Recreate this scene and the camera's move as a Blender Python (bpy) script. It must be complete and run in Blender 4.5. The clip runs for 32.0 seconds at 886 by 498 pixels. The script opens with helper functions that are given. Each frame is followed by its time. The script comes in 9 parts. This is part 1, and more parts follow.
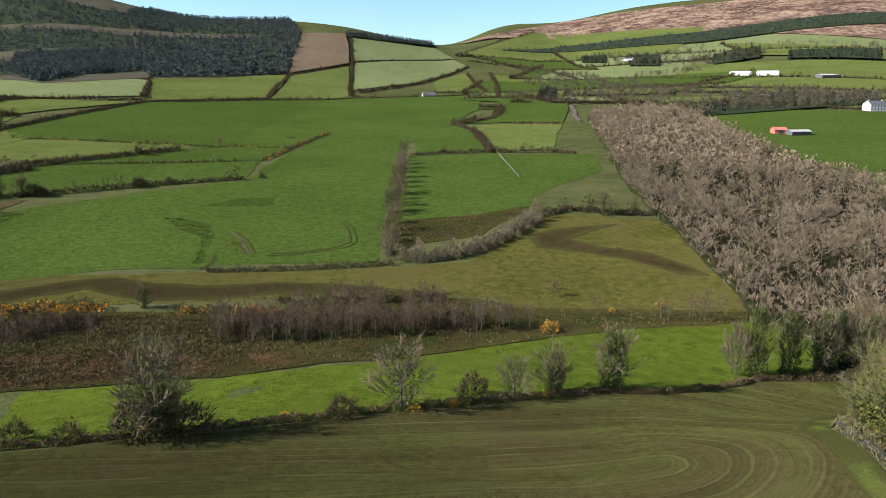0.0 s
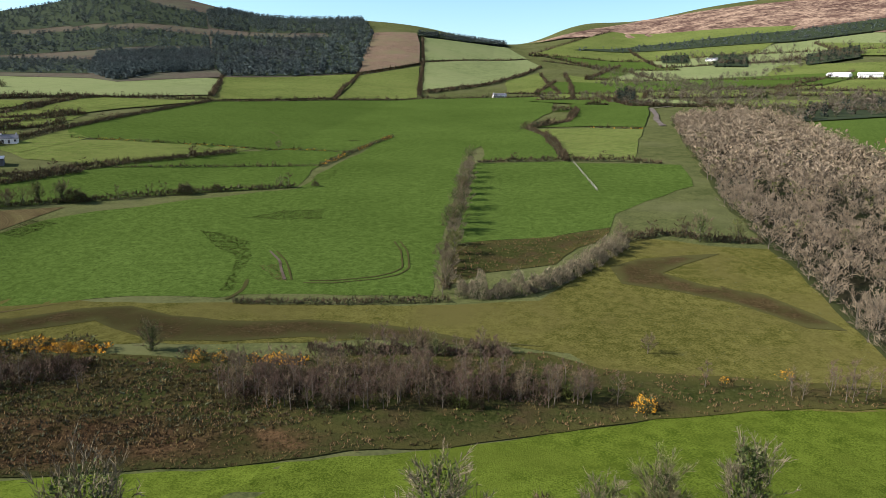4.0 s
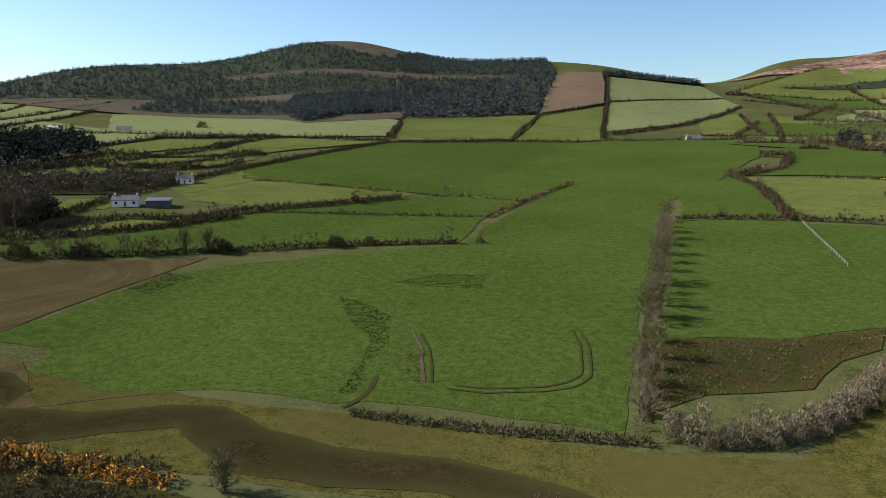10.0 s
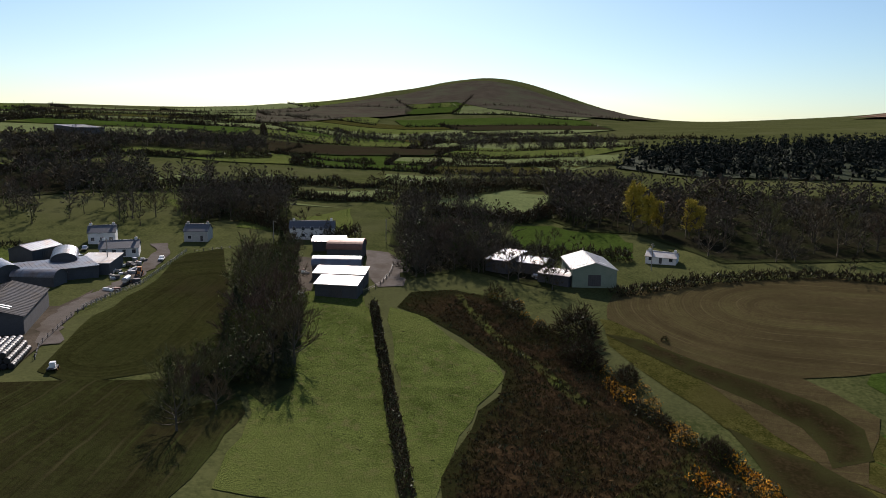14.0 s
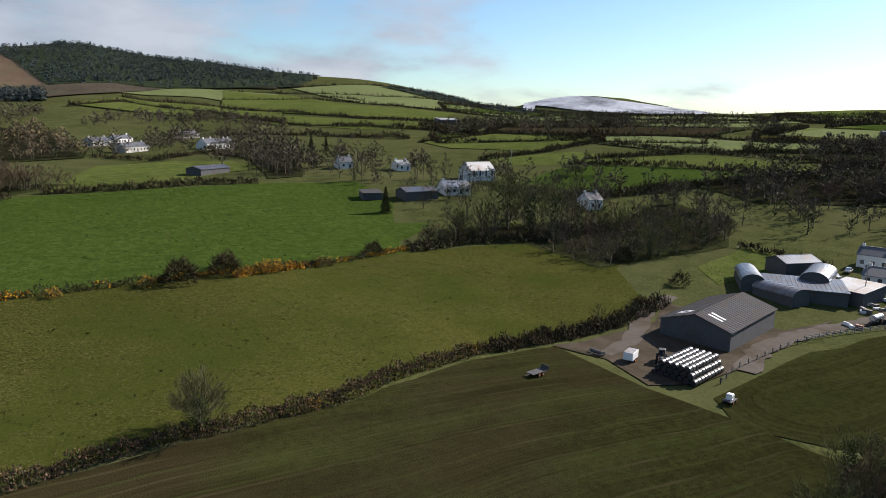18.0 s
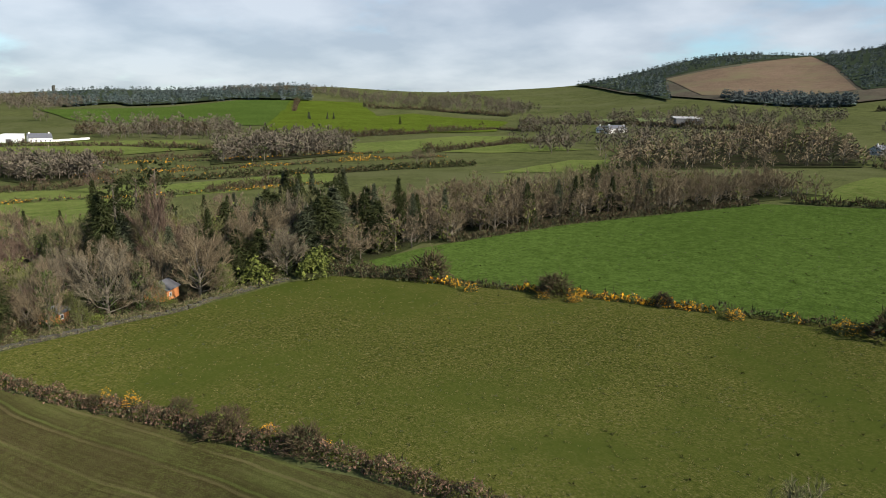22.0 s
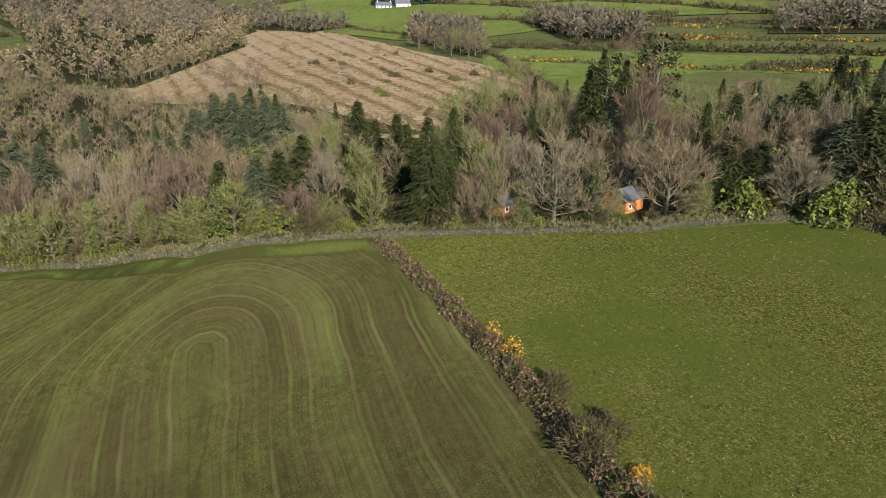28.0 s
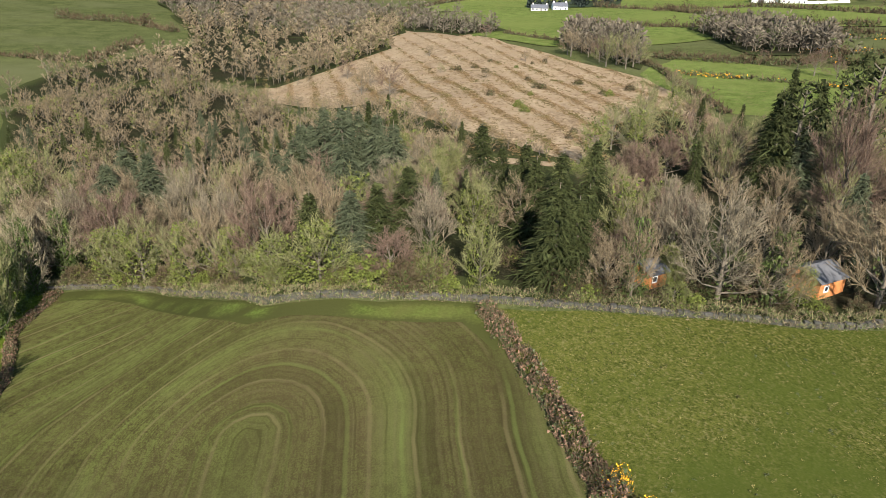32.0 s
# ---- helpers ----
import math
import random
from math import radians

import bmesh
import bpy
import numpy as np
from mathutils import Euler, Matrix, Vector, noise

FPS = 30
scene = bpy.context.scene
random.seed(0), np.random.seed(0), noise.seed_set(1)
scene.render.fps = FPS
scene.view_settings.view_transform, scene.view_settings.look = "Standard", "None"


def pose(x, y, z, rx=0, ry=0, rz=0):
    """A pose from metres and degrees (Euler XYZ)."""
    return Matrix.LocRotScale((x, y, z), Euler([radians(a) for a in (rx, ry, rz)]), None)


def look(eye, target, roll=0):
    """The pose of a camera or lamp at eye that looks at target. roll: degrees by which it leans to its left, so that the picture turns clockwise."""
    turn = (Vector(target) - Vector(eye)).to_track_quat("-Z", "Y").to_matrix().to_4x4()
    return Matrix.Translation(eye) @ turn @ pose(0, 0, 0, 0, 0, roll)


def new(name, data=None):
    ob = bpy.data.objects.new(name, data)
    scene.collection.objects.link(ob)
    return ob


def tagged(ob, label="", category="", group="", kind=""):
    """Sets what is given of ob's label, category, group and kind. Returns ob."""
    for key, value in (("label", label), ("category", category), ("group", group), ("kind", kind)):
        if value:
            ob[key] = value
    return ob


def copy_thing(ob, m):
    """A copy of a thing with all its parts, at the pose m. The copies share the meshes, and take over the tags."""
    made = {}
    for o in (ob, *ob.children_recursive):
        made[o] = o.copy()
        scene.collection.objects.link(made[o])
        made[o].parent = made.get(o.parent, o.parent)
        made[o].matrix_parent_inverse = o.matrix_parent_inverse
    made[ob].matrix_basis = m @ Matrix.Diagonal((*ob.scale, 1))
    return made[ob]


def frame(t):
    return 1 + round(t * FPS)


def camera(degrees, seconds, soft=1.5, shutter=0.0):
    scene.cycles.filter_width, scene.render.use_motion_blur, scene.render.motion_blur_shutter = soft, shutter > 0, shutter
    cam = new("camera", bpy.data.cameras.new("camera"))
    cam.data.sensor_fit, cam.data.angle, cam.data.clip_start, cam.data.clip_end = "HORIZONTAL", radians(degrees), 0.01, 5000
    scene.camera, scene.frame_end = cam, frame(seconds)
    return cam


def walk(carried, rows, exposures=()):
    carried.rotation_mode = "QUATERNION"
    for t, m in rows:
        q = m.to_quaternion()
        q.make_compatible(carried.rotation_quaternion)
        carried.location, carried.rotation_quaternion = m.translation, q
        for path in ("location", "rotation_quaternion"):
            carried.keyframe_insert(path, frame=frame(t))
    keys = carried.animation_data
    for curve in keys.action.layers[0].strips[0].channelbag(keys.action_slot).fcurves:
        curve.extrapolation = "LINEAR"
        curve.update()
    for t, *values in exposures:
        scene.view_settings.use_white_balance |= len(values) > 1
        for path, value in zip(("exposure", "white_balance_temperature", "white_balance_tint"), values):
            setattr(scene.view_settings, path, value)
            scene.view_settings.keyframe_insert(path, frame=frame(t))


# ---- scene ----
cam = camera(65.3, 32.0, soft=0.8)
METRES, EYE, TILT, LEAN, TURN = 250.0, 46.0, -5.5, -1.25, 0.0
ROWS = [
    (0.0, 0.0, 0.0, 0.0, -0.16, -7.22, 1.23),
    (0.5, 0.0021, 0.0177, 0.0025, 1.58, -7.18, 1.0),
    (1.0, 0.0037, 0.0342, 0.0049, 2.03, -7.18, 0.9),
    (1.5, 0.0039, 0.0524, 0.0071, 4.84, -7.13, 0.56),
    (2.0, 0.0049, 0.0709, 0.0094, 5.83, -7.13, 0.42),
    (2.5, 0.0045, 0.0877, 0.0115, 5.73, -7.13, 0.37),
    (3.0, 0.0038, 0.1061, 0.0136, 5.62, -7.14, 0.33),
    (3.5, 0.0027, 0.1231, 0.0155, 5.53, -7.14, 0.29),
    (5.5, -0.004, 0.1928, 0.0239, 7.19, -7.19, 0.03),
    (6.0, -0.0063, 0.2104, 0.0258, 9.89, -7.19, -0.29),
    (6.5, -0.0096, 0.229, 0.0278, 14.27, -7.21, -0.77),
    (7.0, -0.012, 0.2467, 0.0294, 18.72, -7.27, -1.24),
    (7.5, -0.0151, 0.2656, 0.0357, 19.13, -3.09, -1.27),
    (8.0, -0.0195, 0.2824, 0.0333, 18.93, 6.26, -1.19),
    (8.5, -0.0237, 0.299, 0.0344, 18.84, 6.26, -1.21),
    (9.0, -0.0285, 0.3167, 0.0342, 18.74, -0.26, -1.15),
    (9.5, -0.0334, 0.3321, 0.0389, 18.67, -3.96, -1.12),
    (10.0, -0.0405, 0.3487, 0.0411, 20.02, -4.01, -1.3),
    (10.5, -0.0479, 0.3654, 0.0425, 28.6, -4.24, -2.18),
    (11.0, -0.0545, 0.3824, 0.0435, 38.38, -4.65, -3.15),
    (11.5, -0.0626, 0.4, 0.0448, 47.8, -5.2, -4.02),
    (12.0, -0.0714, 0.4153, 0.0459, 56.13, -5.77, -4.71),
    (12.5, -0.0823, 0.4308, 0.047, 65.01, -6.44, -5.32),
    (13.0, -0.0939, 0.4438, 0.048, 73.16, -7.13, -5.83),
    (13.5, -0.1073, 0.4564, 0.0495, 81.97, -7.95, -6.24),
    (14.0, -0.1215, 0.4667, 0.051, 90.75, -8.85, -6.52),
    (14.5, -0.1361, 0.4744, 0.0519, 98.69, -9.66, -6.64),
    (16.5, -0.202, 0.4853, 0.0532, 131.12, -13.12, -5.98),
    (17.0, -0.2161, 0.483, 0.054, 138.45, -13.83, -5.63),
    (17.5, -0.2308, 0.4782, 0.0534, 146.25, -14.5, -5.15),
    (18.0, -0.2437, 0.4718, 0.053, 153.48, -15.05, -4.63),
    (18.5, -0.2567, 0.4631, 0.0524, 161.32, -15.57, -3.98),
    (19.0, -0.2672, 0.4537, 0.0515, 168.54, -15.97, -3.34),
    (19.5, -0.2774, 0.4419, 0.0505, 176.36, -16.32, -2.59),
    (20.0, -0.2858, 0.4292, 0.0493, 184.06, -16.55, -1.81),
    (20.5, -0.2918, 0.4164, 0.0481, 191.15, -16.68, -1.07),
    (21.0, -0.2966, 0.4023, 0.0469, 198.85, -16.71, -0.25),
    (21.5, -0.2994, 0.3888, 0.0455, 205.97, -16.64, 0.5),
    (22.0, -0.3003, 0.3741, 0.0441, 213.71, -16.48, 1.3),
    (22.5, -0.2993, 0.3606, 0.043, 220.8, -16.18, 1.99),
    (23.0, -0.297, 0.3474, 0.0418, 227.86, -15.78, 2.67),
    (23.5, -0.2928, 0.3336, 0.0405, 235.62, -15.25, 3.32),
    (24.0, -0.2875, 0.3217, 0.0394, 242.8, -14.71, 3.87),
    (24.5, -0.2803, 0.3095, 0.0384, 250.58, -14.06, 4.41),
    (25.0, -0.2727, 0.2989, 0.0377, 256.66, -13.51, 4.73),
    (25.5, -0.2642, 0.2888, 0.0374, 257.65, -13.41, 4.71),
    (27.5, -0.2267, 0.2623, 0.0353, 257.86, -21.93, 4.34),
    (28.0, -0.2152, 0.257, 0.0358, 257.91, -25.34, 4.22),
    (28.5, -0.205, 0.2528, 0.035, 257.88, -25.35, 4.15),
    (29.0, -0.1944, 0.2491, 0.0343, 257.87, -25.35, 4.06),
    (29.5, -0.1826, 0.2456, 0.0334, 257.85, -25.34, 3.98),
    (30.0, -0.1714, 0.243, 0.0326, 259.11, -25.26, 4.0),
    (30.5, -0.1591, 0.2399, 0.0317, 262.53, -25.0, 4.17),
    (31.0, -0.1469, 0.2369, 0.031, 265.2, -24.78, 4.31),
    (31.5, -0.1355, 0.2346, 0.0304, 267.4, -24.59, 4.4),
    (32.0, -0.123, 0.2324, 0.0298, 270.44, -24.32, 4.49),
]
walk(cam, [(t, pose(0, 0, EYE, TILT, LEAN, TURN) @ pose(METRES * x, METRES * y, METRES * z, 90 + pitch, roll, yaw)) for t, x, y, z, yaw, pitch, roll in ROWS],
     exposures=[(0.0, 1.42, 6230, 14), (6.0, 1.52, 6250, 15), (6.9, 1.62, 6260, 14), (7.4, 1.5, 6300, 12), (8.2, 0.98, 6420, 10), (9.0, 0.45, 6420, 11), (9.6, 0.95, 6380, 16), (10.2, 1.08, 6360, 19), (12.0, 0.92, 6400, 19), (13.0, 0.75, 6450, 19), (14.5, 0.38, 6450, 19), (17.0, 0.92, 6450, 18), (19.0, 0.86, 6420, 13), (21.0, 1.15, 6420, 10), (23.0, 1.1, 6450, 11), (25.5, 0.85, 6430, 11), (28.0, 1.42, 6400, 10), (29.5, 1.75, 6400, 10), (32.0, 1.7, 6350, 11)])


# ---- world and sun ----
SUN_YAW, SUN_UP = 97.0, 31.0
world = bpy.data.worlds.new("sky")
scene.world = world
world.use_nodes = True
wn, wl = world.node_tree.nodes, world.node_tree.links
back = wn["Background"]
sky = wn.new("ShaderNodeTexSky")
sky.sky_type = "NISHITA"
sky.sun_disc = False
sky.sun_elevation, sky.sun_rotation = radians(SUN_UP), radians(-SUN_YAW)
sky.altitude, sky.air_density, sky.dust_density, sky.ozone_density = 100.0, 1.0, 0.45, 2.6
back.inputs["Strength"].default_value = 0.070
# a broken deck of cloud over the southern half of the sky
wco = wn.new("ShaderNodeTexCoord")
wsep = wn.new("ShaderNodeSeparateXYZ")
wl.new(wco.outputs["Generated"], wsep.inputs[0])


def wmath(op, a, b=None):
    n = wn.new("ShaderNodeMath")
    n.operation = op
    for i, v in enumerate((a, b)):
        if v is None:
            continue
        if isinstance(v, (int, float)):
            n.inputs[i].default_value = v
        else:
            wl.new(v, n.inputs[i])
    return n.outputs[0]


flat = wmath("ADD", wmath("MAXIMUM", wsep.outputs[2], 0.0), 0.26)
wcomb = wn.new("ShaderNodeCombineXYZ")
wl.new(wmath("DIVIDE", wsep.outputs[0], flat), wcomb.inputs[0])
wl.new(wmath("DIVIDE", wsep.outputs[1], flat), wcomb.inputs[1])
wnoise = wn.new("ShaderNodeTexNoise")
wnoise.inputs["Scale"].default_value, wnoise.inputs["Detail"].default_value = 1.1, 8.0
wnoise.inputs["Roughness"].default_value = 0.55
wl.new(wcomb.outputs[0], wnoise.inputs["Vector"])
south = wmath("MULTIPLY", wmath("ADD", wmath("ADD", wmath("MULTIPLY", wsep.outputs[1], -0.8), wmath("MULTIPLY", wsep.outputs[0], 0.6)), -0.27), 0.42)
cover = wmath("ADD", wnoise.outputs[0], wmath("ADD", wmath("MAXIMUM", wmath("MINIMUM", south, 0.22), -0.3), 0.03))
wramp = wn.new("ShaderNodeMapRange")
wramp.interpolation_type = "SMOOTHSTEP"
wramp.inputs[1].default_value, wramp.inputs[2].default_value = 0.54, 0.74
wl.new(cover, wramp.inputs[0])
wmix = wn.new("ShaderNodeMix")
wmix.data_type = "RGBA"
puff = wn.new("ShaderNodeTexNoise")
puff.inputs["Scale"].default_value, puff.inputs["Detail"].default_value = 2.1, 6.0
wl.new(wcomb.outputs[0], puff.inputs["Vector"])
shade = wn.new("ShaderNodeMix")
shade.data_type = "RGBA"
shade.inputs[6].default_value, shade.inputs[7].default_value = (3.0, 3.35, 3.9, 1), (4.6, 4.85, 5.25, 1)
prange = wn.new("ShaderNodeMapRange")
prange.inputs[1].default_value, prange.inputs[2].default_value = 0.36, 0.64
wl.new(puff.outputs[0], prange.inputs[0])
wl.new(prange.outputs[0], shade.inputs[0])
wl.new(shade.outputs[2], wmix.inputs[7])
wl.new(wmath("MULTIPLY", wramp.outputs[0], 0.85), wmix.inputs[0])
clear = wn.new("ShaderNodeMix")
clear.data_type, clear.blend_type = "RGBA", "MULTIPLY"
clear.inputs[0].default_value = 1.0
clear.inputs[7].default_value = (0.87, 1.03, 1.06, 1)
wl.new(sky.outputs[0], clear.inputs[6])
wl.new(clear.outputs[2], wmix.inputs[6])
wl.new(wmix.outputs[2], back.inputs["Color"])

lamp = bpy.data.lights.new("sun", "SUN")
lamp.energy, lamp.angle, lamp.color = 5.0, radians(0.55), (1.0, 0.93, 0.82)
sun = new("sun", lamp)
toward = Vector((-math.sin(radians(SUN_YAW)) * math.cos(radians(SUN_UP)), math.cos(radians(SUN_YAW)) * math.cos(radians(SUN_UP)), math.sin(radians(SUN_UP))))
sun.matrix_world = look(toward * 900, (0, 0, 0))
scene.view_settings.exposure = 0.0


# ---- materials ----
MATS = {}


def material(name, dark, light, coarse=0.03, mid=0.4, fine=3.0, tint=None, rough=0.9, bump=0.3, bump_size=0.1, metal=0.0, pieces=0.0, spec=0.25, contrast=1.0, third=None, rim=None, matt=0.0):
    """Two colours mixed by noise at three sizes; tint: a stain colour in large patches; pieces: lightness varied from piece to piece."""
    m = bpy.data.materials.new(name)
    m.use_nodes = True
    n, l = m.node_tree.nodes, m.node_tree.links
    b = n["Principled BSDF"]
    b.inputs["Roughness"].default_value, b.inputs["Metallic"].default_value = rough, metal
    b.inputs["Specular IOR Level"].default_value = spec
    b.inputs["Diffuse Roughness"].default_value = matt
    geo = n.new("ShaderNodeNewGeometry")

    def noise_at(size, detail, rough_=0.6):
        t = n.new("ShaderNodeTexNoise")
        t.inputs["Scale"].default_value, t.inputs["Detail"].default_value, t.inputs["Roughness"].default_value = size, detail, rough_
        l.new(geo.outputs["Position"], t.inputs["Vector"])
        return t.outputs[0]

    def mixed(fac, a, c):
        x = n.new("ShaderNodeMix")
        x.data_type = "RGBA"
        for k, v in ((0, fac), (6, a), (7, c)):
            if isinstance(v, tuple):
                x.inputs[k].default_value = (*v, 1)
            elif isinstance(v, (int, float)):
                x.inputs[k].default_value = v
            else:
                l.new(v, x.inputs[k])
        return x.outputs[2]

    def sharpened(v, lo, hi):
        r = n.new("ShaderNodeMapRange")
        r.inputs[1].default_value, r.inputs[2].default_value = lo, hi
        l.new(v, r.inputs[0])
        return r.outputs[0]

    small, middle, large = noise_at(fine, 5.0, 0.65), noise_at(mid, 4.0), noise_at(coarse, 3.0)

    def weighed(v, k):
        x = n.new("ShaderNodeMath")
        x.operation = "MULTIPLY"
        l.new(v, x.inputs[0])
        x.inputs[1].default_value = k
        return x.outputs[0]

    def total(u, v):
        x = n.new("ShaderNodeMath")
        x.operation = "ADD"
        l.new(u, x.inputs[0])
        l.new(v, x.inputs[1])
        return x.outputs[0]

    blend = total(total(weighed(small, 0.52), weighed(middle, 0.3)), weighed(large, 0.18))
    c = mixed(sharpened(blend, 0.5 - 0.13 / contrast, 0.5 + 0.13 / contrast), dark, light)
    if third:
        c = mixed(sharpened(noise_at(mid * 2.3, 3.0), 0.52, 0.68), c, third)
    if tint:
        c = mixed(sharpened(noise_at(coarse * 1.7, 4.0), 0.46, 0.68), c, tint)
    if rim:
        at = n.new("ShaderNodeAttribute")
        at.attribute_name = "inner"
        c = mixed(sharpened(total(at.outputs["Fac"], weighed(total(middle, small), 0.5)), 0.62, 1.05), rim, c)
    if pieces:
        mul = n.new("ShaderNodeMix")
        mul.data_type, mul.blend_type = "RGBA", "MULTIPLY"
        mul.inputs[0].default_value = 1.0
        l.new(c, mul.inputs[6])
        r = n.new("ShaderNodeMapRange")
        r.inputs[3].default_value, r.inputs[4].default_value = 1 - pieces, 1 + pieces
        l.new(geo.outputs["Random Per Island"], r.inputs[0])
        l.new(r.outputs[0], mul.inputs[7])
        c = mul.outputs[2]
    l.new(c, b.inputs["Base Color"])
    if bump:
        bm_ = n.new("ShaderNodeBump")
        bm_.inputs["Strength"].default_value, bm_.inputs["Distance"].default_value = bump, bump_size
        l.new(small, bm_.inputs["Height"])
        l.new(bm_.outputs[0], b.inputs["Normal"])
    MATS[name] = m
    return m


def crop_material(name, soil, green, stripe, matt=0.6):
    """Young corn in drilled soil: drill rows and wheelings follow the lane attribute."""
    m = material(name, soil, green, coarse=0.009, mid=0.8, fine=5.0, tint=(0.040, 0.031, 0.015), bump=0.7, contrast=2.2, bump_size=0.12, spec=0.0, matt=matt)
    n, l = m.node_tree.nodes, m.node_tree.links
    b = n["Principled BSDF"]
    old = b.inputs["Base Color"].links[0].from_socket
    at = n.new("ShaderNodeAttribute")
    at.attribute_name = "lane"
    geo = n.new("ShaderNodeNewGeometry")
    wob = n.new("ShaderNodeTexNoise")
    wob.inputs["Scale"].default_value, wob.inputs["Detail"].default_value = 0.022, 5.0
    l.new(geo.outputs["Position"], wob.inputs["Vector"])

    def math_(op, a, c=None):
        x = n.new("ShaderNodeMath")
        x.operation = op
        for i, v in enumerate((a, c)):
            if v is None:
                continue
            if isinstance(v, (int, float)):
                x.inputs[i].default_value = v
            else:
                l.new(v, x.inputs[i])
        return x.outputs[0]

    lane = math_("ADD", at.outputs["Fac"], math_("MULTIPLY", wob.outputs[0], 6.0))
    result = old
    dark_soil = tuple(0.62 * v for v in soil)
    for size, low, high, colour, amount in ((0.42, 0.1, 0.9, stripe[0], 0.24), (0.66, 0.25, 0.85, dark_soil, 0.4), (0.29, 0.35, 0.95, dark_soil, 0.28), (1.31, 0.92, 0.995, stripe[1], 0.36), (1.07, 0.94, 0.995, stripe[0], 0.3), (1.9, 0.95, 0.995, dark_soil, 0.4), (4.2, 0.4, 0.98, stripe[2], 0.2), (7.9, 0.3, 0.9, dark_soil, 0.25)):
        wave = math_("SINE", math_("MULTIPLY", lane, size))
        patchy = n.new("ShaderNodeTexNoise")
        patchy.inputs["Scale"].default_value, patchy.inputs["Detail"].default_value = 0.045 * (1 + size * 0.4), 3.0
        l.new(geo.outputs["Position"], patchy.inputs["Vector"])
        r = n.new("ShaderNodeMapRange")
        r.inputs[1].default_value, r.inputs[2].default_value, r.inputs[4].default_value = low, high, amount
        l.new(wave, r.inputs[0])
        x = n.new("ShaderNodeMix")
        x.data_type = "RGBA"
        l.new(math_("MULTIPLY", r.outputs[0], math_("MAXIMUM", math_("MULTIPLY", math_("ADD", patchy.outputs[0], -0.36), 4.0), 0.0)), x.inputs[0])
        l.new(result, x.inputs[6])
        x.inputs[7].default_value = (*colour, 1)
        result = x.outputs[2]
    l.new(result, b.inputs["Base Color"])
    return m


material("grass_base", (0.0310, 0.0390, 0.0135), (0.0737, 0.0790, 0.0290), 0.008, 0.12, 1.2, tint=(0.0679, 0.0710, 0.0311), contrast=1.4, spec=0.0)
material("grass_bright", (0.0307, 0.0463, 0.0055), (0.0733, 0.0972, 0.0132), 0.03, 0.35, 3.0, tint=(0.0519, 0.0685, 0.0096), bump=0.6, bump_size=0.2, contrast=1.9, spec=0.0)
material("grass_lush", (0.0243, 0.0409, 0.0077), (0.0587, 0.0893, 0.0187), 0.011, 0.4, 2.6, bump=0.45, bump_size=0.2, contrast=1.3, third=(0.0258, 0.0409, 0.0086), spec=0.0, matt=0.12)
material("grass_mid", (0.0432, 0.0592, 0.0134), (0.1019, 0.1284, 0.0335), 0.012, 0.2, 2.6, tint=(0.0885, 0.1044, 0.0290), bump=1.0, bump_size=0.35, third=(0.0940, 0.0961, 0.0350), contrast=1.8, spec=0.0, matt=0.10)
material("grass_turf", (0.0212, 0.0269, 0.0055), (0.0632, 0.0657, 0.0150), 0.02, 1.3, 6.0, tint=(0.0353, 0.0449, 0.0088), bump=0.5, bump_size=0.1, contrast=1.7, third=(0.0993, 0.0867, 0.0323), spec=0.0, matt=0.12)
material("grass_olive", (0.0326, 0.0341, 0.0079), (0.0811, 0.0758, 0.0211), 0.02, 0.4, 2.4, tint=(0.0649, 0.0583, 0.0182), bump=0.5, bump_size=0.2, contrast=1.9, spec=0.0, matt=0.35)
# pale pasture of the far slopes, colour raised further in place of haze
material("grass_pale", (0.0755, 0.0962, 0.0376), (0.1398, 0.1620, 0.0695), 0.006, 0.08, 0.6, tint=(0.1179, 0.1343, 0.0597), contrast=1.1, spec=0.0)
material("grass_dark", (0.0176, 0.0205, 0.0067), (0.0451, 0.0426, 0.0148), 0.04, 0.4, 2.0, tint=(0.0314, 0.0361, 0.0104), contrast=1.2, spec=0.0, matt=0.40)
material("bog_brown", (0.0275, 0.0169, 0.0088), (0.0841, 0.0520, 0.0250), 0.05, 0.35, 1.3, tint=(0.0275, 0.0273, 0.0094), bump=0.9, bump_size=0.4, contrast=1.7, spec=0.0, rim=(0.0348, 0.0351, 0.0119), matt=0.8)
material("bog_green", (0.0147, 0.0202, 0.0054), (0.0380, 0.0393, 0.0130), 0.06, 0.35, 1.2, tint=(0.0380, 0.0281, 0.0135), bump=0.9, bump_size=0.4, contrast=1.2, spec=0.0, rim=(0.0383, 0.0370, 0.0120), matt=0.50)
material("mud", (0.0180, 0.0132, 0.0065), (0.0440, 0.0325, 0.0150), 0.05, 0.3, 1.5, tint=(0.0300, 0.0270, 0.0105), bump=0.6, bump_size=0.15, contrast=1.8, spec=0.0, rim=(0.0400, 0.0390, 0.0140), matt=0.5)
material("soil", (0.036, 0.027, 0.015), (0.060, 0.046, 0.025), 0.02, 0.15, 1.4, tint=(0.048, 0.046, 0.020), spec=0.0, rim=(0.05, 0.064, 0.022), matt=0.60)
material("dirt", (0.0469, 0.0360, 0.0251), (0.0805, 0.0653, 0.0475), 0.06, 0.5, 3.0, tint=(0.0336, 0.0279, 0.0172), spec=0.02)
material("gravel", (0.0697, 0.0590, 0.0496), (0.1139, 0.1000, 0.0864), 0.06, 0.5, 4.0, tint=(0.0612, 0.0476, 0.0344), spec=0.02)
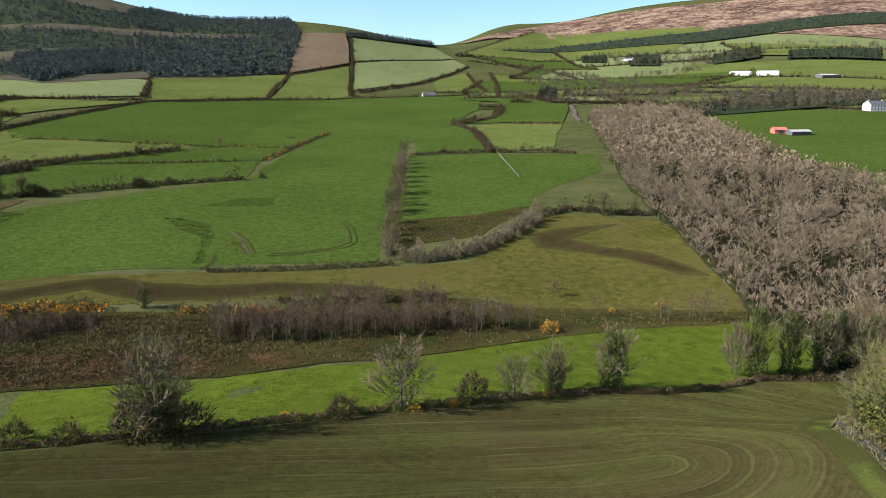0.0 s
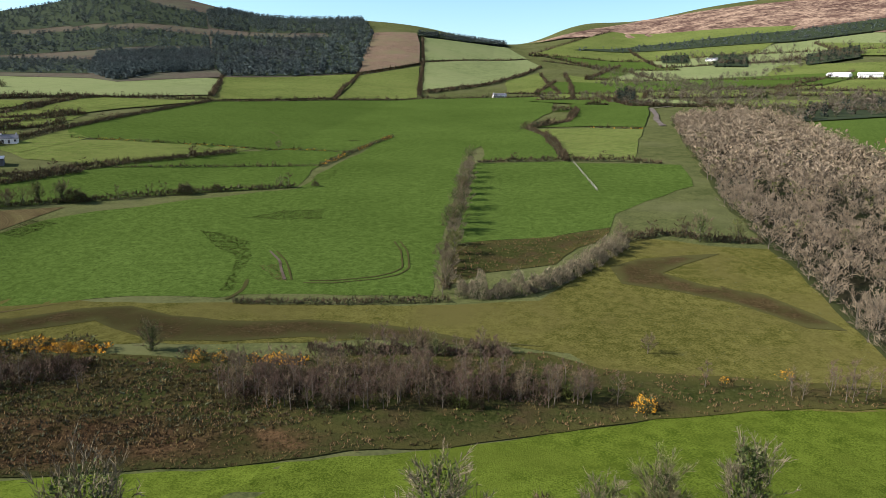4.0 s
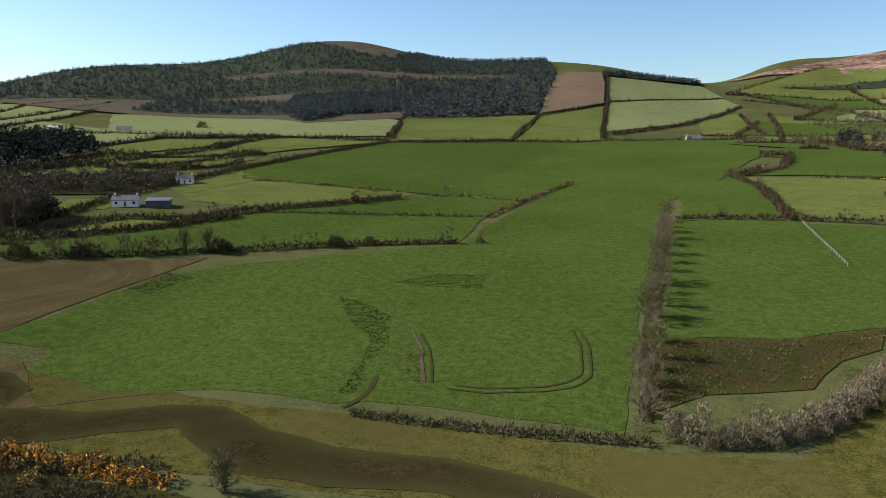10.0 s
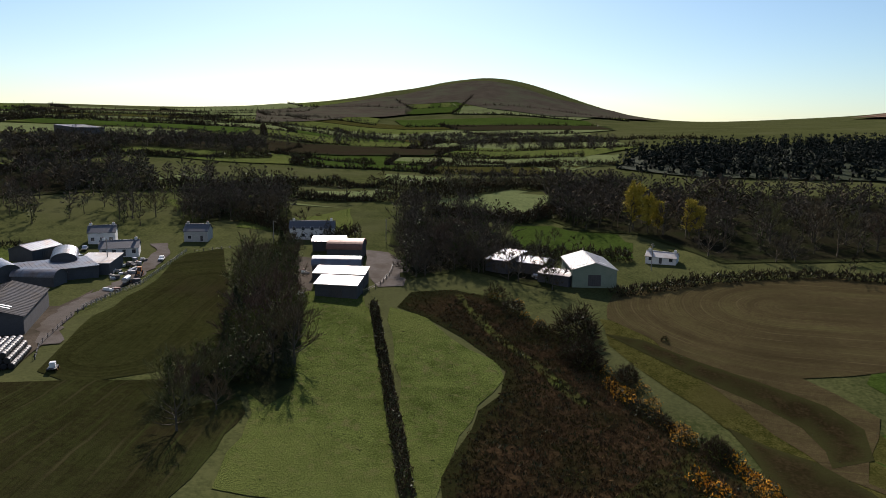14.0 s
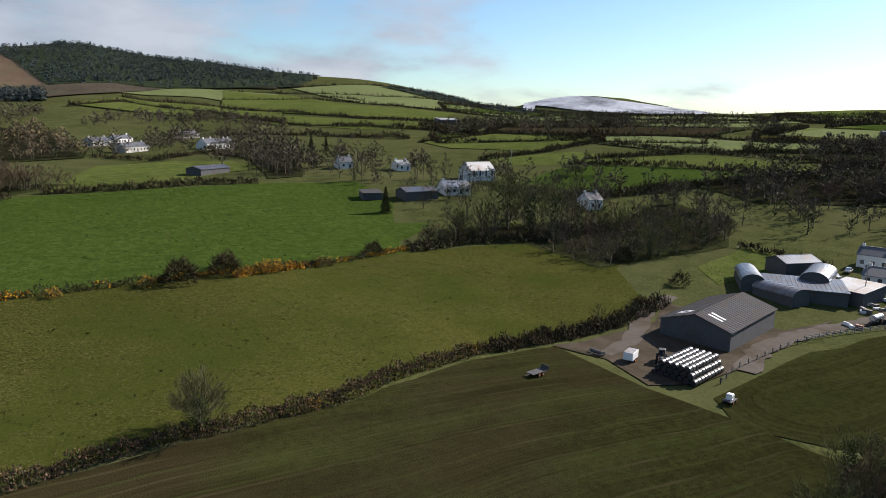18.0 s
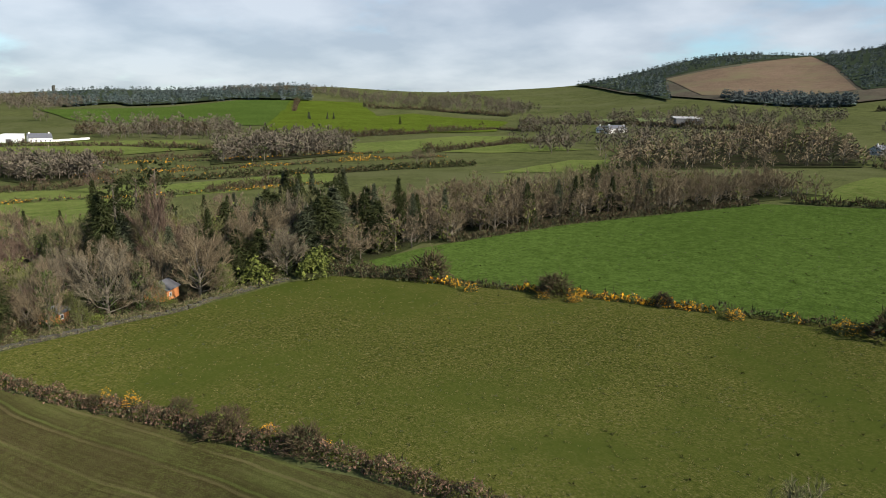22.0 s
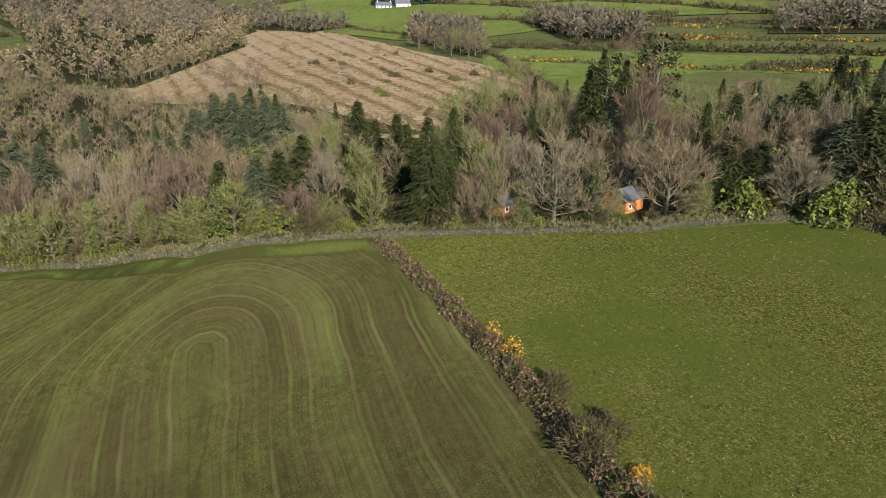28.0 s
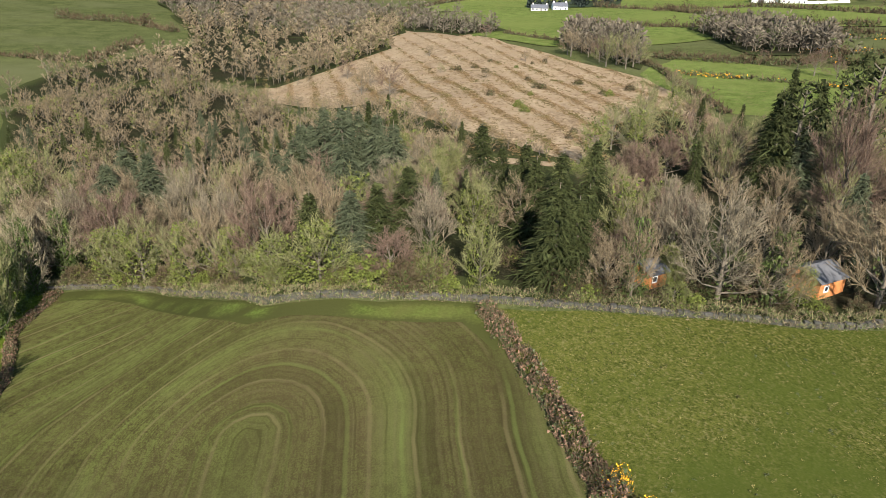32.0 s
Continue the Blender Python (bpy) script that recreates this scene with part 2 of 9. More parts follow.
material("clearfell", (0.112, 0.076, 0.044), (0.272, 0.208, 0.132), 0.05, 0.3, 1.1, tint=(0.200, 0.144, 0.088), bump=0.9, bump_size=0.5, contrast=1.3, spec=0.02)
# leaf litter, its brown darkened to hold the shade between the trees
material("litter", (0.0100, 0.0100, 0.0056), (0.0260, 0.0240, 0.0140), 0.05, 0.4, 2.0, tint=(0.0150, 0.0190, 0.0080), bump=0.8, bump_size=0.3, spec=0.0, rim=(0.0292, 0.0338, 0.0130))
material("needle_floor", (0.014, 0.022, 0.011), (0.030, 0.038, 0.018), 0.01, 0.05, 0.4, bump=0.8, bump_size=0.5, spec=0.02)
material("moor", (0.072, 0.050, 0.032), (0.136, 0.096, 0.064), 0.01, 0.05, 0.3, tint=(0.104, 0.088, 0.048), spec=0.02)
material("moor_pale", (0.050, 0.030, 0.024), (0.260, 0.185, 0.130), 0.008, 0.03, 0.09, tint=(0.055, 0.032, 0.026), contrast=1.7, spec=0.0)
material("heath", (0.040, 0.035, 0.026), (0.078, 0.066, 0.049), 0.006, 0.03, 0.2, tint=(0.0653, 0.0680, 0.0431), spec=0.0)
material("frost", (0.09, 0.10, 0.09), (0.20, 0.21, 0.21), 0.01, 0.05, 0.2, spec=0.0)
material("snow", (0.30, 0.32, 0.36), (0.55, 0.57, 0.61), 0.003, 0.01, 0.05, tint=(0.14, 0.15, 0.17), spec=0.0)
crop_material("crop", (0.025, 0.022, 0.009), (0.046, 0.050, 0.015), ((0.066, 0.084, 0.022), (0.088, 0.073, 0.034), (0.056, 0.050, 0.022)))
crop_material("crop_dark", (0.060, 0.045, 0.022), (0.084, 0.070, 0.030), ((0.098, 0.092, 0.034), (0.125, 0.100, 0.050), (0.044, 0.033, 0.017)), 0.3)
crop_material("tracked_grass", (0.030, 0.030, 0.010), (0.056, 0.058, 0.018), ((0.066, 0.076, 0.022), (0.026, 0.024, 0.010), (0.026, 0.025, 0.010)))
material("straw", (0.085, 0.078, 0.026), (0.150, 0.132, 0.050), 0.06, 0.5, 3.0, rough=0.95, bump=0, pieces=0.3, spec=0.0)


material("worn", (0.020, 0.024, 0.009), (0.056, 0.050, 0.022), 0.06, 0.4, 2.0, tint=(0.040, 0.046, 0.014), bump=0.8, bump_size=0.2, contrast=1.3, spec=0.0, rim=(0.0450, 0.0610, 0.0145), matt=0.40)
material("verge", (0.036, 0.052, 0.010), (0.080, 0.100, 0.022), 0.05, 0.3, 2.6, tint=(0.060, 0.060, 0.018), bump=0.5, bump_size=0.12, contrast=1.2, spec=0.0, rim=(0.036, 0.038, 0.012))
material("bark", (0.0600, 0.0493, 0.0358), (0.1200, 0.1015, 0.0743), 0.3, 2.0, 8.0, rough=0.95, bump=0.6, bump_size=0.03)
material("twigs", (0.0842, 0.0648, 0.0400), (0.1642, 0.1285, 0.0799), 0.15, 1.0, 5.0, rough=0.95, bump=0, pieces=0.45, spec=0.0)
material("twigs_red", (0.0680, 0.0460, 0.0330), (0.1280, 0.0900, 0.0660), 0.15, 1.0, 5.0, rough=0.95, bump=0, pieces=0.45, spec=0.0)
material("twigs_grey", (0.0800, 0.0660, 0.0440), (0.1620, 0.1360, 0.0940), 0.15, 1.0, 5.0, rough=0.95, bump=0, pieces=0.45, spec=0.0)
material("twigs_tan", (0.1000, 0.0820, 0.0520), (0.1900, 0.1600, 0.1050), 0.15, 1.0, 5.0, rough=0.95, bump=0, pieces=0.4, spec=0.0)
material("twigs_far", (0.0580, 0.0480, 0.0350), (0.1150, 0.0970, 0.0710), 0.03, 0.2, 3.0, rough=0.95, bump=0, pieces=0.4, spec=0.0)
material("twigs_pale", (0.0800, 0.0800, 0.0340), (0.1480, 0.1440, 0.0660), 0.15, 1.0, 5.0, rough=0.95, bump=0, pieces=0.4, spec=0.0)
material("twigs_wood", (0.1080, 0.0830, 0.0550), (0.2300, 0.1820, 0.1240), 0.03, 0.2, 3.0, tint=(0.1800, 0.1450, 0.1020), rough=0.95, bump=0, pieces=0.4, spec=0.0)
material("catkins", (0.30, 0.24, 0.04), (0.50, 0.41, 0.07), 0.2, 1.0, 5.0, bump=0, pieces=0.3, spec=0.1)
material("ivy", (0.0255, 0.0408, 0.0112), (0.0638, 0.0782, 0.0208), 0.3, 1.5, 6.0, rough=0.75, bump=0, pieces=0.35, spec=0.08)
material("ivy_light", (0.0416, 0.0551, 0.0104), (0.1061, 0.1145, 0.0256), 0.3, 1.5, 6.0, rough=0.75, bump=0, pieces=0.4, spec=0.08)
material("needles", (0.0150, 0.0195, 0.0075), (0.0400, 0.0440, 0.0160), 0.1, 0.8, 5.0, rough=0.8, bump=0, pieces=0.5, spec=0.02)
material("needles_blue", (0.0270, 0.0330, 0.0180), (0.0640, 0.0700, 0.0390), 0.1, 0.8, 5.0, rough=0.8, bump=0, pieces=0.45, spec=0.02)
# far spruce needles, lightened and blued so the colour carries distance haze
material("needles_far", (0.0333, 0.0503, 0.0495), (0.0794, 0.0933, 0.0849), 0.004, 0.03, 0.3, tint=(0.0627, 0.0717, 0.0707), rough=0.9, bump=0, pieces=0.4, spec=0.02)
material("needles_deep", (0.0100, 0.0150, 0.0120), (0.0280, 0.0340, 0.0270), 0.004, 0.03, 0.3, rough=0.9, bump=0, pieces=0.4, spec=0.02)
material("hedge_leaf", (0.022, 0.030, 0.010), (0.064, 0.070, 0.024), 0.08, 0.7, 4.0, rough=0.7, bump=0, pieces=0.5)
material("hedge_twig", (0.0392, 0.0294, 0.0175), (0.0752, 0.0561, 0.0327), 0.08, 0.7, 4.0, rough=0.9, bump=0, pieces=0.4, spec=0.0)
material("bracken", (0.0864, 0.0490, 0.0307), (0.1670, 0.1061, 0.0717), 0.1, 0.8, 4.0, rough=0.9, bump=0, pieces=0.35, spec=0.0)
material("gorse_leaf", (0.0245, 0.0350, 0.0098), (0.0560, 0.0665, 0.0196), 0.1, 0.8, 4.0, rough=0.8, bump=0, pieces=0.4)
material("gorse_flower", (0.55, 0.24, 0.010), (0.78, 0.38, 0.015), 0.2, 1.0, 4.0, rough=0.8, bump=0, pieces=0.3, spec=0.2)
material("tuft", (0.0700, 0.0450, 0.0210), (0.1560, 0.1060, 0.0540), 0.06, 0.5, 3.0, tint=(0.0526, 0.0498, 0.0150), rough=0.95, bump=0, pieces=0.4, spec=0.0)

material("wall_white", (0.5940, 0.5850, 0.5490), (0.7200, 0.7110, 0.6840), 0.1, 0.6, 4.0, rough=0.85, bump=0.1, bump_size=0.01)
material("castle_stone", (0.15, 0.14, 0.12), (0.24, 0.22, 0.19), 0.2, 1.2, 5.0, rough=0.95, bump=0.4, bump_size=0.05)
material("wall_grey", (0.36, 0.34, 0.31), (0.50, 0.48, 0.44), 0.1, 0.6, 4.0, rough=0.9, bump=0.15, bump_size=0.01)
material("wall_dark", (0.060, 0.060, 0.063), (0.096, 0.096, 0.099), 0.1, 0.6, 4.0, rough=0.8, bump=0.15, bump_size=0.01)
material("wall_green", (0.17, 0.21, 0.15), (0.25, 0.29, 0.22), 0.1, 0.6, 4.0, rough=0.7, bump=0.1, bump_size=0.01)
material("slate", (0.050, 0.052, 0.060), (0.100, 0.102, 0.112), 0.1, 1.2, 6.0, rough=0.55, bump=0.3, bump_size=0.02, spec=0.5)
material("roof_dark", (0.051, 0.051, 0.055), (0.081, 0.079, 0.081), 0.1, 0.7, 3.0, tint=(0.072, 0.063, 0.054), rough=0.9, bump=0.2, bump_size=0.02, spec=0.1)
material("steel", (0.26, 0.28, 0.31), (0.38, 0.40, 0.43), 0.1, 0.5, 3.0, tint=(0.28, 0.24, 0.21), rough=0.38, metal=0.7, bump=0.1, bump_size=0.01)
material("steel_dark", (0.10, 0.115, 0.14), (0.17, 0.19, 0.22), 0.1, 0.5, 3.0, tint=(0.14, 0.11, 0.095), rough=0.42, metal=0.5, bump=0.1, bump_size=0.01)
material("steel_bright", (0.3744, 0.3672, 0.3626), (0.4896, 0.4824, 0.4736), 0.1, 0.5, 3.0, tint=(0.3456, 0.2880, 0.2368), rough=0.5, metal=0.3, bump=0.1, bump_size=0.01)
material("rust", (0.15, 0.075, 0.055), (0.24, 0.125, 0.09), 0.1, 0.6, 3.0, rough=0.6, metal=0.3, bump=0.1, bump_size=0.01)
material("roof_pale", (0.3404, 0.3404, 0.3268), (0.4440, 0.4440, 0.4332), 0.08, 0.5, 3.0, rough=0.55, bump=0.1, bump_size=0.01)
material("green_steel", (0.19, 0.24, 0.17), (0.26, 0.31, 0.23), 0.1, 0.5, 3.0, rough=0.5, bump=0.1, bump_size=0.01)
material("blue_steel", (0.12, 0.17, 0.23), (0.18, 0.24, 0.31), 0.1, 0.5, 3.0, rough=0.5, metal=0.3, bump=0.1, bump_size=0.01)
material("red_steel", (0.36, 0.10, 0.08), (0.46, 0.15, 0.11), 0.1, 0.5, 3.0, rough=0.5, bump=0.1, bump_size=0.01)
material("white_steel", (0.5950, 0.5950, 0.5780), (0.6970, 0.6970, 0.6800), 0.1, 0.5, 3.0, rough=0.5, bump=0.05, bump_size=0.01)
material("orange_wood", (0.2700, 0.0972, 0.0315), (0.3750, 0.1512, 0.0525), 0.3, 1.5, 8.0, rough=0.6, bump=0.3, bump_size=0.01)
material("dark_felt", (0.055, 0.056, 0.060), (0.095, 0.095, 0.100), 0.3, 1.5, 8.0, rough=0.85, bump=0.3, bump_size=0.01)
material("stone", (0.0271, 0.0253, 0.0204), (0.0634, 0.0598, 0.0495), 0.2, 1.2, 5.0, tint=(0.0308, 0.0326, 0.0177), rough=0.95, bump=0.7, bump_size=0.05, pieces=0.2)
material("old_wood", (0.20, 0.18, 0.15), (0.34, 0.31, 0.27), 0.3, 1.5, 8.0, rough=0.9, bump=0.3, bump_size=0.01)
material("glass_dark", (0.02, 0.025, 0.03), (0.035, 0.04, 0.05), 0.3, 1.0, 3.0, rough=0.08, bump=0, spec=0.6)
material("bale_wrap", (0.012, 0.012, 0.014), (0.028, 0.028, 0.032), 0.3, 2.0, 9.0, rough=0.42, bump=0.6, bump_size=0.04, spec=0.4)
material("plastic_white", (0.66, 0.67, 0.66), (0.78, 0.78, 0.77), 0.3, 2.0, 9.0, rough=0.4, bump=0)
material("machine_dark", (0.05, 0.05, 0.05), (0.10, 0.09, 0.085), 0.3, 2.0, 9.0, rough=0.6, bump=0.2, bump_size=0.02)
material("machine_orange", (0.42, 0.15, 0.04), (0.55, 0.22, 0.06), 0.3, 2.0, 9.0, rough=0.45, bump=0)
material("rubber", (0.018, 0.018, 0.018), (0.035, 0.035, 0.035), 0.3, 2.0, 9.0, rough=0.85, bump=0.2, bump_size=0.02)
material("car_silver", (0.48, 0.49, 0.50), (0.55, 0.56, 0.57), 0.3, 2.0, 9.0, rough=0.25, metal=0.6, bump=0)


# ---- the lie of the land: a stream valley, gentle floors and a ring of hills ----
MID = (-40.0, 110.0)


def ramp(v, a, b):
    u = np.clip((np.asarray(v, float) - a) / (b - a), 0.0, 1.0)
    return u * u * (3 - 2 * u)


def valley(x, y):
    s = y - 165.0
    north = 62.0 * (1 - np.exp(-np.maximum(s - 10, 0) / 900.0))
    bank = 14.0 * ramp(-s, 20, 150) * (0.05 + 0.95 * ramp(x, -270, -60))
    upper = 26.0 * (1 - np.exp(-np.maximum(-s - 150, 0) / 400.0))
    shoulder = 7.0 * ramp(x, 15, 60) * (1 - ramp(x, 130, 260)) * np.exp(-(((y - 88) / 46.0) ** 2)) * (1 - ramp(y, 72, 110))
    hollow = 1.5 * np.exp(-(((x - 72) / 30.0) ** 2) - ((y - 115) / np.where(y > 115, 32.0, 22.0)) ** 2)
    west = 40.0 * (1 - np.exp(-np.maximum(-x - 150, 0) / 560.0))
    east = 9.0 * (1 - np.exp(-np.maximum(x - 110, 0) / 500.0)) - 4.0 * ramp(x, 60, 240) * ramp(-s, 60, 200)
    south = 9.0 * ramp(-y, 40, 200) * ramp(-x, 60, 220)
    return -8.0 + south + north + bank + upper + shoulder + west + east - hollow


# yaw (0 is +y, growing towards -x), distance, height, half width in yaw, half depth
HILLS = [
    (45, 2700, 155, 10, 900),
    (28, 2700, 265, 10, 1000),
    (14, 2100, 127, 9, 700),
    (4, 1900, 114, 9, 600),
    (-14, 2900, 230, 12, 1100),
    (-32, 3000, 316, 14, 1200),
    (-60, 2800, 31, 20, 1000),
    (62, 3300, 21, 8, 900),
    (87, 3300, 215, 9, 1000),
    (100, 3300, 65, 11, 1000),
    (120, 3600, 48, 12, 1000),
    (141, 4300, 126, 7, 400),
    (159, 2200, 89, 9, 900),
    (173, 2100, 125, 9, 800),
    (190, 2100, 162, 11, 800),
    (207, 1900, 52, 9, 700),
    (222, 1700, 59, 10, 600),
    (240, 1900, 49, 12, 700),
    (-6, 2500, 65, 4, 800),
    (180, 2150, 42, 4, 800),
    (262, 2400, 5, 16, 800),
    (285, 2600, 5, 20, 900),
]


def hills(x, y):
    dx, dy = x - MID[0], y - MID[1]
    r, yaw = np.hypot(dx, dy), np.degrees(np.arctan2(-dx, dy))
    z = np.zeros_like(r)
    for a, d, h, wa, wd in HILLS:
        off = (yaw - a + 180.0) % 360.0 - 180.0
        z = z + h * np.exp(-(off / wa) ** 2 - (np.minimum(r - d, (r - d) * 0.6) / wd) ** 2)
    return z


def land(x, y):
    x, y = np.asarray(x, float), np.asarray(y, float)
    return valley(x, y) + hills(x, y)


# ---- building helpers ----
def mesh_of(name, verts, faces, mats, smooth=False, index=None):
    me = bpy.data.meshes.new(name)
    verts = np.asarray(verts, float)
    if isinstance(faces, np.ndarray):
        k = faces.shape[1]
        me.vertices.add(len(verts))
        me.vertices.foreach_set("co", verts.ravel())
        me.loops.add(faces.size)
        me.loops.foreach_set("vertex_index", faces.ravel().astype(np.int32))
        me.polygons.add(len(faces))
        me.polygons.foreach_set("loop_start", np.arange(0, faces.size, k, dtype=np.int32))
        me.polygons.foreach_set("loop_total", np.full(len(faces), k, dtype=np.int32))
    else:
        me.from_pydata([tuple(v) for v in verts], [], faces)
    for m in mats if isinstance(mats, (list, tuple)) else [mats]:
        me.materials.append(MATS[m])
    if smooth:
        me.polygons.foreach_set("use_smooth", [True] * len(me.polygons))
    me.update(calc_edges=True)
    me.validate()
    return me


def part(name, shape, mat, parent, label=""):
    """A mesh object under a thing: shape is (verts, faces)."""
    ob = new(name, mesh_of(name, shape[0], shape[1], mat))
    ob.parent = parent
    if label:
        ob["label"] = label
    if name in GROWTH:
        ob["kind"] = "stuff"
    return ob


GROWTH = ("crown", "canopy", "timber", "brushwood", "foliage", "blossom", "bracken", "ivy", "rootstock", "scrub")


def thing(name, m, label, category, group="", kind=""):
    ob = new(name)
    ob.empty_display_size = 0.5
    ob.matrix_basis = m
    return tagged(ob, label, category, group, kind)


def box(x0, x1, y0, y1, z0, z1, inset=0.0):
    """A box whose top is drawn in a little, as a worn or chamfered edge."""
    i = inset
    v = [(x0, y0, z0), (x1, y0, z0), (x1, y1, z0), (x0, y1, z0)]
    if i:
        zc = z1 - i
        v += [(x0, y0, zc), (x1, y0, zc), (x1, y1, zc), (x0, y1, zc)]
        v += [(x0 + i, y0 + i, z1), (x1 - i, y0 + i, z1), (x1 - i, y1 - i, z1), (x0 + i, y1 - i, z1)]
        f = [(3, 2, 1, 0), (8, 9, 10, 11)]
        for b in (0, 4):
            f += [(b + k, b + (k + 1) % 4, b + 4 + (k + 1) % 4, b + 4 + k) for k in range(4)]
        return v, f
    v += [(x0, y0, z1), (x1, y0, z1), (x1, y1, z1), (x0, y1, z1)]
    return v, [(3, 2, 1, 0), (4, 5, 6, 7), (0, 1, 5, 4), (1, 2, 6, 5), (2, 3, 7, 6), (3, 0, 4, 7)]


def joined(*shapes):
    v, f = [], []
    for a, b in shapes:
        k = len(v)
        v += [tuple(p) for p in a]
        f += [tuple(i + k for i in q) for q in b]
    return v, f


def turned(shape, m):
    return [tuple(m @ Vector(p)) for p in shape[0]], shape[1]


def prism(outline, y0, y1):
    """An outline in x and z drawn out along y."""
    n = len(outline)
    v = [(x, y0, z) for x, z in outline] + [(x, y1, z) for x, z in outline]
    f = [tuple(range(n)), tuple(range(2 * n - 1, n - 1, -1))]
    f += [((k + 1) % n, k, n + k, n + (k + 1) % n) for k in range(n)]
    return v, f


def drum(r, z0, z1, sides=12, bevel=0.0):
    rings = [(r - bevel, z0), (r, z0 + bevel), (r, z1 - bevel), (r - bevel, z1)] if bevel else [(r, z0), (r, z1)]
    v = [(q * math.cos(2 * math.pi * k / sides), q * math.sin(2 * math.pi * k / sides), z) for q, z in rings for k in range(sides)]
    f = [tuple(range(sides - 1, -1, -1)), tuple(range(len(v) - sides, len(v)))]
    for b in range(len(rings) - 1):
        f += [(b * sides + k, b * sides + (k + 1) % sides, (b + 1) * sides + (k + 1) % sides, (b + 1) * sides + k) for k in range(sides)]
    return v, f


def ground_z(x, y):
    return float(land(x, y))


def away(x, y):
    """Distance from the middle of the flight."""
    return math.hypot(x + 30, y - 80)


# ---- the ground: one sheet to the horizon, finer near the flight ----
def graded(lo, hi, mid, step, grow):
    right, left, s = [mid], [mid], step
    while right[-1] < hi:
        s = step if right[-1] - mid < 380 else s * grow
        right.append(min(right[-1] + s, hi))
    s = step
    while left[-1] > lo:
        s = step if mid - left[-1] < 380 else s * grow
        left.append(max(left[-1] - s, lo))
    return np.array(left[:0:-1] + right)


gx, gy = graded(-4900, 4900, -60, 4.8, 1.05), graded(-4900, 4900, 120, 4.8, 1.05)
GX, GY = np.meshgrid(gx, gy)
GZ = land(GX, GY)
nx, ny = len(gx), len(gy)
a = (np.arange(ny - 1)[:, None] * nx + np.arange(nx - 1)[None, :]).ravel()
ground = new("ground", mesh_of("ground", np.stack([GX.ravel(), GY.ravel(), (GZ - 0.06 - 0.0002 * np.maximum(np.hypot(GX + 30, GY - 80) - 250, 0)).ravel()], 1), np.stack([a, a + 1, a + nx + 1, a + nx], 1), "grass_base", True))
tagged(ground, "rolling green grassland of a broad valley with hills all round", "ground", kind="structure")


def inside(poly, x, y):
    p = np.asarray(poly, float)
    x, y = np.asarray(x, float), np.asarray(y, float)
    hit_ = np.zeros(x.shape, bool)
    j = len(p) - 1
    for i in range(len(p)):
        xi, yi, xj, yj = *p[i], *p[j]
        if yi != yj:
            hit_ ^= ((yi > y) != (yj > y)) & (x < (xj - xi) * (y - yi) / (yj - yi) + xi)
        j = i
    return hit_


def rough_edge(poly, rng):
    """The outline with more corners, each a little out of line, as hedges and fences wander."""
    out = []
    n = len(poly)
    for i in range(n):
        (x0, y0), (x1, y1) = poly[i], poly[(i + 1) % n]
        length = math.hypot(x1 - x0, y1 - y0)
        d = away((x0 + x1) / 2, (y0 + y1) / 2)
        step = max(5.0, d * 0.05)
        k = max(1, min(12, int(length / step)))
        for q in range(k):
            u = q / k
            w = 0.0 if q == 0 else min(step * 0.12, 2.5)
            out.append((x0 + (x1 - x0) * u + rng.uniform(-w, w), y0 + (y1 - y0) * u + rng.uniform(-w, w)))
    return out


def cut(poly, axis, limit, keep_less):
    out = []
    for i in range(len(poly)):
        p, q = poly[i], poly[(i + 1) % len(poly)]
        pin = (p[axis] <= limit) == keep_less or p[axis] == limit
        qin = (q[axis] <= limit) == keep_less or q[axis] == limit
        if pin:
            out.append(p)
        if pin != qin:
            u = (limit - p[axis]) / (q[axis] - p[axis])
            out.append((p[0] + (q[0] - p[0]) * u, p[1] + (q[1] - p[1]) * u))
    return out


PATCHES = []
LOOKS = {
    "grass_bright": "short bright green pasture", "grass_lush": "deep green pasture with darker worn patches", "grass_turf": "close-grazed olive-green pasture with mottled tufts", "grass_mid": "green pasture with yellowish tufts",
    "grass_olive": "olive green rough meadow", "grass_pale": "pale green hillside pasture", "grass_dark": "dark green paddock marked by wheel tracks",
    "tracked_grass": "olive paddock grass marked by curving wheel tracks", "worn": "poached darker grass and bare patches in pasture", "verge": "bright grass headland along a crop", "bog_brown": "brown rushy bog with dead grass", "bog_green": "rough green and brown rushy ground", "mud": "dark wet flood mud along the stream",
    "soil": "bare brown tilled soil", "dirt": "trodden earth of a farmyard", "gravel": "grey gravel farmyard", "clearfell": "felled forestry ground with straw-coloured brash rows",
    "moor": "brown heather moor on the hillside", "moor_pale": "pale straw and russet moor on the hill", "heath": "dull brown heath on the hill", "frost": "frosted hilltop",
    "snow": "snow on distant mountains", "litter": "leaf litter and undergrowth, darkened for shade under trees", "needle_floor": "dark forest floor under conifers", "crop": "young cereal crop with curving wheelings", "crop_dark": "dark tilled field with curving wheelings",
}


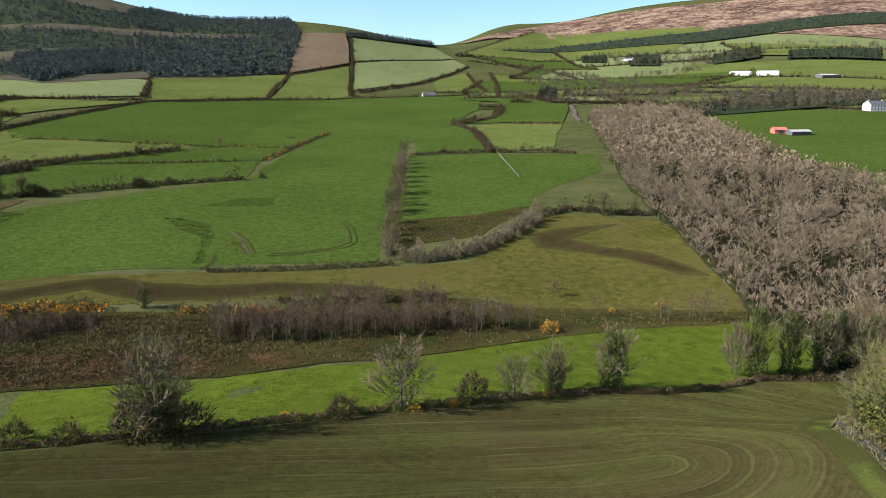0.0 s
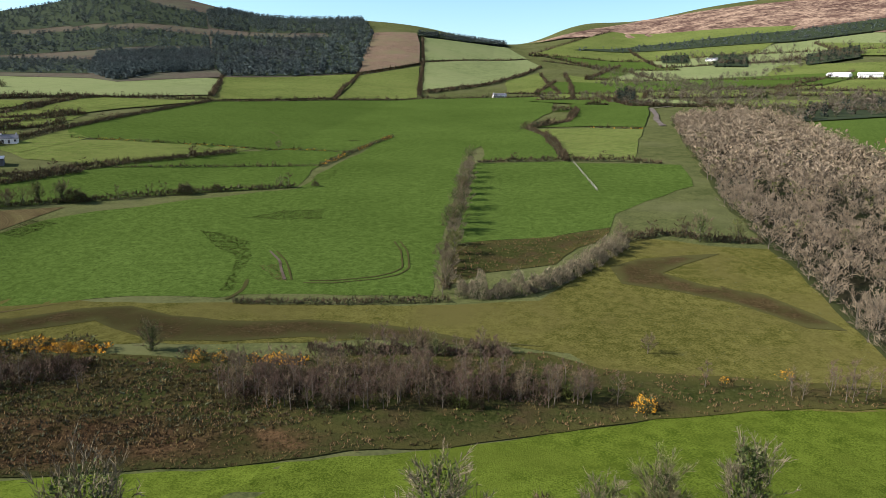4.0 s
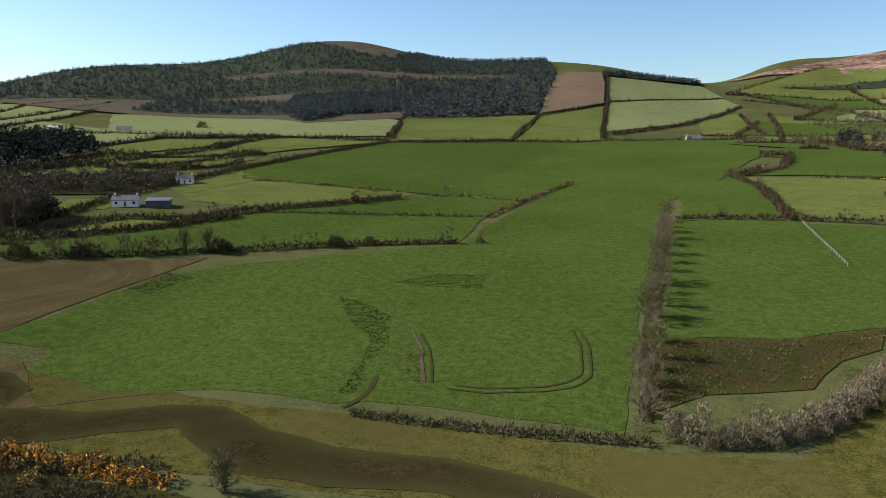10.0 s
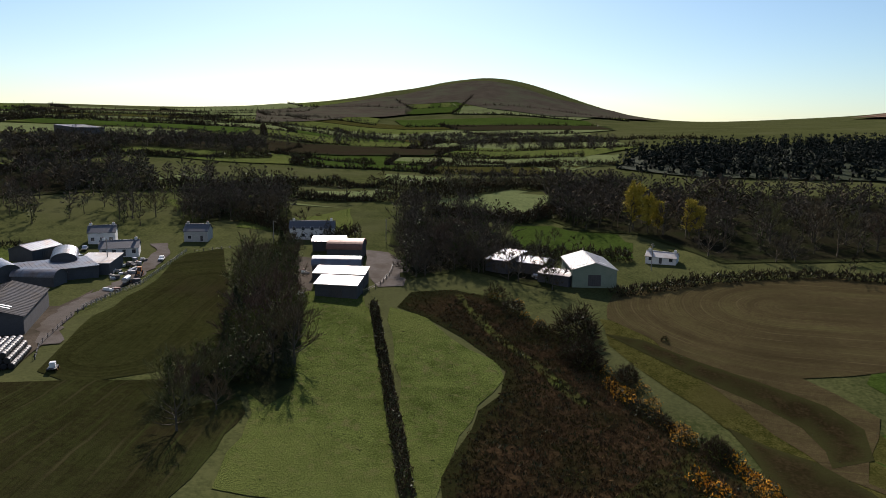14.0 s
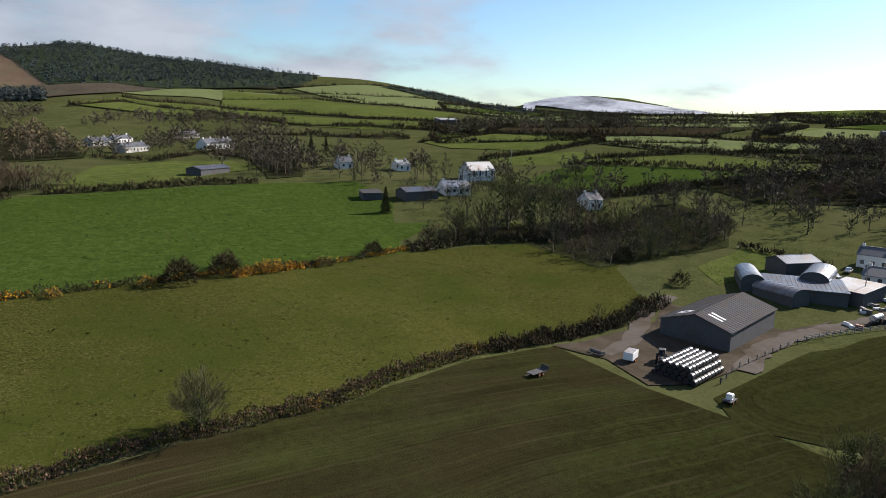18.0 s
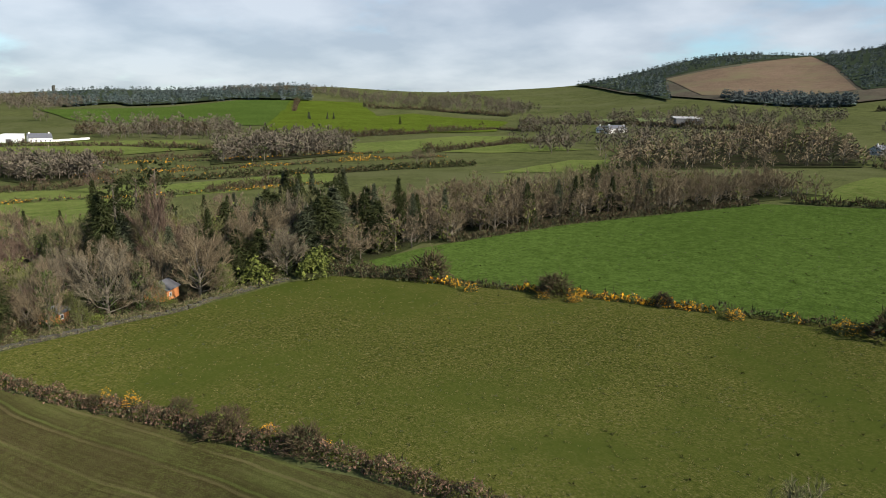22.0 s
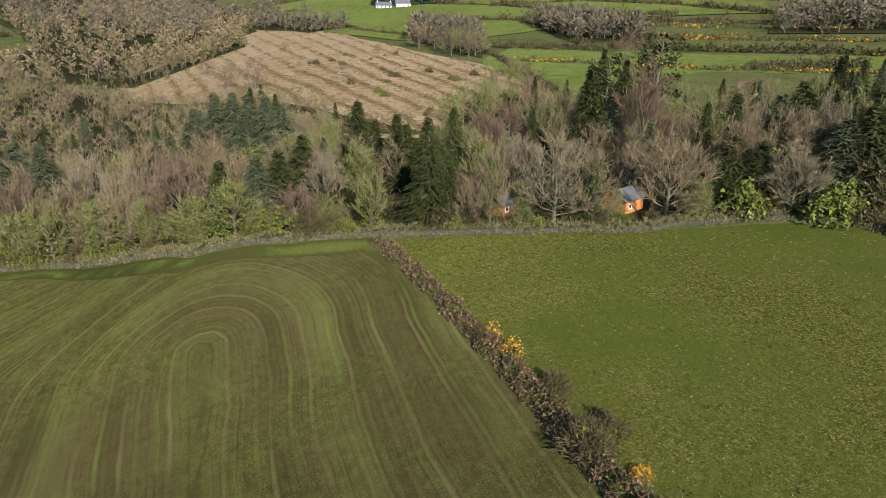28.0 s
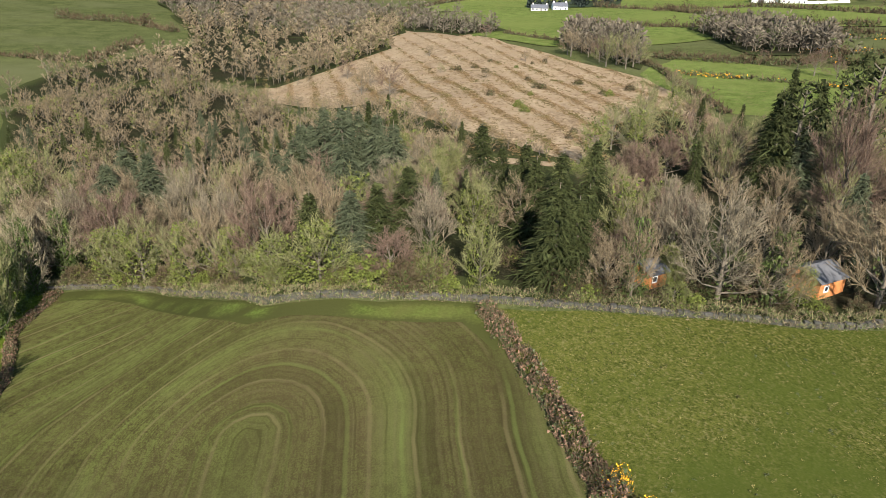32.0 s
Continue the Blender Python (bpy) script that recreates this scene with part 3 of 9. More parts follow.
def patch(name, look_, layer, poly, lane=None):
    rng = random.Random(layer * 7 + 1)
    PATCHES.append((look_, poly))
    edge = rough_edge(poly, rng)
    xs, ys = [p[0] for p in edge], [p[1] for p in edge]
    near = min(away(*p) for p in edge)
    cell = 1.8 if lane else min(60.0, max(4.0, near * 0.03, math.sqrt((max(xs) - min(xs)) * (max(ys) - min(ys)) / 2500)))
    verts, faces, seen = [], [], {}

    def vid(p):
        k = (round(p[0], 2), round(p[1], 2))
        if k not in seen:
            seen[k] = len(verts)
            verts.append(k)
        return seen[k]

    x = min(xs)
    while x < max(xs):
        strip = cut(cut(edge, 0, x, False), 0, x + cell, True)
        y = min(ys)
        while y < max(ys) and len(strip) > 2:
            c = cut(cut(strip, 1, y, False), 1, y + cell, True)
            ids = []
            for p in c:
                q = vid(p)
                if q not in ids:
                    ids.append(q)
            if len(ids) > 2:
                faces.append(ids)
            y += cell
        x += cell
    v = np.array(verts)
    dist = np.hypot(v[:, 0] + 30, v[:, 1] - 80)
    over = look_ not in ("grass_bright", "grass_lush", "grass_mid", "grass_olive", "grass_pale", "grass_turf", "crop", "crop_dark", "tracked_grass")
    z = land(v[:, 0], v[:, 1]) + 0.03 + 0.02 * (layer % 3) + (0.02 if look_ in ("worn", "verge") else 0.06) * over + (0.03 if look_ == "verge" else 0) + (0.03 if lane else 0) + np.maximum(dist - 250, 0) * (0.0008 + 0.0006 * (layer % 3) + 0.001 * over)
    ob = new(name, mesh_of(name, np.column_stack([v, z]), faces, look_, False))
    if look_ in ("mud", "bog_brown", "bog_green", "soil", "litter", "worn", "verge"):
        e0 = np.array(edge)
        e1 = np.roll(e0, -1, 0)
        d = e1 - e0
        u = np.clip(((v[:, None, :] - e0) * d).sum(2) / ((d * d).sum(1) + 1e-9), 0, 1)
        gap = np.sqrt((((e0 + u[:, :, None] * d) - v[:, None, :]) ** 2).sum(2)).min(1)
        at = ob.data.attributes.new("inner", "FLOAT", "POINT")
        at.data.foreach_set("value", np.clip(gap / (2.0 if look_ == "verge" else 3.5 if look_ in ("mud", "worn") else 9.0), 0, 0.22 if look_ == "worn" else 0.55 if look_ == "mud" else 1).astype(np.float32))
    if lane:
        at = ob.data.attributes.new("lane", "FLOAT", "POINT")
        at.data.foreach_set("value", np.asarray(lane(v[:, 0], v[:, 1]), np.float32))
    tagged(ob, LOOKS[look_], "field" if name in ("meadow", "crop_field", "paddock") else name.replace("_", " "), kind="structure")
    return ob


def to_line(ax, ay, bx, by):
    def lane(x, y):
        u = np.clip(((x - ax) * (bx - ax) + (y - ay) * (by - ay)) / ((bx - ax) ** 2 + (by - ay) ** 2), 0, 1)
        return np.hypot(x - ax - u * (bx - ax), y - ay - u * (by - ay))
    return lane


# ---- the near crop field, drilled round and round ----
NEAR_CROP = [(-60.1, 86.3), (-40.7, 91.8), (-19.3, 99.7), (-6.2, 104.5), (11.7, 109.8), (31.2, 114.8), (37.6, 114.2), (49.1, 117.5), (62, 124.5), (76.4, 125.0), (77, 121), (76, 114), (73, 107.4), (67.6, 101), (60.6, 93.6), (50.4, 82.4), (49.0, 72.0), (47.2, 53.6), (44.9, 53.3), (34.6, 50.2), (25.3, 47.2), (3.8, 42.7), (-20.1, 40.4), (-33.9, 37.9), (-44.0, 36.7), (-48.5, 35.9), (-71.2, 31.2), (-90.9, 27.1), (-120.6, 14.2), (-142.2, 10.5), (-145.2, 33.1), (-150.1, 43.9), (-154.1, 57.9), (-158.1, 66.4), (-160.6, 74.2), (-145.2, 81.8), (-85, 80)]
patch("crop_field", "crop", 0, NEAR_CROP, to_line(27.5, 78.5, -150, 64))
# ---- fields and other ground, draped on the land: name, look, outline ----
patch("meadow", "grass_bright", 0, [(-74.2, 114.6), (-59, 119), (-34, 124.9), (-7.7, 134.4), (11.9, 142.7), (26.9, 148.9), (44.7, 154.2), (74.8, 159.7), (88, 140), (77.4, 126.0), (62, 125.5), (49.1, 118.5), (37.6, 115.2), (31.2, 115.8), (11.7, 110.4), (-6.2, 105.1), (-19.4, 100.3), (-32.4, 96.3), (-40.9, 92.3), (-51.5, 89), (-60.8, 87.4), (-64.7, 86.3)])
patch("bog", "bog_brown", 1, [(-79.6, 114.5), (-59.2, 119.4), (-34.2, 125.3), (-17.1, 132.6), (-39.7, 142), (-66.8, 141.5), (-92.9, 138.6), (-111.2, 133.7)])
patch("bog", "bog_green", 2, [(-143.8, 160.6), (-112.6, 164.1), (-81.8, 166.6), (-56.7, 166), (-23.6, 172.4), (9.3, 176), (19.9, 169.7), (49.2, 168.9), (78, 166.2), (74.5, 159.1), (44.7, 154.2), (26.9, 148.9), (11.9, 142.7), (-7.7, 134.4), (-18, 132.4), (-39.7, 142), (-66.8, 141.5), (-92.9, 138.6), (-111.2, 133.7), (-117.2, 133)])
patch("meadow", "grass_olive", 3, [(-153.7, 170.5), (-153, 195.5), (-121.9, 198.1), (-89, 197.1), (-71.4, 200.1), (-58.8, 199.8), (-13.5, 202.8), (9, 207.1), (19.4, 224.8), (33, 255.8), (46.4, 269.8), (65.6, 262.3), (87.6, 261.9), (82.5, 192.9), (81.3, 172.6), (73.7, 157.4), (28.6, 152.3), (14.4, 176.7), (-25.2, 181.7), (-60.4, 175.6), (-90.5, 172.2)])
patch("mud_track", "mud", 4, [(-153.1, 169.9), (-139.5, 179.5), (-118.9, 184.5), (-105.5, 192.5), (-94.3, 195), (-80.7, 189.6), (-66.7, 188.2), (-47.1, 191.1), (-26.3, 188.5), (-11.8, 183.3), (9.4, 179), (-8.7, 178), (-24.9, 180), (-44.3, 181), (-62.1, 176.4), (-78.1, 175.1), (-98, 185.1), (-109.1, 179), (-124.4, 168.5)])
patch("mud_track", "mud", 104, [(-201, 157), (-190, 163), (-176, 171), (-163, 179), (-152, 183.5), (-143, 183), (-137, 181), (-139, 189), (-150.5, 194), (-160, 192), (-172, 184), (-184, 175), (-197, 166)])
patch("mud_track", "mud", 5, [(30.6, 236.6), (40.5, 245.2), (67.1, 253.9), (53.7, 241.9), (45, 232.5), (54.4, 223.7), (68.4, 218.7), (76.8, 205.2), (79.9, 196.2), (71, 197), (58.7, 211), (45.3, 217.7), (31.9, 221.7)])
patch("meadow", "grass_lush", 6, [(-138.7, 189.1), (-145.7, 186.8), (-148, 195.4), (-153.2, 207.4), (-169.1, 205.1), (-175.6, 210.2), (-171.9, 224), (-173.2, 251.8), (-169.8, 273.4), (-161, 289.4), (-135.3, 316.9), (-97.7, 346), (-97, 423), (-89, 559), (-112, 520), (-163, 525), (-312, 753), (-219, 886), (-127, 980), (-35, 1035), (63, 1063), (47, 829), (12, 629), (-24, 483), (-23.1, 386), (-22.6, 327.2), (-22.2, 276.7), (-20.4, 240.1), (-19.1, 208.1), (-35.1, 208.9), (-56.4, 208.3), (-70.2, 206.1), (-74.9, 203.1), (-86.6, 203), (-99.4, 201.6), (-121.4, 193.3)])
patch("meadow", "grass_lush", 7, [(-99.1, 350.1), (-105, 413), (-99, 468), (-89, 559), (-112, 520), (-163, 525), (-312, 753), (-307, 595), (-302, 489), (-276, 452), (-226, 456), (-178, 466), (-145, 473), (-170, 448), (-195, 402), (-206, 369), (-213, 351), (-220, 323), (-235, 293), (-248.8, 267.7), (-235.9, 257.6), (-217, 268.5), (-197.5, 282.6), (-175.2, 301.9), (-149.9, 325.3)])
patch("meadow", "grass_lush", 8, [(-19, 429), (8, 433), (32, 437), (36, 434), (40.3, 352), (41.8, 305.2), (37.3, 284.1), (14.2, 268.8), (1.4, 265.9), (-16.2, 260.1), (-17, 288.7), (-17.2, 328.6), (-17.2, 375.8)])
patch("meadow", "grass_lush", 9, [(36, 432), (68, 431), (94, 427), (85.5, 364.1), (41.8, 305.2), (40.3, 352)])
patch("rough", "bog_green", 10, [(-16.7, 257.8), (1.4, 265.1), (14.2, 268.8), (37.1, 283.2), (32.7, 266.4), (23, 256.3), (15, 238.3), (-5.3, 229.4), (-17.2, 215.5)])
patch("meadow", "grass_lush", 11, [(-16, 443), (8, 443), (33, 447), (27, 569), (12, 629), (-19, 507)])
patch("meadow", "grass_mid", 12, [(33, 447), (72, 447), (107, 613), (65, 625), (16, 618), (29, 570)])
patch("meadow", "grass_lush", 13, [(16, 630), (67, 640), (111, 631), (168, 904), (89, 964), (45, 808), (71, 796), (53, 686)])
patch("meadow", "grass_mid", 14, [(-316, 777), (-224, 917), (-261, 1241), (-389, 1168), (-436, 1080)])
patch("meadow", "grass_mid", 15, [(-218, 906), (-129, 996), (-176, 1391), (-259, 1235)])
patch("meadow", "grass_pale", 16, [(-172, 1455), (33, 1663), (-13, 1828), (-122, 1755), (-208, 1705)])
patch("meadow", "grass_pale", 17, [(-135, 1108), (-42, 1258), (61, 1550), (32, 1638), (-169, 1432)])
patch("meadow", "grass_mid", 18, [(-8, 1124), (70, 1111), (58, 1472), (-9, 1333)])
patch("meadow", "grass_mid", 19, [(102, 1440), (246, 1273), (180, 957), (96, 1036)])
patch("meadow", "grass_pale", 20, [(-613, 678), (-558, 710), (-387, 734), (-343, 822), (-427, 1052), (-531, 1049), (-502, 901), (-574, 959), (-808, 996), (-879, 951)])
patch("meadow", "grass_pale", 21, [(-1053, 895), (-1095, 1061), (-1125, 1243), (-1233, 1159), (-1352, 1129)])
patch("meadow", "grass_pale", 22, [(-660, 589), (-637, 648), (-493, 547), (-514, 652), (-629, 701), (-862, 796), (-842, 731)])
patch("meadow", "grass_mid", 23, [(-401, 601), (-347, 590), (-312, 753), (-371, 706), (-433, 679)])
patch("meadow", "grass_mid", 24, [(-426, 483), (-395, 593), (-339, 570), (-328, 531), (-358, 450), (-407, 415)])
patch("meadow", "grass_mid", 25, [(-266, 389), (-266, 455), (-299, 484), (-289, 421)])
patch("crop_field", "crop_dark", 26, [(-235.6, 167.3), (-244.5, 193.7), (-244.9, 234.9), (-233.8, 253.6), (-211.8, 263.7), (-187.3, 282.1), (-174.8, 291.2), (-175.3, 257.2), (-175.4, 223.7), (-172.8, 193.6), (-154.4, 199.2), (-132.1, 184), (-121.2, 190.5), (-111.1, 196.5), (-135.2, 180.3), (-167, 174.3), (-197.9, 168.4), (-212.7, 160.4)], to_line(-218, 211, -203, 251))
patch("meadow", "grass_mid", 27, [(-256, 272), (-258, 288), (-230, 309), (-210, 357), (-167, 446), (-145, 470), (-106.8, 366.1), (-129.1, 339.7), (-143.7, 328.4), (-170.6, 306.9), (-221.4, 271.4)])
patch("meadow", "grass_lush", 28, [(-339, 144), (-320, 188), (-278, 184.3), (-276.2, 159.1), (-298, 142)])
patch("meadow", "grass_pale", 29, [(-414, 107), (-443, 152), (-434, 178), (-385, 170), (-350, 152), (-362, 131), (-371, 104)])
patch("meadow", "grass_pale", 30, [(-432, 137), (-460, 154), (-452, 165), (-433, 148)])
patch("meadow", "grass_pale", 31, [(-641, 160), (-751, 199), (-683, 275), (-622, 250), (-610, 192)])
patch("meadow", "grass_mid", 32, [(-258, 288), (-247, 325), (-217, 340), (-232, 311)])
patch("meadow", "grass_mid", 33, [(-286, 316), (-303, 349), (-284, 360), (-270, 339)])
patch("meadow", "grass_mid", 34, [(-413, 376), (-429, 439), (-383, 512), (-327, 538), (-328, 479), (-371, 393)])
patch("meadow", "grass_mid", 35, [(-483, 542), (-500, 641), (-440, 651), (-418, 593), (-427, 508)])
patch("meadow", "grass_pale", 36, [(-1142, 824), (-1335, 1172), (-1136, 1268), (-1018, 1055), (-783, 686), (-828, 661)])
patch("meadow", "grass_pale", 37, [(-658, 714), (-798, 1051), (-588, 983), (-515, 907), (-451, 727), (-515, 657)])
patch("meadow", "grass_mid", 38, [(-393, 584), (-424, 706), (-367, 723), (-332, 654), (-346, 571)])
patch("meadow", "grass_mid", 39, [(-289, 400), (-276, 441), (-248, 454), (-201, 482), (-157, 496), (-169, 449), (-210, 377), (-253, 376)])
patch("meadow", "grass_mid", 40, [(-221.4, 71.8), (-220.3, 92.2), (-211, 97.1), (-177.9, 102.1), (-149.6, 106.7), (-135, 108.8), (-118.2, 110.9), (-118.2, 85.1), (-163.3, 81), (-178.8, 82.3)])
patch("meadow", "grass_mid", 41, [(-216.7, 101), (-209.6, 111.2), (-194.6, 117.8), (-180.7, 128.7), (-172.1, 129.6), (-158.3, 123.3), (-138.6, 118.6), (-117.8, 115.1), (-118.1, 112), (-134.9, 110.6), (-159.5, 108.1), (-184.8, 104.8)])
patch("bog", "bog_brown", 42, [(-236, 118), (-229, 131), (-216, 137), (-192, 148), (-169, 154), (-141, 163), (-126, 167), (-112, 168), (-110, 154), (-117.7, 115.9), (-134.5, 117.8), (-156, 123.4), (-163.7, 128.1), (-175.8, 130.1), (-194.8, 121), (-208.7, 111.4), (-217, 103), (-232, 106)])
patch("ditch_bank", "verge", 43, [(-231, 119), (-201, 126.5), (-179, 136.5), (-160, 144), (-161, 146), (-180, 139), (-202, 129), (-231, 121.5)])
patch("meadow", "grass_olive", 43, [(-212.4, 158.3), (-207.5, 170.5), (-189.9, 174.4), (-163.1, 184.2), (-149.4, 186.9), (-143.8, 181.1), (-152.3, 169.6), (-168.9, 163.9), (-193.4, 156.7)])
patch("yard", "gravel", 44, [(-284.9, 84.9), (-282, 94.5), (-258.5, 103.7), (-238.2, 103.3), (-236.1, 95.5), (-260.6, 88.8)])
patch("yard", "dirt", 45, [(-272.1, 59.2), (-270.8, 68.7), (-229.4, 76.8), (-224.2, 72), (-236.7, 66.9)])
patch("meadow", "grass_mid", 46, [(-321, 26), (-344, 23), (-341, 45), (-375, 67), (-304, 81), (-307, 57)])
patch("meadow", "grass_pale", 47, [(-372, 107), (-429, 129), (-431, 177), (-366, 166), (-358, 141)])
patch("meadow", "grass_lush", 48, [(-338, 143), (-340, 163), (-302, 190), (-277.8, 183.4), (-284.2, 157.9), (-307, 143)])
patch("meadow", "grass_pale", 49, [(-393, 6), (-385, 39), (-375, 62), (-382, 32), (-344, 19)])
patch("meadow", "grass_pale", 50, [(-414, 15), (-432, 43), (-443, 83), (-410, 82), (-398, 54)])
patch("meadow", "grass_pale", 51, [(-626, 175), (-697, 277), (-632, 261), (-538, 195)])
patch("meadow", "grass_pale", 52, [(-458, -12), (-503, -6), (-483, 14), (-453, 6)])
patch("meadow", "grass_pale", 53, [(-531, 70), (-514, 114), (-468, 107), (-474, 77)])
patch("meadow", "grass_turf", 54, [(-141.5, 7.7), (-165.3, 1.6), (-186.8, -5.8), (-187.2, -15.2), (-200, -38.9), (-243.5, -73.7), (-206.9, -74.2), (-181.2, -72.1), (-140.8, -70.9), (-116.2, -55.2), (-98.1, -50.6), (-80.7, -46.5), (-62.8, -42.9), (-39.1, -40.5), (-16.6, -37.2), (9.6, -33), (32.7, -23.1), (38.3, -13.8), (41.3, 4.3), (44.2, 25.6), (45.1, 36.1), (46.5, 52.4), (36, 49.8), (26.5, 46.8), (15.6, 44.3), (4.8, 42.3), (-18.1, 38.2), (-33.3, 36.9), (-43.7, 36.1), (-57.5, 32.3), (-71.2, 30.5), (-91.2, 26.1), (-121.7, 12), (-141.2, 8.6)])
patch("meadow", "grass_lush", 55, [(-52.9, -67), (-70.9, -56.8), (-79.5, -46.6), (-90.9, -49.5), (-103.4, -51.2), (-128.3, -65.1), (-157.6, -90.2), (-168.4, -103.2), (-133.9, -106), (-153.2, -130.9), (-145.1, -154.6), (-139, -169), (-122, -182), (-102.7, -179.5), (-54.9, -163.4)])
patch("yard", "dirt", 56, [(-141.5, 9.7), (-159, 6.6), (-175.8, 2.9), (-188.9, -7.9), (-197.9, 2.8), (-201.9, 16.9), (-221.9, 15.9), (-193.8, 24.5), (-171.9, 31.3), (-157.1, 34.3), (-146.5, 31.9), (-148.1, 18.6)])
patch("paddock", "tracked_grass", 57, [(-164.5, 37.1), (-193.2, 29.8), (-223.9, 28.8), (-271.9, 23.3), (-281.5, 33.5), (-231.6, 51.3), (-196.7, 63.8), (-171.3, 71), (-157.6, 57.9), (-149.7, 48.8), (-154.3, 39.6)], to_line(-166, 47, -237, 43))
patch("meadow", "grass_mid", 58, [(-227.8, -33.8), (-264, -47), (-270.2, -25.6), (-235.2, -18.9), (-219, -17.3)])
patch("meadow", "grass_lush", 59, [(-238, -158), (-298, -196), (-328, -176), (-386, -139), (-407, -122), (-371, -128), (-309, -133), (-258, -131)])
patch("meadow", "grass_mid", 60, [(-274, -250), (-320, -255), (-348, -255), (-351, -176), (-275, -215)])
patch("meadow", "grass_mid", 61, [(-289, -373), (-390, -425), (-414, -325), (-336, -265), (-287, -316)])
patch("meadow", "grass_pale", 62, [(-397, -303), (-482, -315), (-508, -237), (-452, -193), (-402, -228)])
patch("meadow", "grass_mid", 63, [(-322, -211), (-401, -200), (-427, -132), (-414, -122), (-343, -168)])
patch("meadow", "grass_pale", 64, [(-429, -1279), (-636, -1419), (-753, -1396), (-976, -1376), (-600, -902), (-459, -956)])
patch("meadow", "grass_mid", 65, [(-277, -1172), (-386, -1123), (-438, -899), (-552, -811), (-434, -632), (-359, -691), (-232, -923)])
patch("meadow", "grass_mid", 66, [(-224, -877), (-342, -646), (-413, -591), (-391, -510), (-291, -511), (-200, -739)])
patch("meadow", "grass_pale", 67, [(-419, -91), (-462, -82), (-447, -51), (-395, -70)])
patch("meadow", "grass_pale", 68, [(-457, -55), (-483, -40), (-446, -20), (-416, -31)])
patch("meadow", "grass_mid", 69, [(-373, -25), (-415, 7), (-359, 22), (-330, 0)])
patch("meadow", "grass_mid", 70, [(-223.3, 71.3), (-232.3, 76.4), (-230.8, 90.9), (-164, 102), (-140.3, 85), (-157.8, 77.5), (-167, 84.2)])
patch("meadow", "grass_lush", 71, [(37.8, -29.2), (27.2, -61.9), (9.1, -99), (-33.9, -165.1), (-75.1, -176.5), (-125, -185), (-167, -179), (-168.6, -138.5), (-143.1, -67.9), (-116.2, -55.2), (-98.1, -50.6), (-80.7, -46.5), (-62.8, -42.9), (-39.1, -40.5), (-16.6, -37.2), (9.6, -33)])
patch("meadow", "grass_mid", 72, [(-43.4, -175.6), (-64, -262), (-101, -279), (-131, -272), (-139, -245), (-108, -213), (-75.1, -182.3)])
patch("meadow", "grass_bright", 73, [(382, -305), (483, -409), (777, -732), (682, -803), (514, -632), (520, -721), (336, -668), (268, -518), (348, -402)])
patch("meadow", "grass_mid", 74, [(200.6, -118.3), (194, -158), (170, -175), (159, -156), (163, -102.1), (172.9, -95.7)])
patch("meadow", "grass_mid", 75, [(305, -204), (286, -326), (264, -448), (220, -473), (194, -335), (232, -262)])
patch("meadow", "grass_mid", 76, [(205, -302), (180, -395), (103, -345), (151, -305)])
patch("meadow", "grass_mid", 77, [(94, -202), (82, -274), (55, -278), (60, -220)])
patch("meadow", "grass_pale", 78, [(268, -704), (243, -777), (128, -745), (116, -698), (198, -693)])
patch("meadow", "grass_pale", 79, [(-66, -1089), (-227, -1207), (-371, -1158), (-319, -929), (-227, -1062)])
patch("meadow", "grass_mid", 80, [(-40, -883), (-107, -1011), (-299, -839), (-242, -592), (-177, -749)])
patch("meadow", "grass_mid", 81, [(227.8, -33.6), (239, -84), (210.9, -111.9), (171, -173), (145.2, -147), (178.2, -80.2), (156.9, -35.6), (164.1, -23.5), (184, -15.3)])
patch("meadow", "grass_mid", 82, [(237.9, -15.1), (277, -42), (234.6, -73), (225.9, -30.2), (204.4, -15.1)])
patch("meadow", "grass_mid", 83, [(612, 148), (586, 82), (667, 1), (703, -138), (507, -172), (408, -271), (343, -224), (356, -148), (316, -55), (305, -18), (320, 11), (370, 53), (447, 81)])
patch("meadow", "grass_lush", 84, [(962, -423), (888, -565), (889, -716), (745, -750), (458, -463), (562, -381), (727, -348)])
patch("meadow", "grass_pale", 85, [(850, 270), (1455, 179), (914, 53), (775, 146)])
patch("meadow", "grass_pale", 86, [(1569, 529), (2455, 515), (2408, 350), (1703, 386)])
patch("clearing", "clearfell", 87, [(272, 141), (335, 147), (430, 130), (480, 100), (434, 72), (360, 42), (294, 12), (227, -15), (158, -16.5), (130, -3), (112, 20), (108.6, 34), (110, 48), (117.7, 60), (150, 66), (190, 86), (228, 124)])
patch("moor", "heath", 88, [(-1382, 1153), (-1048, 1019), (-834, 963), (-563, 941), (-502, 901), (-436, 1080), (-305, 1207), (-268, 1252), (-320, 1677), (-403, 1944), (-595, 1986), (-889, 2251), (-1098, 2260), (-1149, 2195), (-1270, 2183), (-1484, 2103), (-1607, 1917), (-1726, 1806), (-1833, 1734), (-1979, 1622)])
patch("moor", "moor", 89, [(-322, 1691), (-228, 1739), (-205, 1619), (-179, 1413), (-265, 1260), (-301, 1491)])
patch("moor", "moor_pale", 90, [(35, 2020), (209, 2191), (443, 2553), (645, 2422), (860, 2343), (1085, 2248), (1617, 2253), (1295, 1695), (964, 1550), (826, 1692), (670, 1889), (364, 2089)])
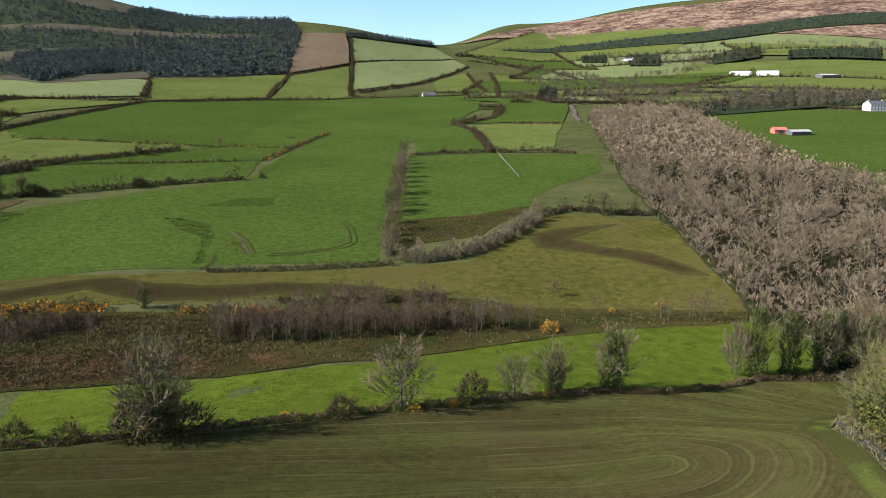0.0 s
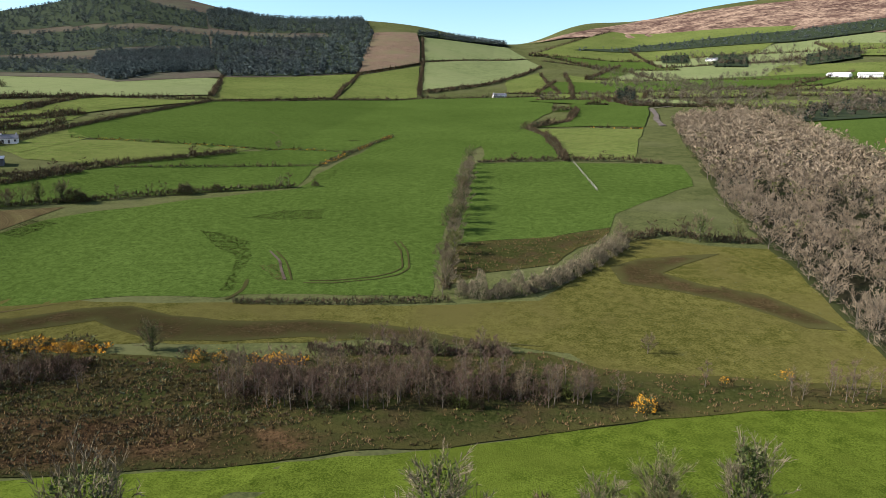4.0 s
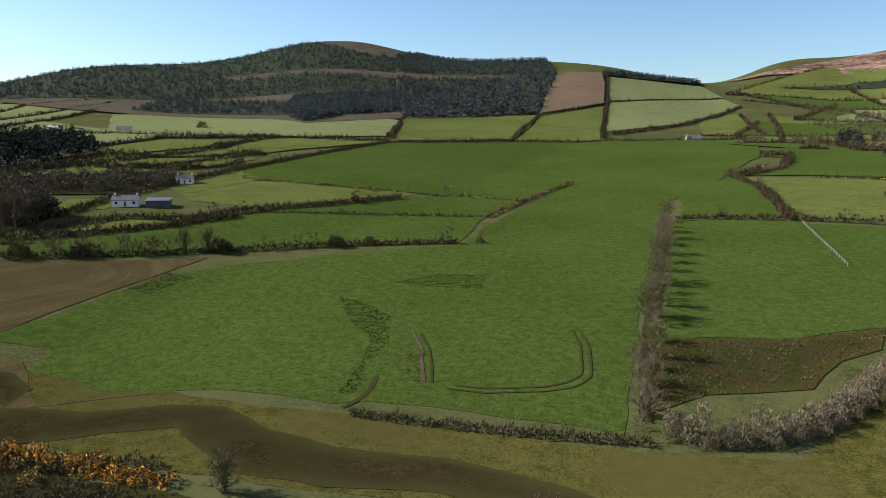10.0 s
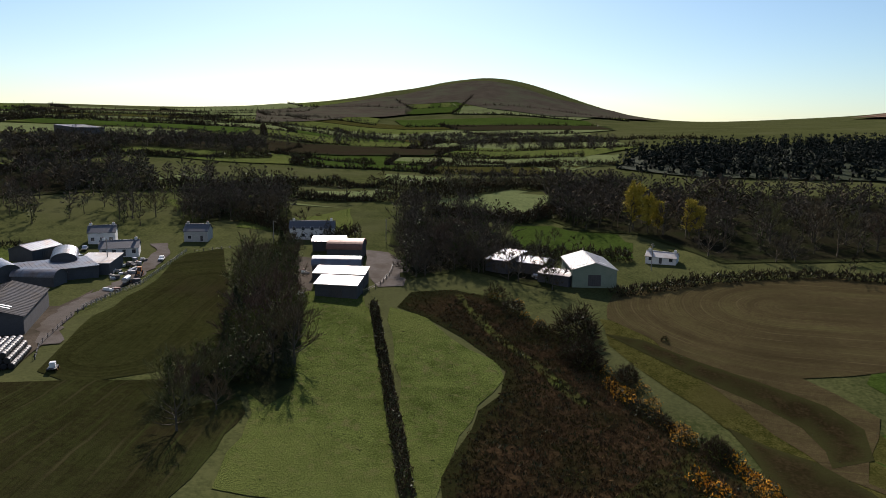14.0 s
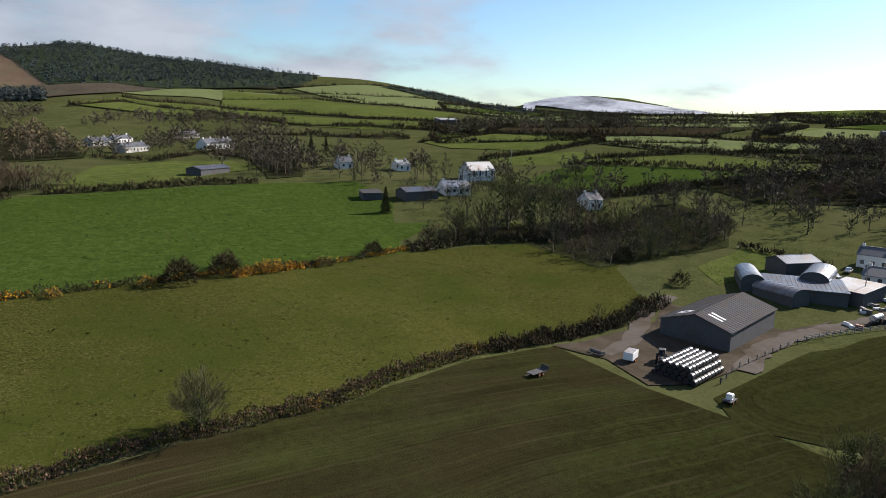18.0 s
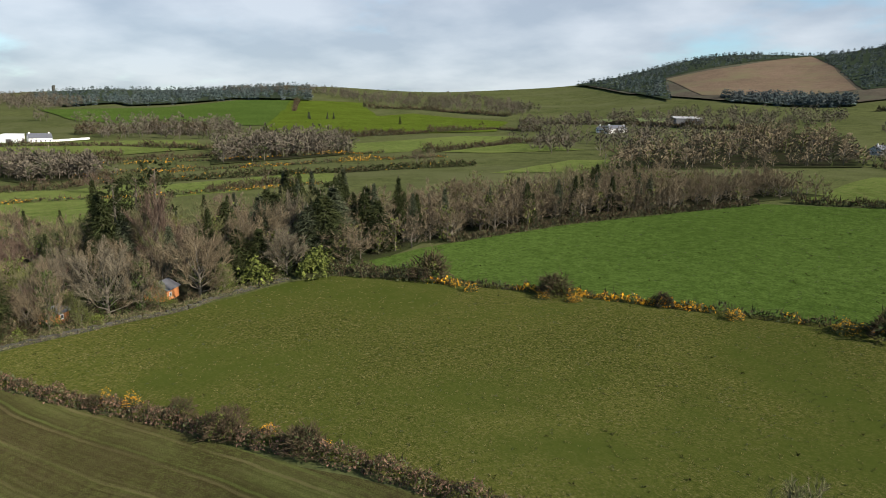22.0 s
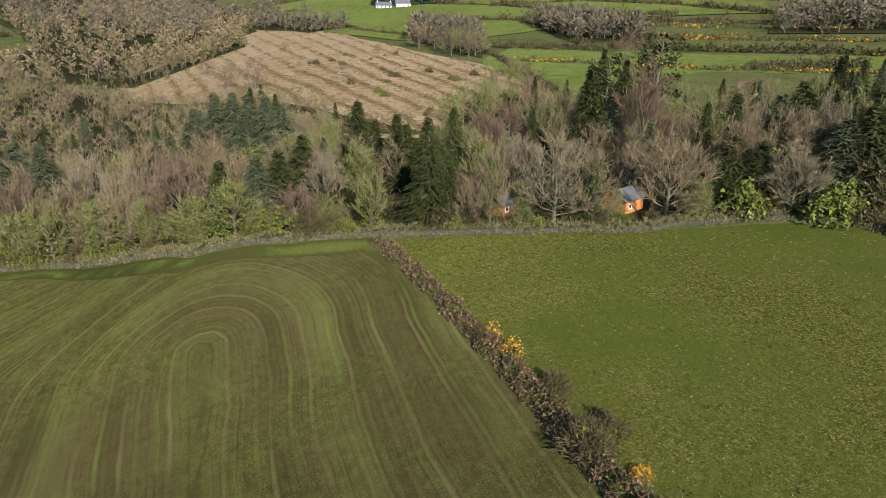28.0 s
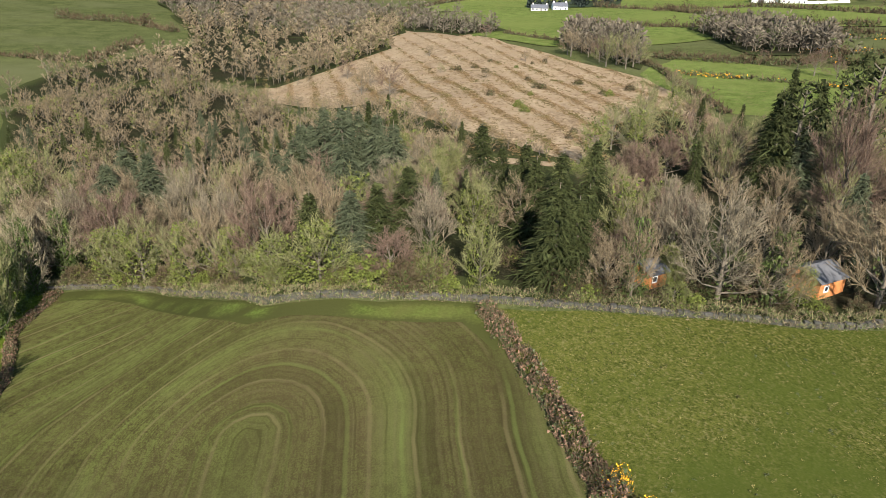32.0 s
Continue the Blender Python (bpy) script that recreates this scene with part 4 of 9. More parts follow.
patch("moor", "heath", 91, [(-2328, -523), (-2660, -274), (-2864, 55), (-2897, 202), (-2856, 285), (-2659, 498), (-2823, 751), (-2467, 837), (-2074, 411), (-2220, 228), (-2398, 131), (-2451, -44), (-2166, -27), (-1923, -169), (-1142, -198)])
patch("moor", "moor_pale", 92, [(-1854, 1139), (-2039, 1490), (-1995, 1531), (-1630, 1210), (-1580, 1069)])
patch("moor", "frost", 93, [(-1298, 2158), (-1219, 2170), (-1149, 2195), (-1045, 2236), (-820, 2128), (-860, 2180), (-885, 1905), (-1021, 1827)])
patch("moor", "heath", 94, [(609, -1505), (431, -1738), (228, -1786), (40, -1758), (-146, -1752), (-308, -1750), (-497, -1717), (-393, -1252), (-229, -1224), (-67, -1028), (-13, -969), (162, -1000), (362, -1170)])
patch("moor", "moor", 95, [(345, -1341), (237, -1459), (133, -1723), (59, -1447), (-3, -1123), (110, -1065), (207, -1072)])
patch("moor", "snow", 96, [(-1064, -1534), (-2403, -3440), (-2596, -3249), (-2715, -2975), (-3056, -2668), (-2477, -1924), (-2664, -2463), (-2381, -2864), (-2325, -3207)])
patch("meadow", "grass_pale", 97, [(-2406, -165), (-2636, -128), (-2638, -55), (-2363, -47), (-2220, -137)])
patch("meadow", "grass_pale", 98, [(-2380, 114), (-2324, 216), (-2194, 226), (-2216, 145)])
patch("meadow", "grass_lush", 99, [(246, 648), (342, 684), (418, 658), (475, 640), (275, 364), (235, 362), (203, 358), (214, 422), (227, 528)])
patch("worn", "worn", 100, [(-75.6, -86.3), (-85.5, -95.8), (-94.1, -88.5), (-84.1, -80.7)])
patch("verge", "verge", 101, [(76.6, 124.5), (77, 121), (76, 114), (73.1, 107.3), (67.7, 100.9), (60.7, 93.5), (50.5, 82.3), (49.2, 72), (47.4, 54.5), (38.5, 51.2), (37.8, 52.4), (43.4, 56), (45.6, 72), (47.2, 83.6), (57.6, 96), (65, 103.6), (70, 109.4), (72.6, 115), (73.4, 121), (73, 123.5)])


# ---- buildings ----
WALLS = {"white": "wall_white", "grey_wall": "wall_grey", "grey_dark": "wall_dark", "green_steel": "wall_green", "orange_wood": "orange_wood", "red_steel": "red_steel", "white_steel": "white_steel", "blue_steel": "blue_steel", "stone": "stone"}


def standing(centre, yaw):
    return Matrix.Translation((*centre, ground_z(*centre))) @ Matrix.Rotation(radians(yaw), 4, "Z")


def slab(x0, z0, x1, z1, y0, y1, thick=0.14, ribs=0):
    """A roof slope from (x0, z0) to (x1, z1), drawn out along y, with raised ribs running down it."""
    body = prism([(x0, z0), (x1, z1), (x1, z1 + thick), (x0, z0 + thick)], y0, y1)
    if not ribs:
        return body
    tops = [(y0, 0.0)]
    for k in range(ribs):
        y = y0 + (y1 - y0) * (k + 0.5) / ribs
        tops += [(y - 0.11, 0.0), (y - 0.05, 0.07), (y + 0.05, 0.07), (y + 0.11, 0.0)]
    tops.append((y1, 0.0))
    v = [(x, y, z + thick + h) for y, h in tops for x, z in ((x0, z0), (x1, z1))] + [(x0, y0, z0), (x1, y0, z1), (x0, y1, z0), (x1, y1, z1)]
    n = len(tops)
    f = [(2 * k, 2 * k + 1, 2 * k + 3, 2 * k + 2) for k in range(n - 1)]
    b = 2 * n
    f += [(b, b + 2, b + 3, b + 1), (0, b, b + 1, 1), (2 * n - 2, 2 * n - 1, b + 3, b + 2)]
    f += [tuple(range(0, 2 * n, 2)) + (b + 2, b), tuple(range(2 * n - 1, 0, -2)) + (b + 1, b + 3)]
    return v, f


def ring(x0, x1, z0, z1, t, y, out):
    """A window surround: one closed frame t wide, standing out from the wall."""
    o = [(x0 - t, z0 - t * 1.6), (x1 + t, z0 - t * 1.6), (x1 + t, z1 + t), (x0 - t, z1 + t)]
    i = [(x0, z0), (x1, z0), (x1, z1), (x0, z1)]
    v = [(x, y, z) for x, z in o + i] + [(x, y + out, z) for x, z in o + i]
    f = []
    for k in range(4):
        j = (k + 1) % 4
        f += [(8 + k, 8 + j, 12 + j, 12 + k), (k, j, 8 + j, 8 + k), (4 + j, 4 + k, 12 + k, 12 + j)]
    return v, f


def pane_at(parent, x, y, z, w, h, out):
    """A window in the wall that faces local -y (out=-1) or +y (out=1)."""
    fr = part("window", ring(x - w / 2, x + w / 2, z, z + h, 0.09, y, out * 0.08), "wall_white", parent)
    part("pane", box(x - w / 2, x + w / 2, y + out * 0.005, y + out * 0.03, z - 0.05, z + h), "glass_dark", fr)


def gabled(ob, w, d, eave, ridge, wall, roof, over=0.3, along_x=True, ribs=0):
    """Walls with gables and two roof slopes; the ridge runs along x, or along y."""
    if along_x:
        outline = [(-d / 2, -1.2), (d / 2, -1.2), (d / 2, eave), (0, ridge), (-d / 2, eave)]
        turn = Matrix.Rotation(radians(90), 4, "Z")
        run, half = w, d / 2
    else:
        outline = [(-w / 2, -1.2), (w / 2, -1.2), (w / 2, eave), (0, ridge), (-w / 2, eave)]
        turn = Matrix()
        run, half = d, w / 2
    part("wall", turned(prism(outline, -run / 2, run / 2), turn), wall, ob)
    drop = (ridge - eave) / half * over
    for s in (-1, 1):
        part("roof", turned(slab(s * (half + over), eave - drop + 0.01, 0, ridge + 0.01, -run / 2 - over, run / 2 + over, 0.14, ribs), turn), roof, ob)
    part("ridge_cap", turned(box(-0.16, 0.16, -run / 2 - over, run / 2 + over, ridge + 0.12, ridge + 0.2), turn), roof, ob)


def shed(centre, yaw, w, d, eave, ridge, style):
    s = style.split(",")
    mono = s[0] == "mono"
    skin = s[1]
    roof = s[2] if len(s) > 2 else ("steel_dark" if skin == "grey_dark" else skin)
    wall = WALLS.get(skin, "wall_dark")
    tone = {"steel_bright": "bright sheet-steel", "steel": "grey sheet-steel", "steel_dark": "dark sheet-steel", "roof_dark": "dark fibre-cement", "roof_pale": "pale", "rust": "rusty"}.get(roof, roof.replace("_", " "))
    ob = thing("farm_shed", standing(centre, yaw), "farm shed with a %s roof and plain walls" % tone, "shed", "farm sheds")
    if mono:
        part("wall", prism([(-w / 2, -1.2), (w / 2, -1.2), (w / 2, eave), (-w / 2, eave)], -d / 2 + 0.05, d / 2 - 0.05), wall, ob)
        turn = Matrix.Rotation(radians(90), 4, "Z")
        part("roof", turned(slab(-d / 2 - 0.3, eave + 0.02, d / 2 + 0.3, ridge, -w / 2 - 0.3, w / 2 + 0.3, 0.12, int(w / 1.1)), turn), roof, ob)
        part("gable_end", turned(prism([(-d / 2 + 0.06, eave), (d / 2 - 0.06, eave), (d / 2 - 0.06, ridge - 0.06)], -w / 2 + 0.02, w / 2 - 0.02), turn), wall, ob)
    else:
        front = s[0] == "gable_front"
        gabled(ob, w, d, eave, ridge, wall, roof, 0.35, not front, int((d if front else w) / 1.2))
        if front:
            for k, (u, v) in enumerate(((0.30, 0.2), (0.36, 0.2), (0.30, -0.25), (0.36, -0.25))):
                zr = eave + (ridge - eave) * (1 - abs(v) * 2) + 0.24
                drop = (ridge - eave) / (w / 2) * (w * 0.1)
                x = v * w
                sg = 1 if x > 0 else -1
                y = -d / 2 + d * (u - 0.2)
                part("roof_light", prism([(x - sg * w * 0.1, zr + drop - 0.02), (x + sg * w * 0.1, zr - drop - 0.02), (x + sg * w * 0.1, zr - drop + 0.03), (x - sg * w * 0.1, zr + drop + 0.03)], y, y + 0.7), "plastic_white", ob, "pale translucent roof light")
    dw = min(4.0, w * 0.36)
    xs = [-dw / 2 + dw * k / 24 for k in range(25)]
    sheet = [(x, d / 2 + (0.1 if k % 4 in (1, 2) else 0.06)) for k, x in enumerate(xs)] + [(dw / 2, d / 2 - 0.02), (-dw / 2, d / 2 - 0.02)]
    part("door", turned(prism(sheet, -0.2, min(3.4, eave * 0.78)), Matrix.Rotation(radians(90), 4, "X")), "machine_dark", ob, "dark corrugated sliding door")
    part("gutter", box(-w / 2, w / 2, -d / 2 - 0.34, -d / 2 - 0.2, eave - 0.22, eave - 0.1) if mono or s[0] == "gable" else box(-w / 2 - 0.45, -w / 2 - 0.32, -d / 2, d / 2, eave - 0.28, eave - 0.16), "machine_dark", ob)
    return ob


def barrel(centre, yaw, w, d, eave, ridge, style):
    """A round-roofed hay barn, its vault running along the longer side."""
    ob = thing("round_roofed_barn", standing(centre, yaw), "round-roofed barn of %s sheeting" % style.replace("_", " "), "barn", "farm sheds")
    turn = Matrix.Rotation(radians(90), 4, "Z") if w >= d else Matrix()
    run, span = (w, d) if w >= d else (d, w)
    arc = [(span / 2 * math.cos(math.pi * k / 14), eave + (ridge - eave) * math.sin(math.pi * k / 14)) for k in range(15)]
    part("wall", turned(prism([(-span / 2 + 0.1, -1.2), (span / 2 - 0.1, -1.2)] + [(x * 0.97, z - 0.08) for x, z in arc], -run / 2 + 0.1, run / 2 - 0.1), turn), "wall_dark", ob)
    outer = [(x * 1.02, z) for x, z in arc] + [(x * 0.985, z - 0.06) for x, z in reversed(arc)]
    part("roof", turned(prism(outer, -run / 2 - 0.2, run / 2 + 0.2), turn), style, ob)
    for k in range(int(run / 1.6)):
        y = -run / 2 + run * (k + 0.5) / int(run / 1.6)
        ring = [(x * 1.035, z + 0.05) for x, z in arc] + [(x * 1.02, z) for x, z in reversed(arc)]
        part("roof_rib", turned(prism(ring, y - 0.05, y + 0.05), turn), style, ob)
    return ob


def dwelling(name, centre, yaw, w, d, eave, ridge, style, floors):
    wall, roof = style.split(",")
    label = "%s %s with a %s roof" % ({"white": "white-rendered", "grey_wall": "grey-rendered"}[wall], "bungalow" if floors == 1 else "two-storey house", {"slate": "dark slate", "steel": "grey steel", "steel_bright": "bright steel"}[roof])
    w = min(w, 24)
    ob = thing(name, standing(centre, yaw), label, "house", "houses")
    gabled(ob, w, d, eave, ridge, WALLS[wall], roof, 0.3)
    for s in (-1, 1):
        st = part("chimney", box(s * w * 0.42 - 0.45, s * w * 0.42 + 0.45, -0.35, 0.35, ridge - 0.8, ridge + 1.0, 0.06), WALLS[wall], ob)
        part("chimney_pot", turned(drum(0.14, 0, 0.45, 8), Matrix.Translation((s * w * 0.42, 0, ridge + 1.0))), "rust", st)
    cols = max(2, int(w / 3))
    for fl in range(floors):
        for k in range(cols):
            x = -w / 2 + w * (k + 0.5) / cols
            if fl == 0 and k == cols // 2:
                continue
            for out in (-1, 1):
                pane_at(ob, x, out * d / 2, 0.9 + 2.6 * fl, min(1.2, w / cols * 0.5), 1.25, out)
    x = -w / 2 + w * (cols // 2 + 0.5) / cols
    dr = part("door", box(x - 0.5, x + 0.5, -d / 2 - 0.08, -d / 2 + 0.02, 0, 2.1), "machine_dark", ob, "dark front door")
    part("door_handle", box(x + 0.32, x + 0.42, -d / 2 - 0.13, -d / 2 - 0.08, 1.0, 1.06), "car_silver", dr)
    return ob


def house(c, yaw, w, d, eave, ridge, style):
    return dwelling("house", c, yaw, w, d, eave, ridge, style, 2 if eave > 4.2 else 1)


def bungalow(c, yaw, w, d, eave, ridge, style):
    return dwelling("bungalow", c, yaw, w, d, eave, ridge, style, 1)


def church(c, yaw, w, d, eave, ridge, style):
    ob = thing("church_hall", standing(c, yaw), "plain white hall with a bright steep roof and tall lancet windows", "church")
    gabled(ob, w, d, eave, ridge, "wall_white", "steel_bright", 0.25)
    for k in range(4):
        pane_at(ob, -w / 2 + w * (k + 0.5) / 4, -d / 2, 1.8, 0.9, 3.2, -1)
    for k in (-1, 0, 1):
        y = k * 2.6
        fr = part("window", joined(box(w / 2, w / 2 + 0.08, y - 0.62, y + 0.62, 1.8, 5.6 + (0.8 if k == 0 else 0))), "wall_grey", ob)
        part("pane", box(w / 2 + 0.05, w / 2 + 0.11, y - 0.5, y + 0.5, 1.9, 5.5 + (0.8 if k == 0 else 0)), "glass_dark", fr)
    part("porch", joined(box(-w / 2 - 2.4, -w / 2, -2, 2, -1, 3.2, 0.1)), "wall_white", ob)
    part("door", box(-w / 2 - 2.47, -w / 2 - 2.38, -0.8, 0.8, 0, 2.4), "machine_dark", ob)


def castle(c, yaw, w, d, eave, ridge, style):
    ob = thing("castle", standing(c, yaw), "grey stone castle house with battlements among trees", "castle")
    part("keep", box(-w / 2, w / 2, -d / 2, d / 2, -2, eave), "castle_stone", ob)
    for k in range(9):
        for y in (-d / 2, d / 2 - 1):
            part("battlement", box(-w / 2 + w * k / 9, -w / 2 + w * (k + 0.55) / 9, y, y + 1, eave, eave + 1.6), "castle_stone", ob)
    for s in (-1, 1):
        part("turret", turned(drum(3, -2, ridge + 1, 10), Matrix.Translation((s * w / 2, -d / 2, 0))), "castle_stone", ob)
    for k in range(5):
        pane_at(ob, -w / 2 + w * (k + 0.5) / 5, -d / 2, 5, 1.6, 3, -1)


def tower(c, yaw, w, d, eave, ridge, style):
    ob = thing("hilltop_tower", standing(c, yaw), "ruined stone tower on a hilltop", "tower")
    part("wall", turned(drum(3.2, -2, 11, 10), Matrix()), "stone", ob)
    part("parapet", joined(*[box(2.6 * math.cos(a) - 0.8, 2.6 * math.cos(a) + 0.8, 2.6 * math.sin(a) - 0.8, 2.6 * math.sin(a) + 0.8, 11, 13) for a in (0, 1.57, 3.14)]), "stone", ob)


def cabin(c, yaw, w, d, eave, ridge, style):
    ob = thing("timber_cabin", standing(c, yaw), "orange-stained timber garden cabin with a dark felt roof", "cabin", "garden cabins")
    part("floor_frame", box(-w / 2 + 0.05, w / 2 - 0.05, -d / 2 + 0.05, d / 2 - 0.05, -0.9, 0.1), "machine_dark", ob)
    rows = int(eave / 0.16)
    for k in range(rows):
        z = 0.1 + (eave - 0.1) * k / rows
        part("board", joined(box(-w / 2, w / 2, -d / 2, -d / 2 + 0.06, z, z + 0.15, 0.02), box(-w / 2, w / 2, d / 2 - 0.06, d / 2, z, z + 0.15, 0.02), box(-w / 2, -w / 2 + 0.06, -d / 2 + 0.06, d / 2 - 0.06, z, z + 0.15, 0.02), box(w / 2 - 0.06, w / 2, -d / 2 + 0.06, d / 2 - 0.06, z, z + 0.15, 0.02)), "orange_wood", ob)
    for s in (-1, 1):
        part("gable_board", turned(prism([(-d / 2, eave), (d / 2, eave), (0, ridge)], s * w / 2 - (0.06 if s > 0 else 0), s * w / 2 + (0.06 if s < 0 else 0)), Matrix.Rotation(radians(90), 4, "Z")), "orange_wood", ob)
        part("roof", turned(slab(s * (d / 2 + 0.35), eave - 0.2, 0, ridge, -w / 2 - 0.35, w / 2 + 0.35, 0.09), Matrix.Rotation(radians(90), 4, "Z")), "dark_felt", ob)
    pane_at(ob, -w * 0.25, -d / 2, 1.1, 0.7, 0.7, -1)
    part("door", box(w * 0.05, w * 0.05 + 0.85, -d / 2 - 0.05, -d / 2 + 0.01, 0.1, 2.05), "orange_wood", ob, "plank door")


shed((-186.1, 12.1), 110, 15.4, 27, 4.2, 6.6, "gable_front,grey_dark,roof_dark")
barrel((-224.2, -1.2), 89, 12.5, 7, 2.4, 4.2, "steel_dark")
barrel((-227.6, -14.4), 137, 6.1, 16, 2.8, 4.8, "steel")
shed((-233.7, -1.6), 133, 20.2, 13, 3, 3.9, "mono,steel_dark")
barrel((-245.4, -5.3), 117, 7.5, 16, 3.6, 5.8, "steel")
shed((-244.9, 5.8), 96, 10.6, 12, 3.2, 4.3, "mono,steel_bright")
shed((-251.9, -18.6), 168, 12.3, 9, 4, 5.5, "gable,steel_dark")
house((-281.9, -11.3), 110, 9.1, 8, 3.9, 6, "white,slate")
bungalow((-267.0, 2.1), 110, 12.4, 9, 2.7, 4.8, "white,slate")
house((-295.6, 19.2), 95, 8.9, 8, 3.8, 6, "grey_wall,slate")
shed((-226.7, 85.2), 83, 12.4, 7, 3.6, 4.8, "mono,steel_bright")
shed((-238.6, 84.0), 86, 15.7, 7, 3.8, 4.8, "mono,steel_bright")
barrel((-250.0, 81.0), 92, 15.5, 8, 3.5, 6, "steel_dark")
barrel((-274.6, 80.3), 89, 12.4, 12, 3.5, 6.5, "rust")
shed((-284.4, 72.4), 97, 12.2, 6, 3.5, 4.5, "mono,steel")
house((-304.0, 62.2), 97, 17.5, 7, 4.4, 6.8, "white,slate")
shed((-253.1, 162.7), 90, 13.8, 22, 5, 7.2, "gable_front,green_steel,roof_pale")
shed((-263.1, 136.6), 57, 8.1, 14, 4, 5.5, "mono,steel")
shed((-260.4, 145.4), 60, 12.1, 9, 3.6, 5, "gable,grey_dark")
shed((-247.2, 151.6), 59, 10.5, 6, 3, 3.8, "mono,steel_bright")
bungalow((-271.6, 192.4), 63, 10.4, 6, 2.2, 3.7, "white,steel_bright")
house((-269.5, 350.2), 33, 11.9, 7, 2.9, 5, "white,slate")
shed((-255.5, 356.4), 33, 10.7, 8, 3, 3.8, "mono,grey_dark")
house((-293.0, 419.9), 34, 9.4, 7, 2.8, 4.8, "white,slate")
house((-16.6, 1054.4), 15, 19.2, 10, 3.4, 5.6, "white,slate")
house((-686.3, 677.0), 35, 14.8, 10, 3, 5.2, "white,steel_bright")
house((-617.2, 705.2), 39, 15.6, 10, 3, 5.2, "white,slate")
church((-228.5, -175.2), -174, 14.2, 10, 4.6, 8.4, "white,steel_bright")
bungalow((-200.7, -146.6), 176, 12.0, 9, 3, 5.5, "white,steel")
shed((-161.3, -143.7), 173, 8.1, 7, 2.4, 3.2, "mono,grey_dark,roof_dark")
shed((-180.7, -141.1), -173, 15.2, 9, 3, 4.5, "gable,grey_dark")
house((-248.7, -113.5), 176, 6.7, 9, 3.6, 6.2, "white,slate")
bungalow((-137.8, -362.2), -156, 15.6, 11, 3.4, 6.5, "white,slate")
house((-177.4, -225.0), -174, 7.1, 8, 3.2, 5.6, "white,slate")
bungalow((-202.6, -209.0), -175, 6.7, 9, 3, 5, "white,steel_bright")
shed((-413.9, -570.4), -178, 23.6, 15, 5, 7, "mono,steel_bright")
shed((-619.6, -197.6), 167, 34.9, 20, 6, 8, "mono,steel_bright")
house((167.2, -547.5), 167, 12.6, 10, 3.6, 6, "white,slate")
house((150.5, -532.6), -133, 17.7, 9, 4, 7, "grey_wall,slate")
shed((123.1, -668.2), -145, 28.9, 18, 5, 7, "mono,steel_bright")
house((-65.1, -383.9), -128, 17.0, 8, 3, 5.4, "grey_wall,slate")
bungalow((-83.3, -341.0), -132, 21.0, 9, 3, 5.4, "grey_wall,slate")
house((-79.8, -408.4), -127, 17.0, 8, 3, 5.2, "white,slate")
house((-134.1, -361.2), -140, 23.1, 9, 3.4, 6.4, "white,slate")
bungalow((-128.9, -455.3), -140, 17.5, 9, 3, 5.4, "grey_wall,slate")
shed((-110.2, -223.3), -142, 18.9, 9, 2.6, 3.8, "gable,grey_dark,steel_dark")
shed((506.7, -173.3), -133, 14.0, 14, 6, 7, "mono,white_steel")
bungalow((495.2, -188.6), -109, 16.3, 12, 3.5, 7, "white,slate")
bungalow((513.9, -10.2), -103, 12, 8, 2.5, 4.8, "grey_wall,slate")
house((517.8, -25.5), -89, 11.0, 8, 3, 5.4, "white,slate")
castle((1141.2, -332.3), -170, 26, 12, 10, 12, "stone")
tower((1468.9, -710.7), 174, 29.6, 8, 14, 14, "stone")
cabin((52.5, 9.0), -62, 5.1, 5, 2.6, 3.9, "orange_wood,dark_felt")
cabin((53.5, 31.0), -60, 3.0, 4, 2.3, 3.2, "orange_wood,dark_felt")
shed((247, 509), -2, 9, 8, 3, 4.8, "gable,red_steel")
shed((257.7, 501.7), 9, 15, 8, 2.6, 3.8, "gable,steel_bright")
shed((496.3, 1172.8), -41, 31.6, 16, 5, 8, "gable,white_steel")
shed((530.5, 1150.8), -18, 31.5, 16, 5, 8, "gable,white_steel")
house((413.9, 1569.5), -45, 24.9, 12, 5, 8, "white,slate")
shed((589.7, 1082.5), 6, 27.3, 20, 4, 6, "gable,steel_bright")
house((419.4, 678.7), 4, 15.9, 12, 6, 9, "white,slate")


# ---- walls, fences and farmyard things ----
def strip(name, look_, line, wide, lift=0.16):
    """A wandering track or wet ditch line, draped on the land."""
    p, s = along_line(line)
    n = max(3, int(s[-1] / 2.5))
    u = np.linspace(0, s[-1], n)
    x, y = np.interp(u, s, p[:, 0]), np.interp(u, s, p[:, 1])
    tx, ty = np.gradient(x), np.gradient(y)
    q = np.hypot(tx, ty) + 1e-9
    rng = np.random.default_rng(int(abs(line[0][0]) * 10))
    w = wide * 0.5 * rng.uniform(0.7, 1.25, n)
    v = []
    for k in range(n):
        for sg in (-1, 1):
            a, b = x[k] - sg * ty[k] / q[k] * w[k], y[k] + sg * tx[k] / q[k] * w[k]
            v.append((a, b, ground_z(a, b) + lift))
    f = [(2 * k, 2 * k + 2, 2 * k + 3, 2 * k + 1) for k in range(n - 1)]
    ob = new(name, mesh_of(name, v, f, look_))
    return tagged(ob, LOOKS[look_], name.replace("_", " "), kind="structure")


def along_line(line):
    p = np.asarray(line, float)
    d = np.hypot(*np.diff(p, axis=0).T)
    return p, np.concatenate([[0], np.cumsum(d)])


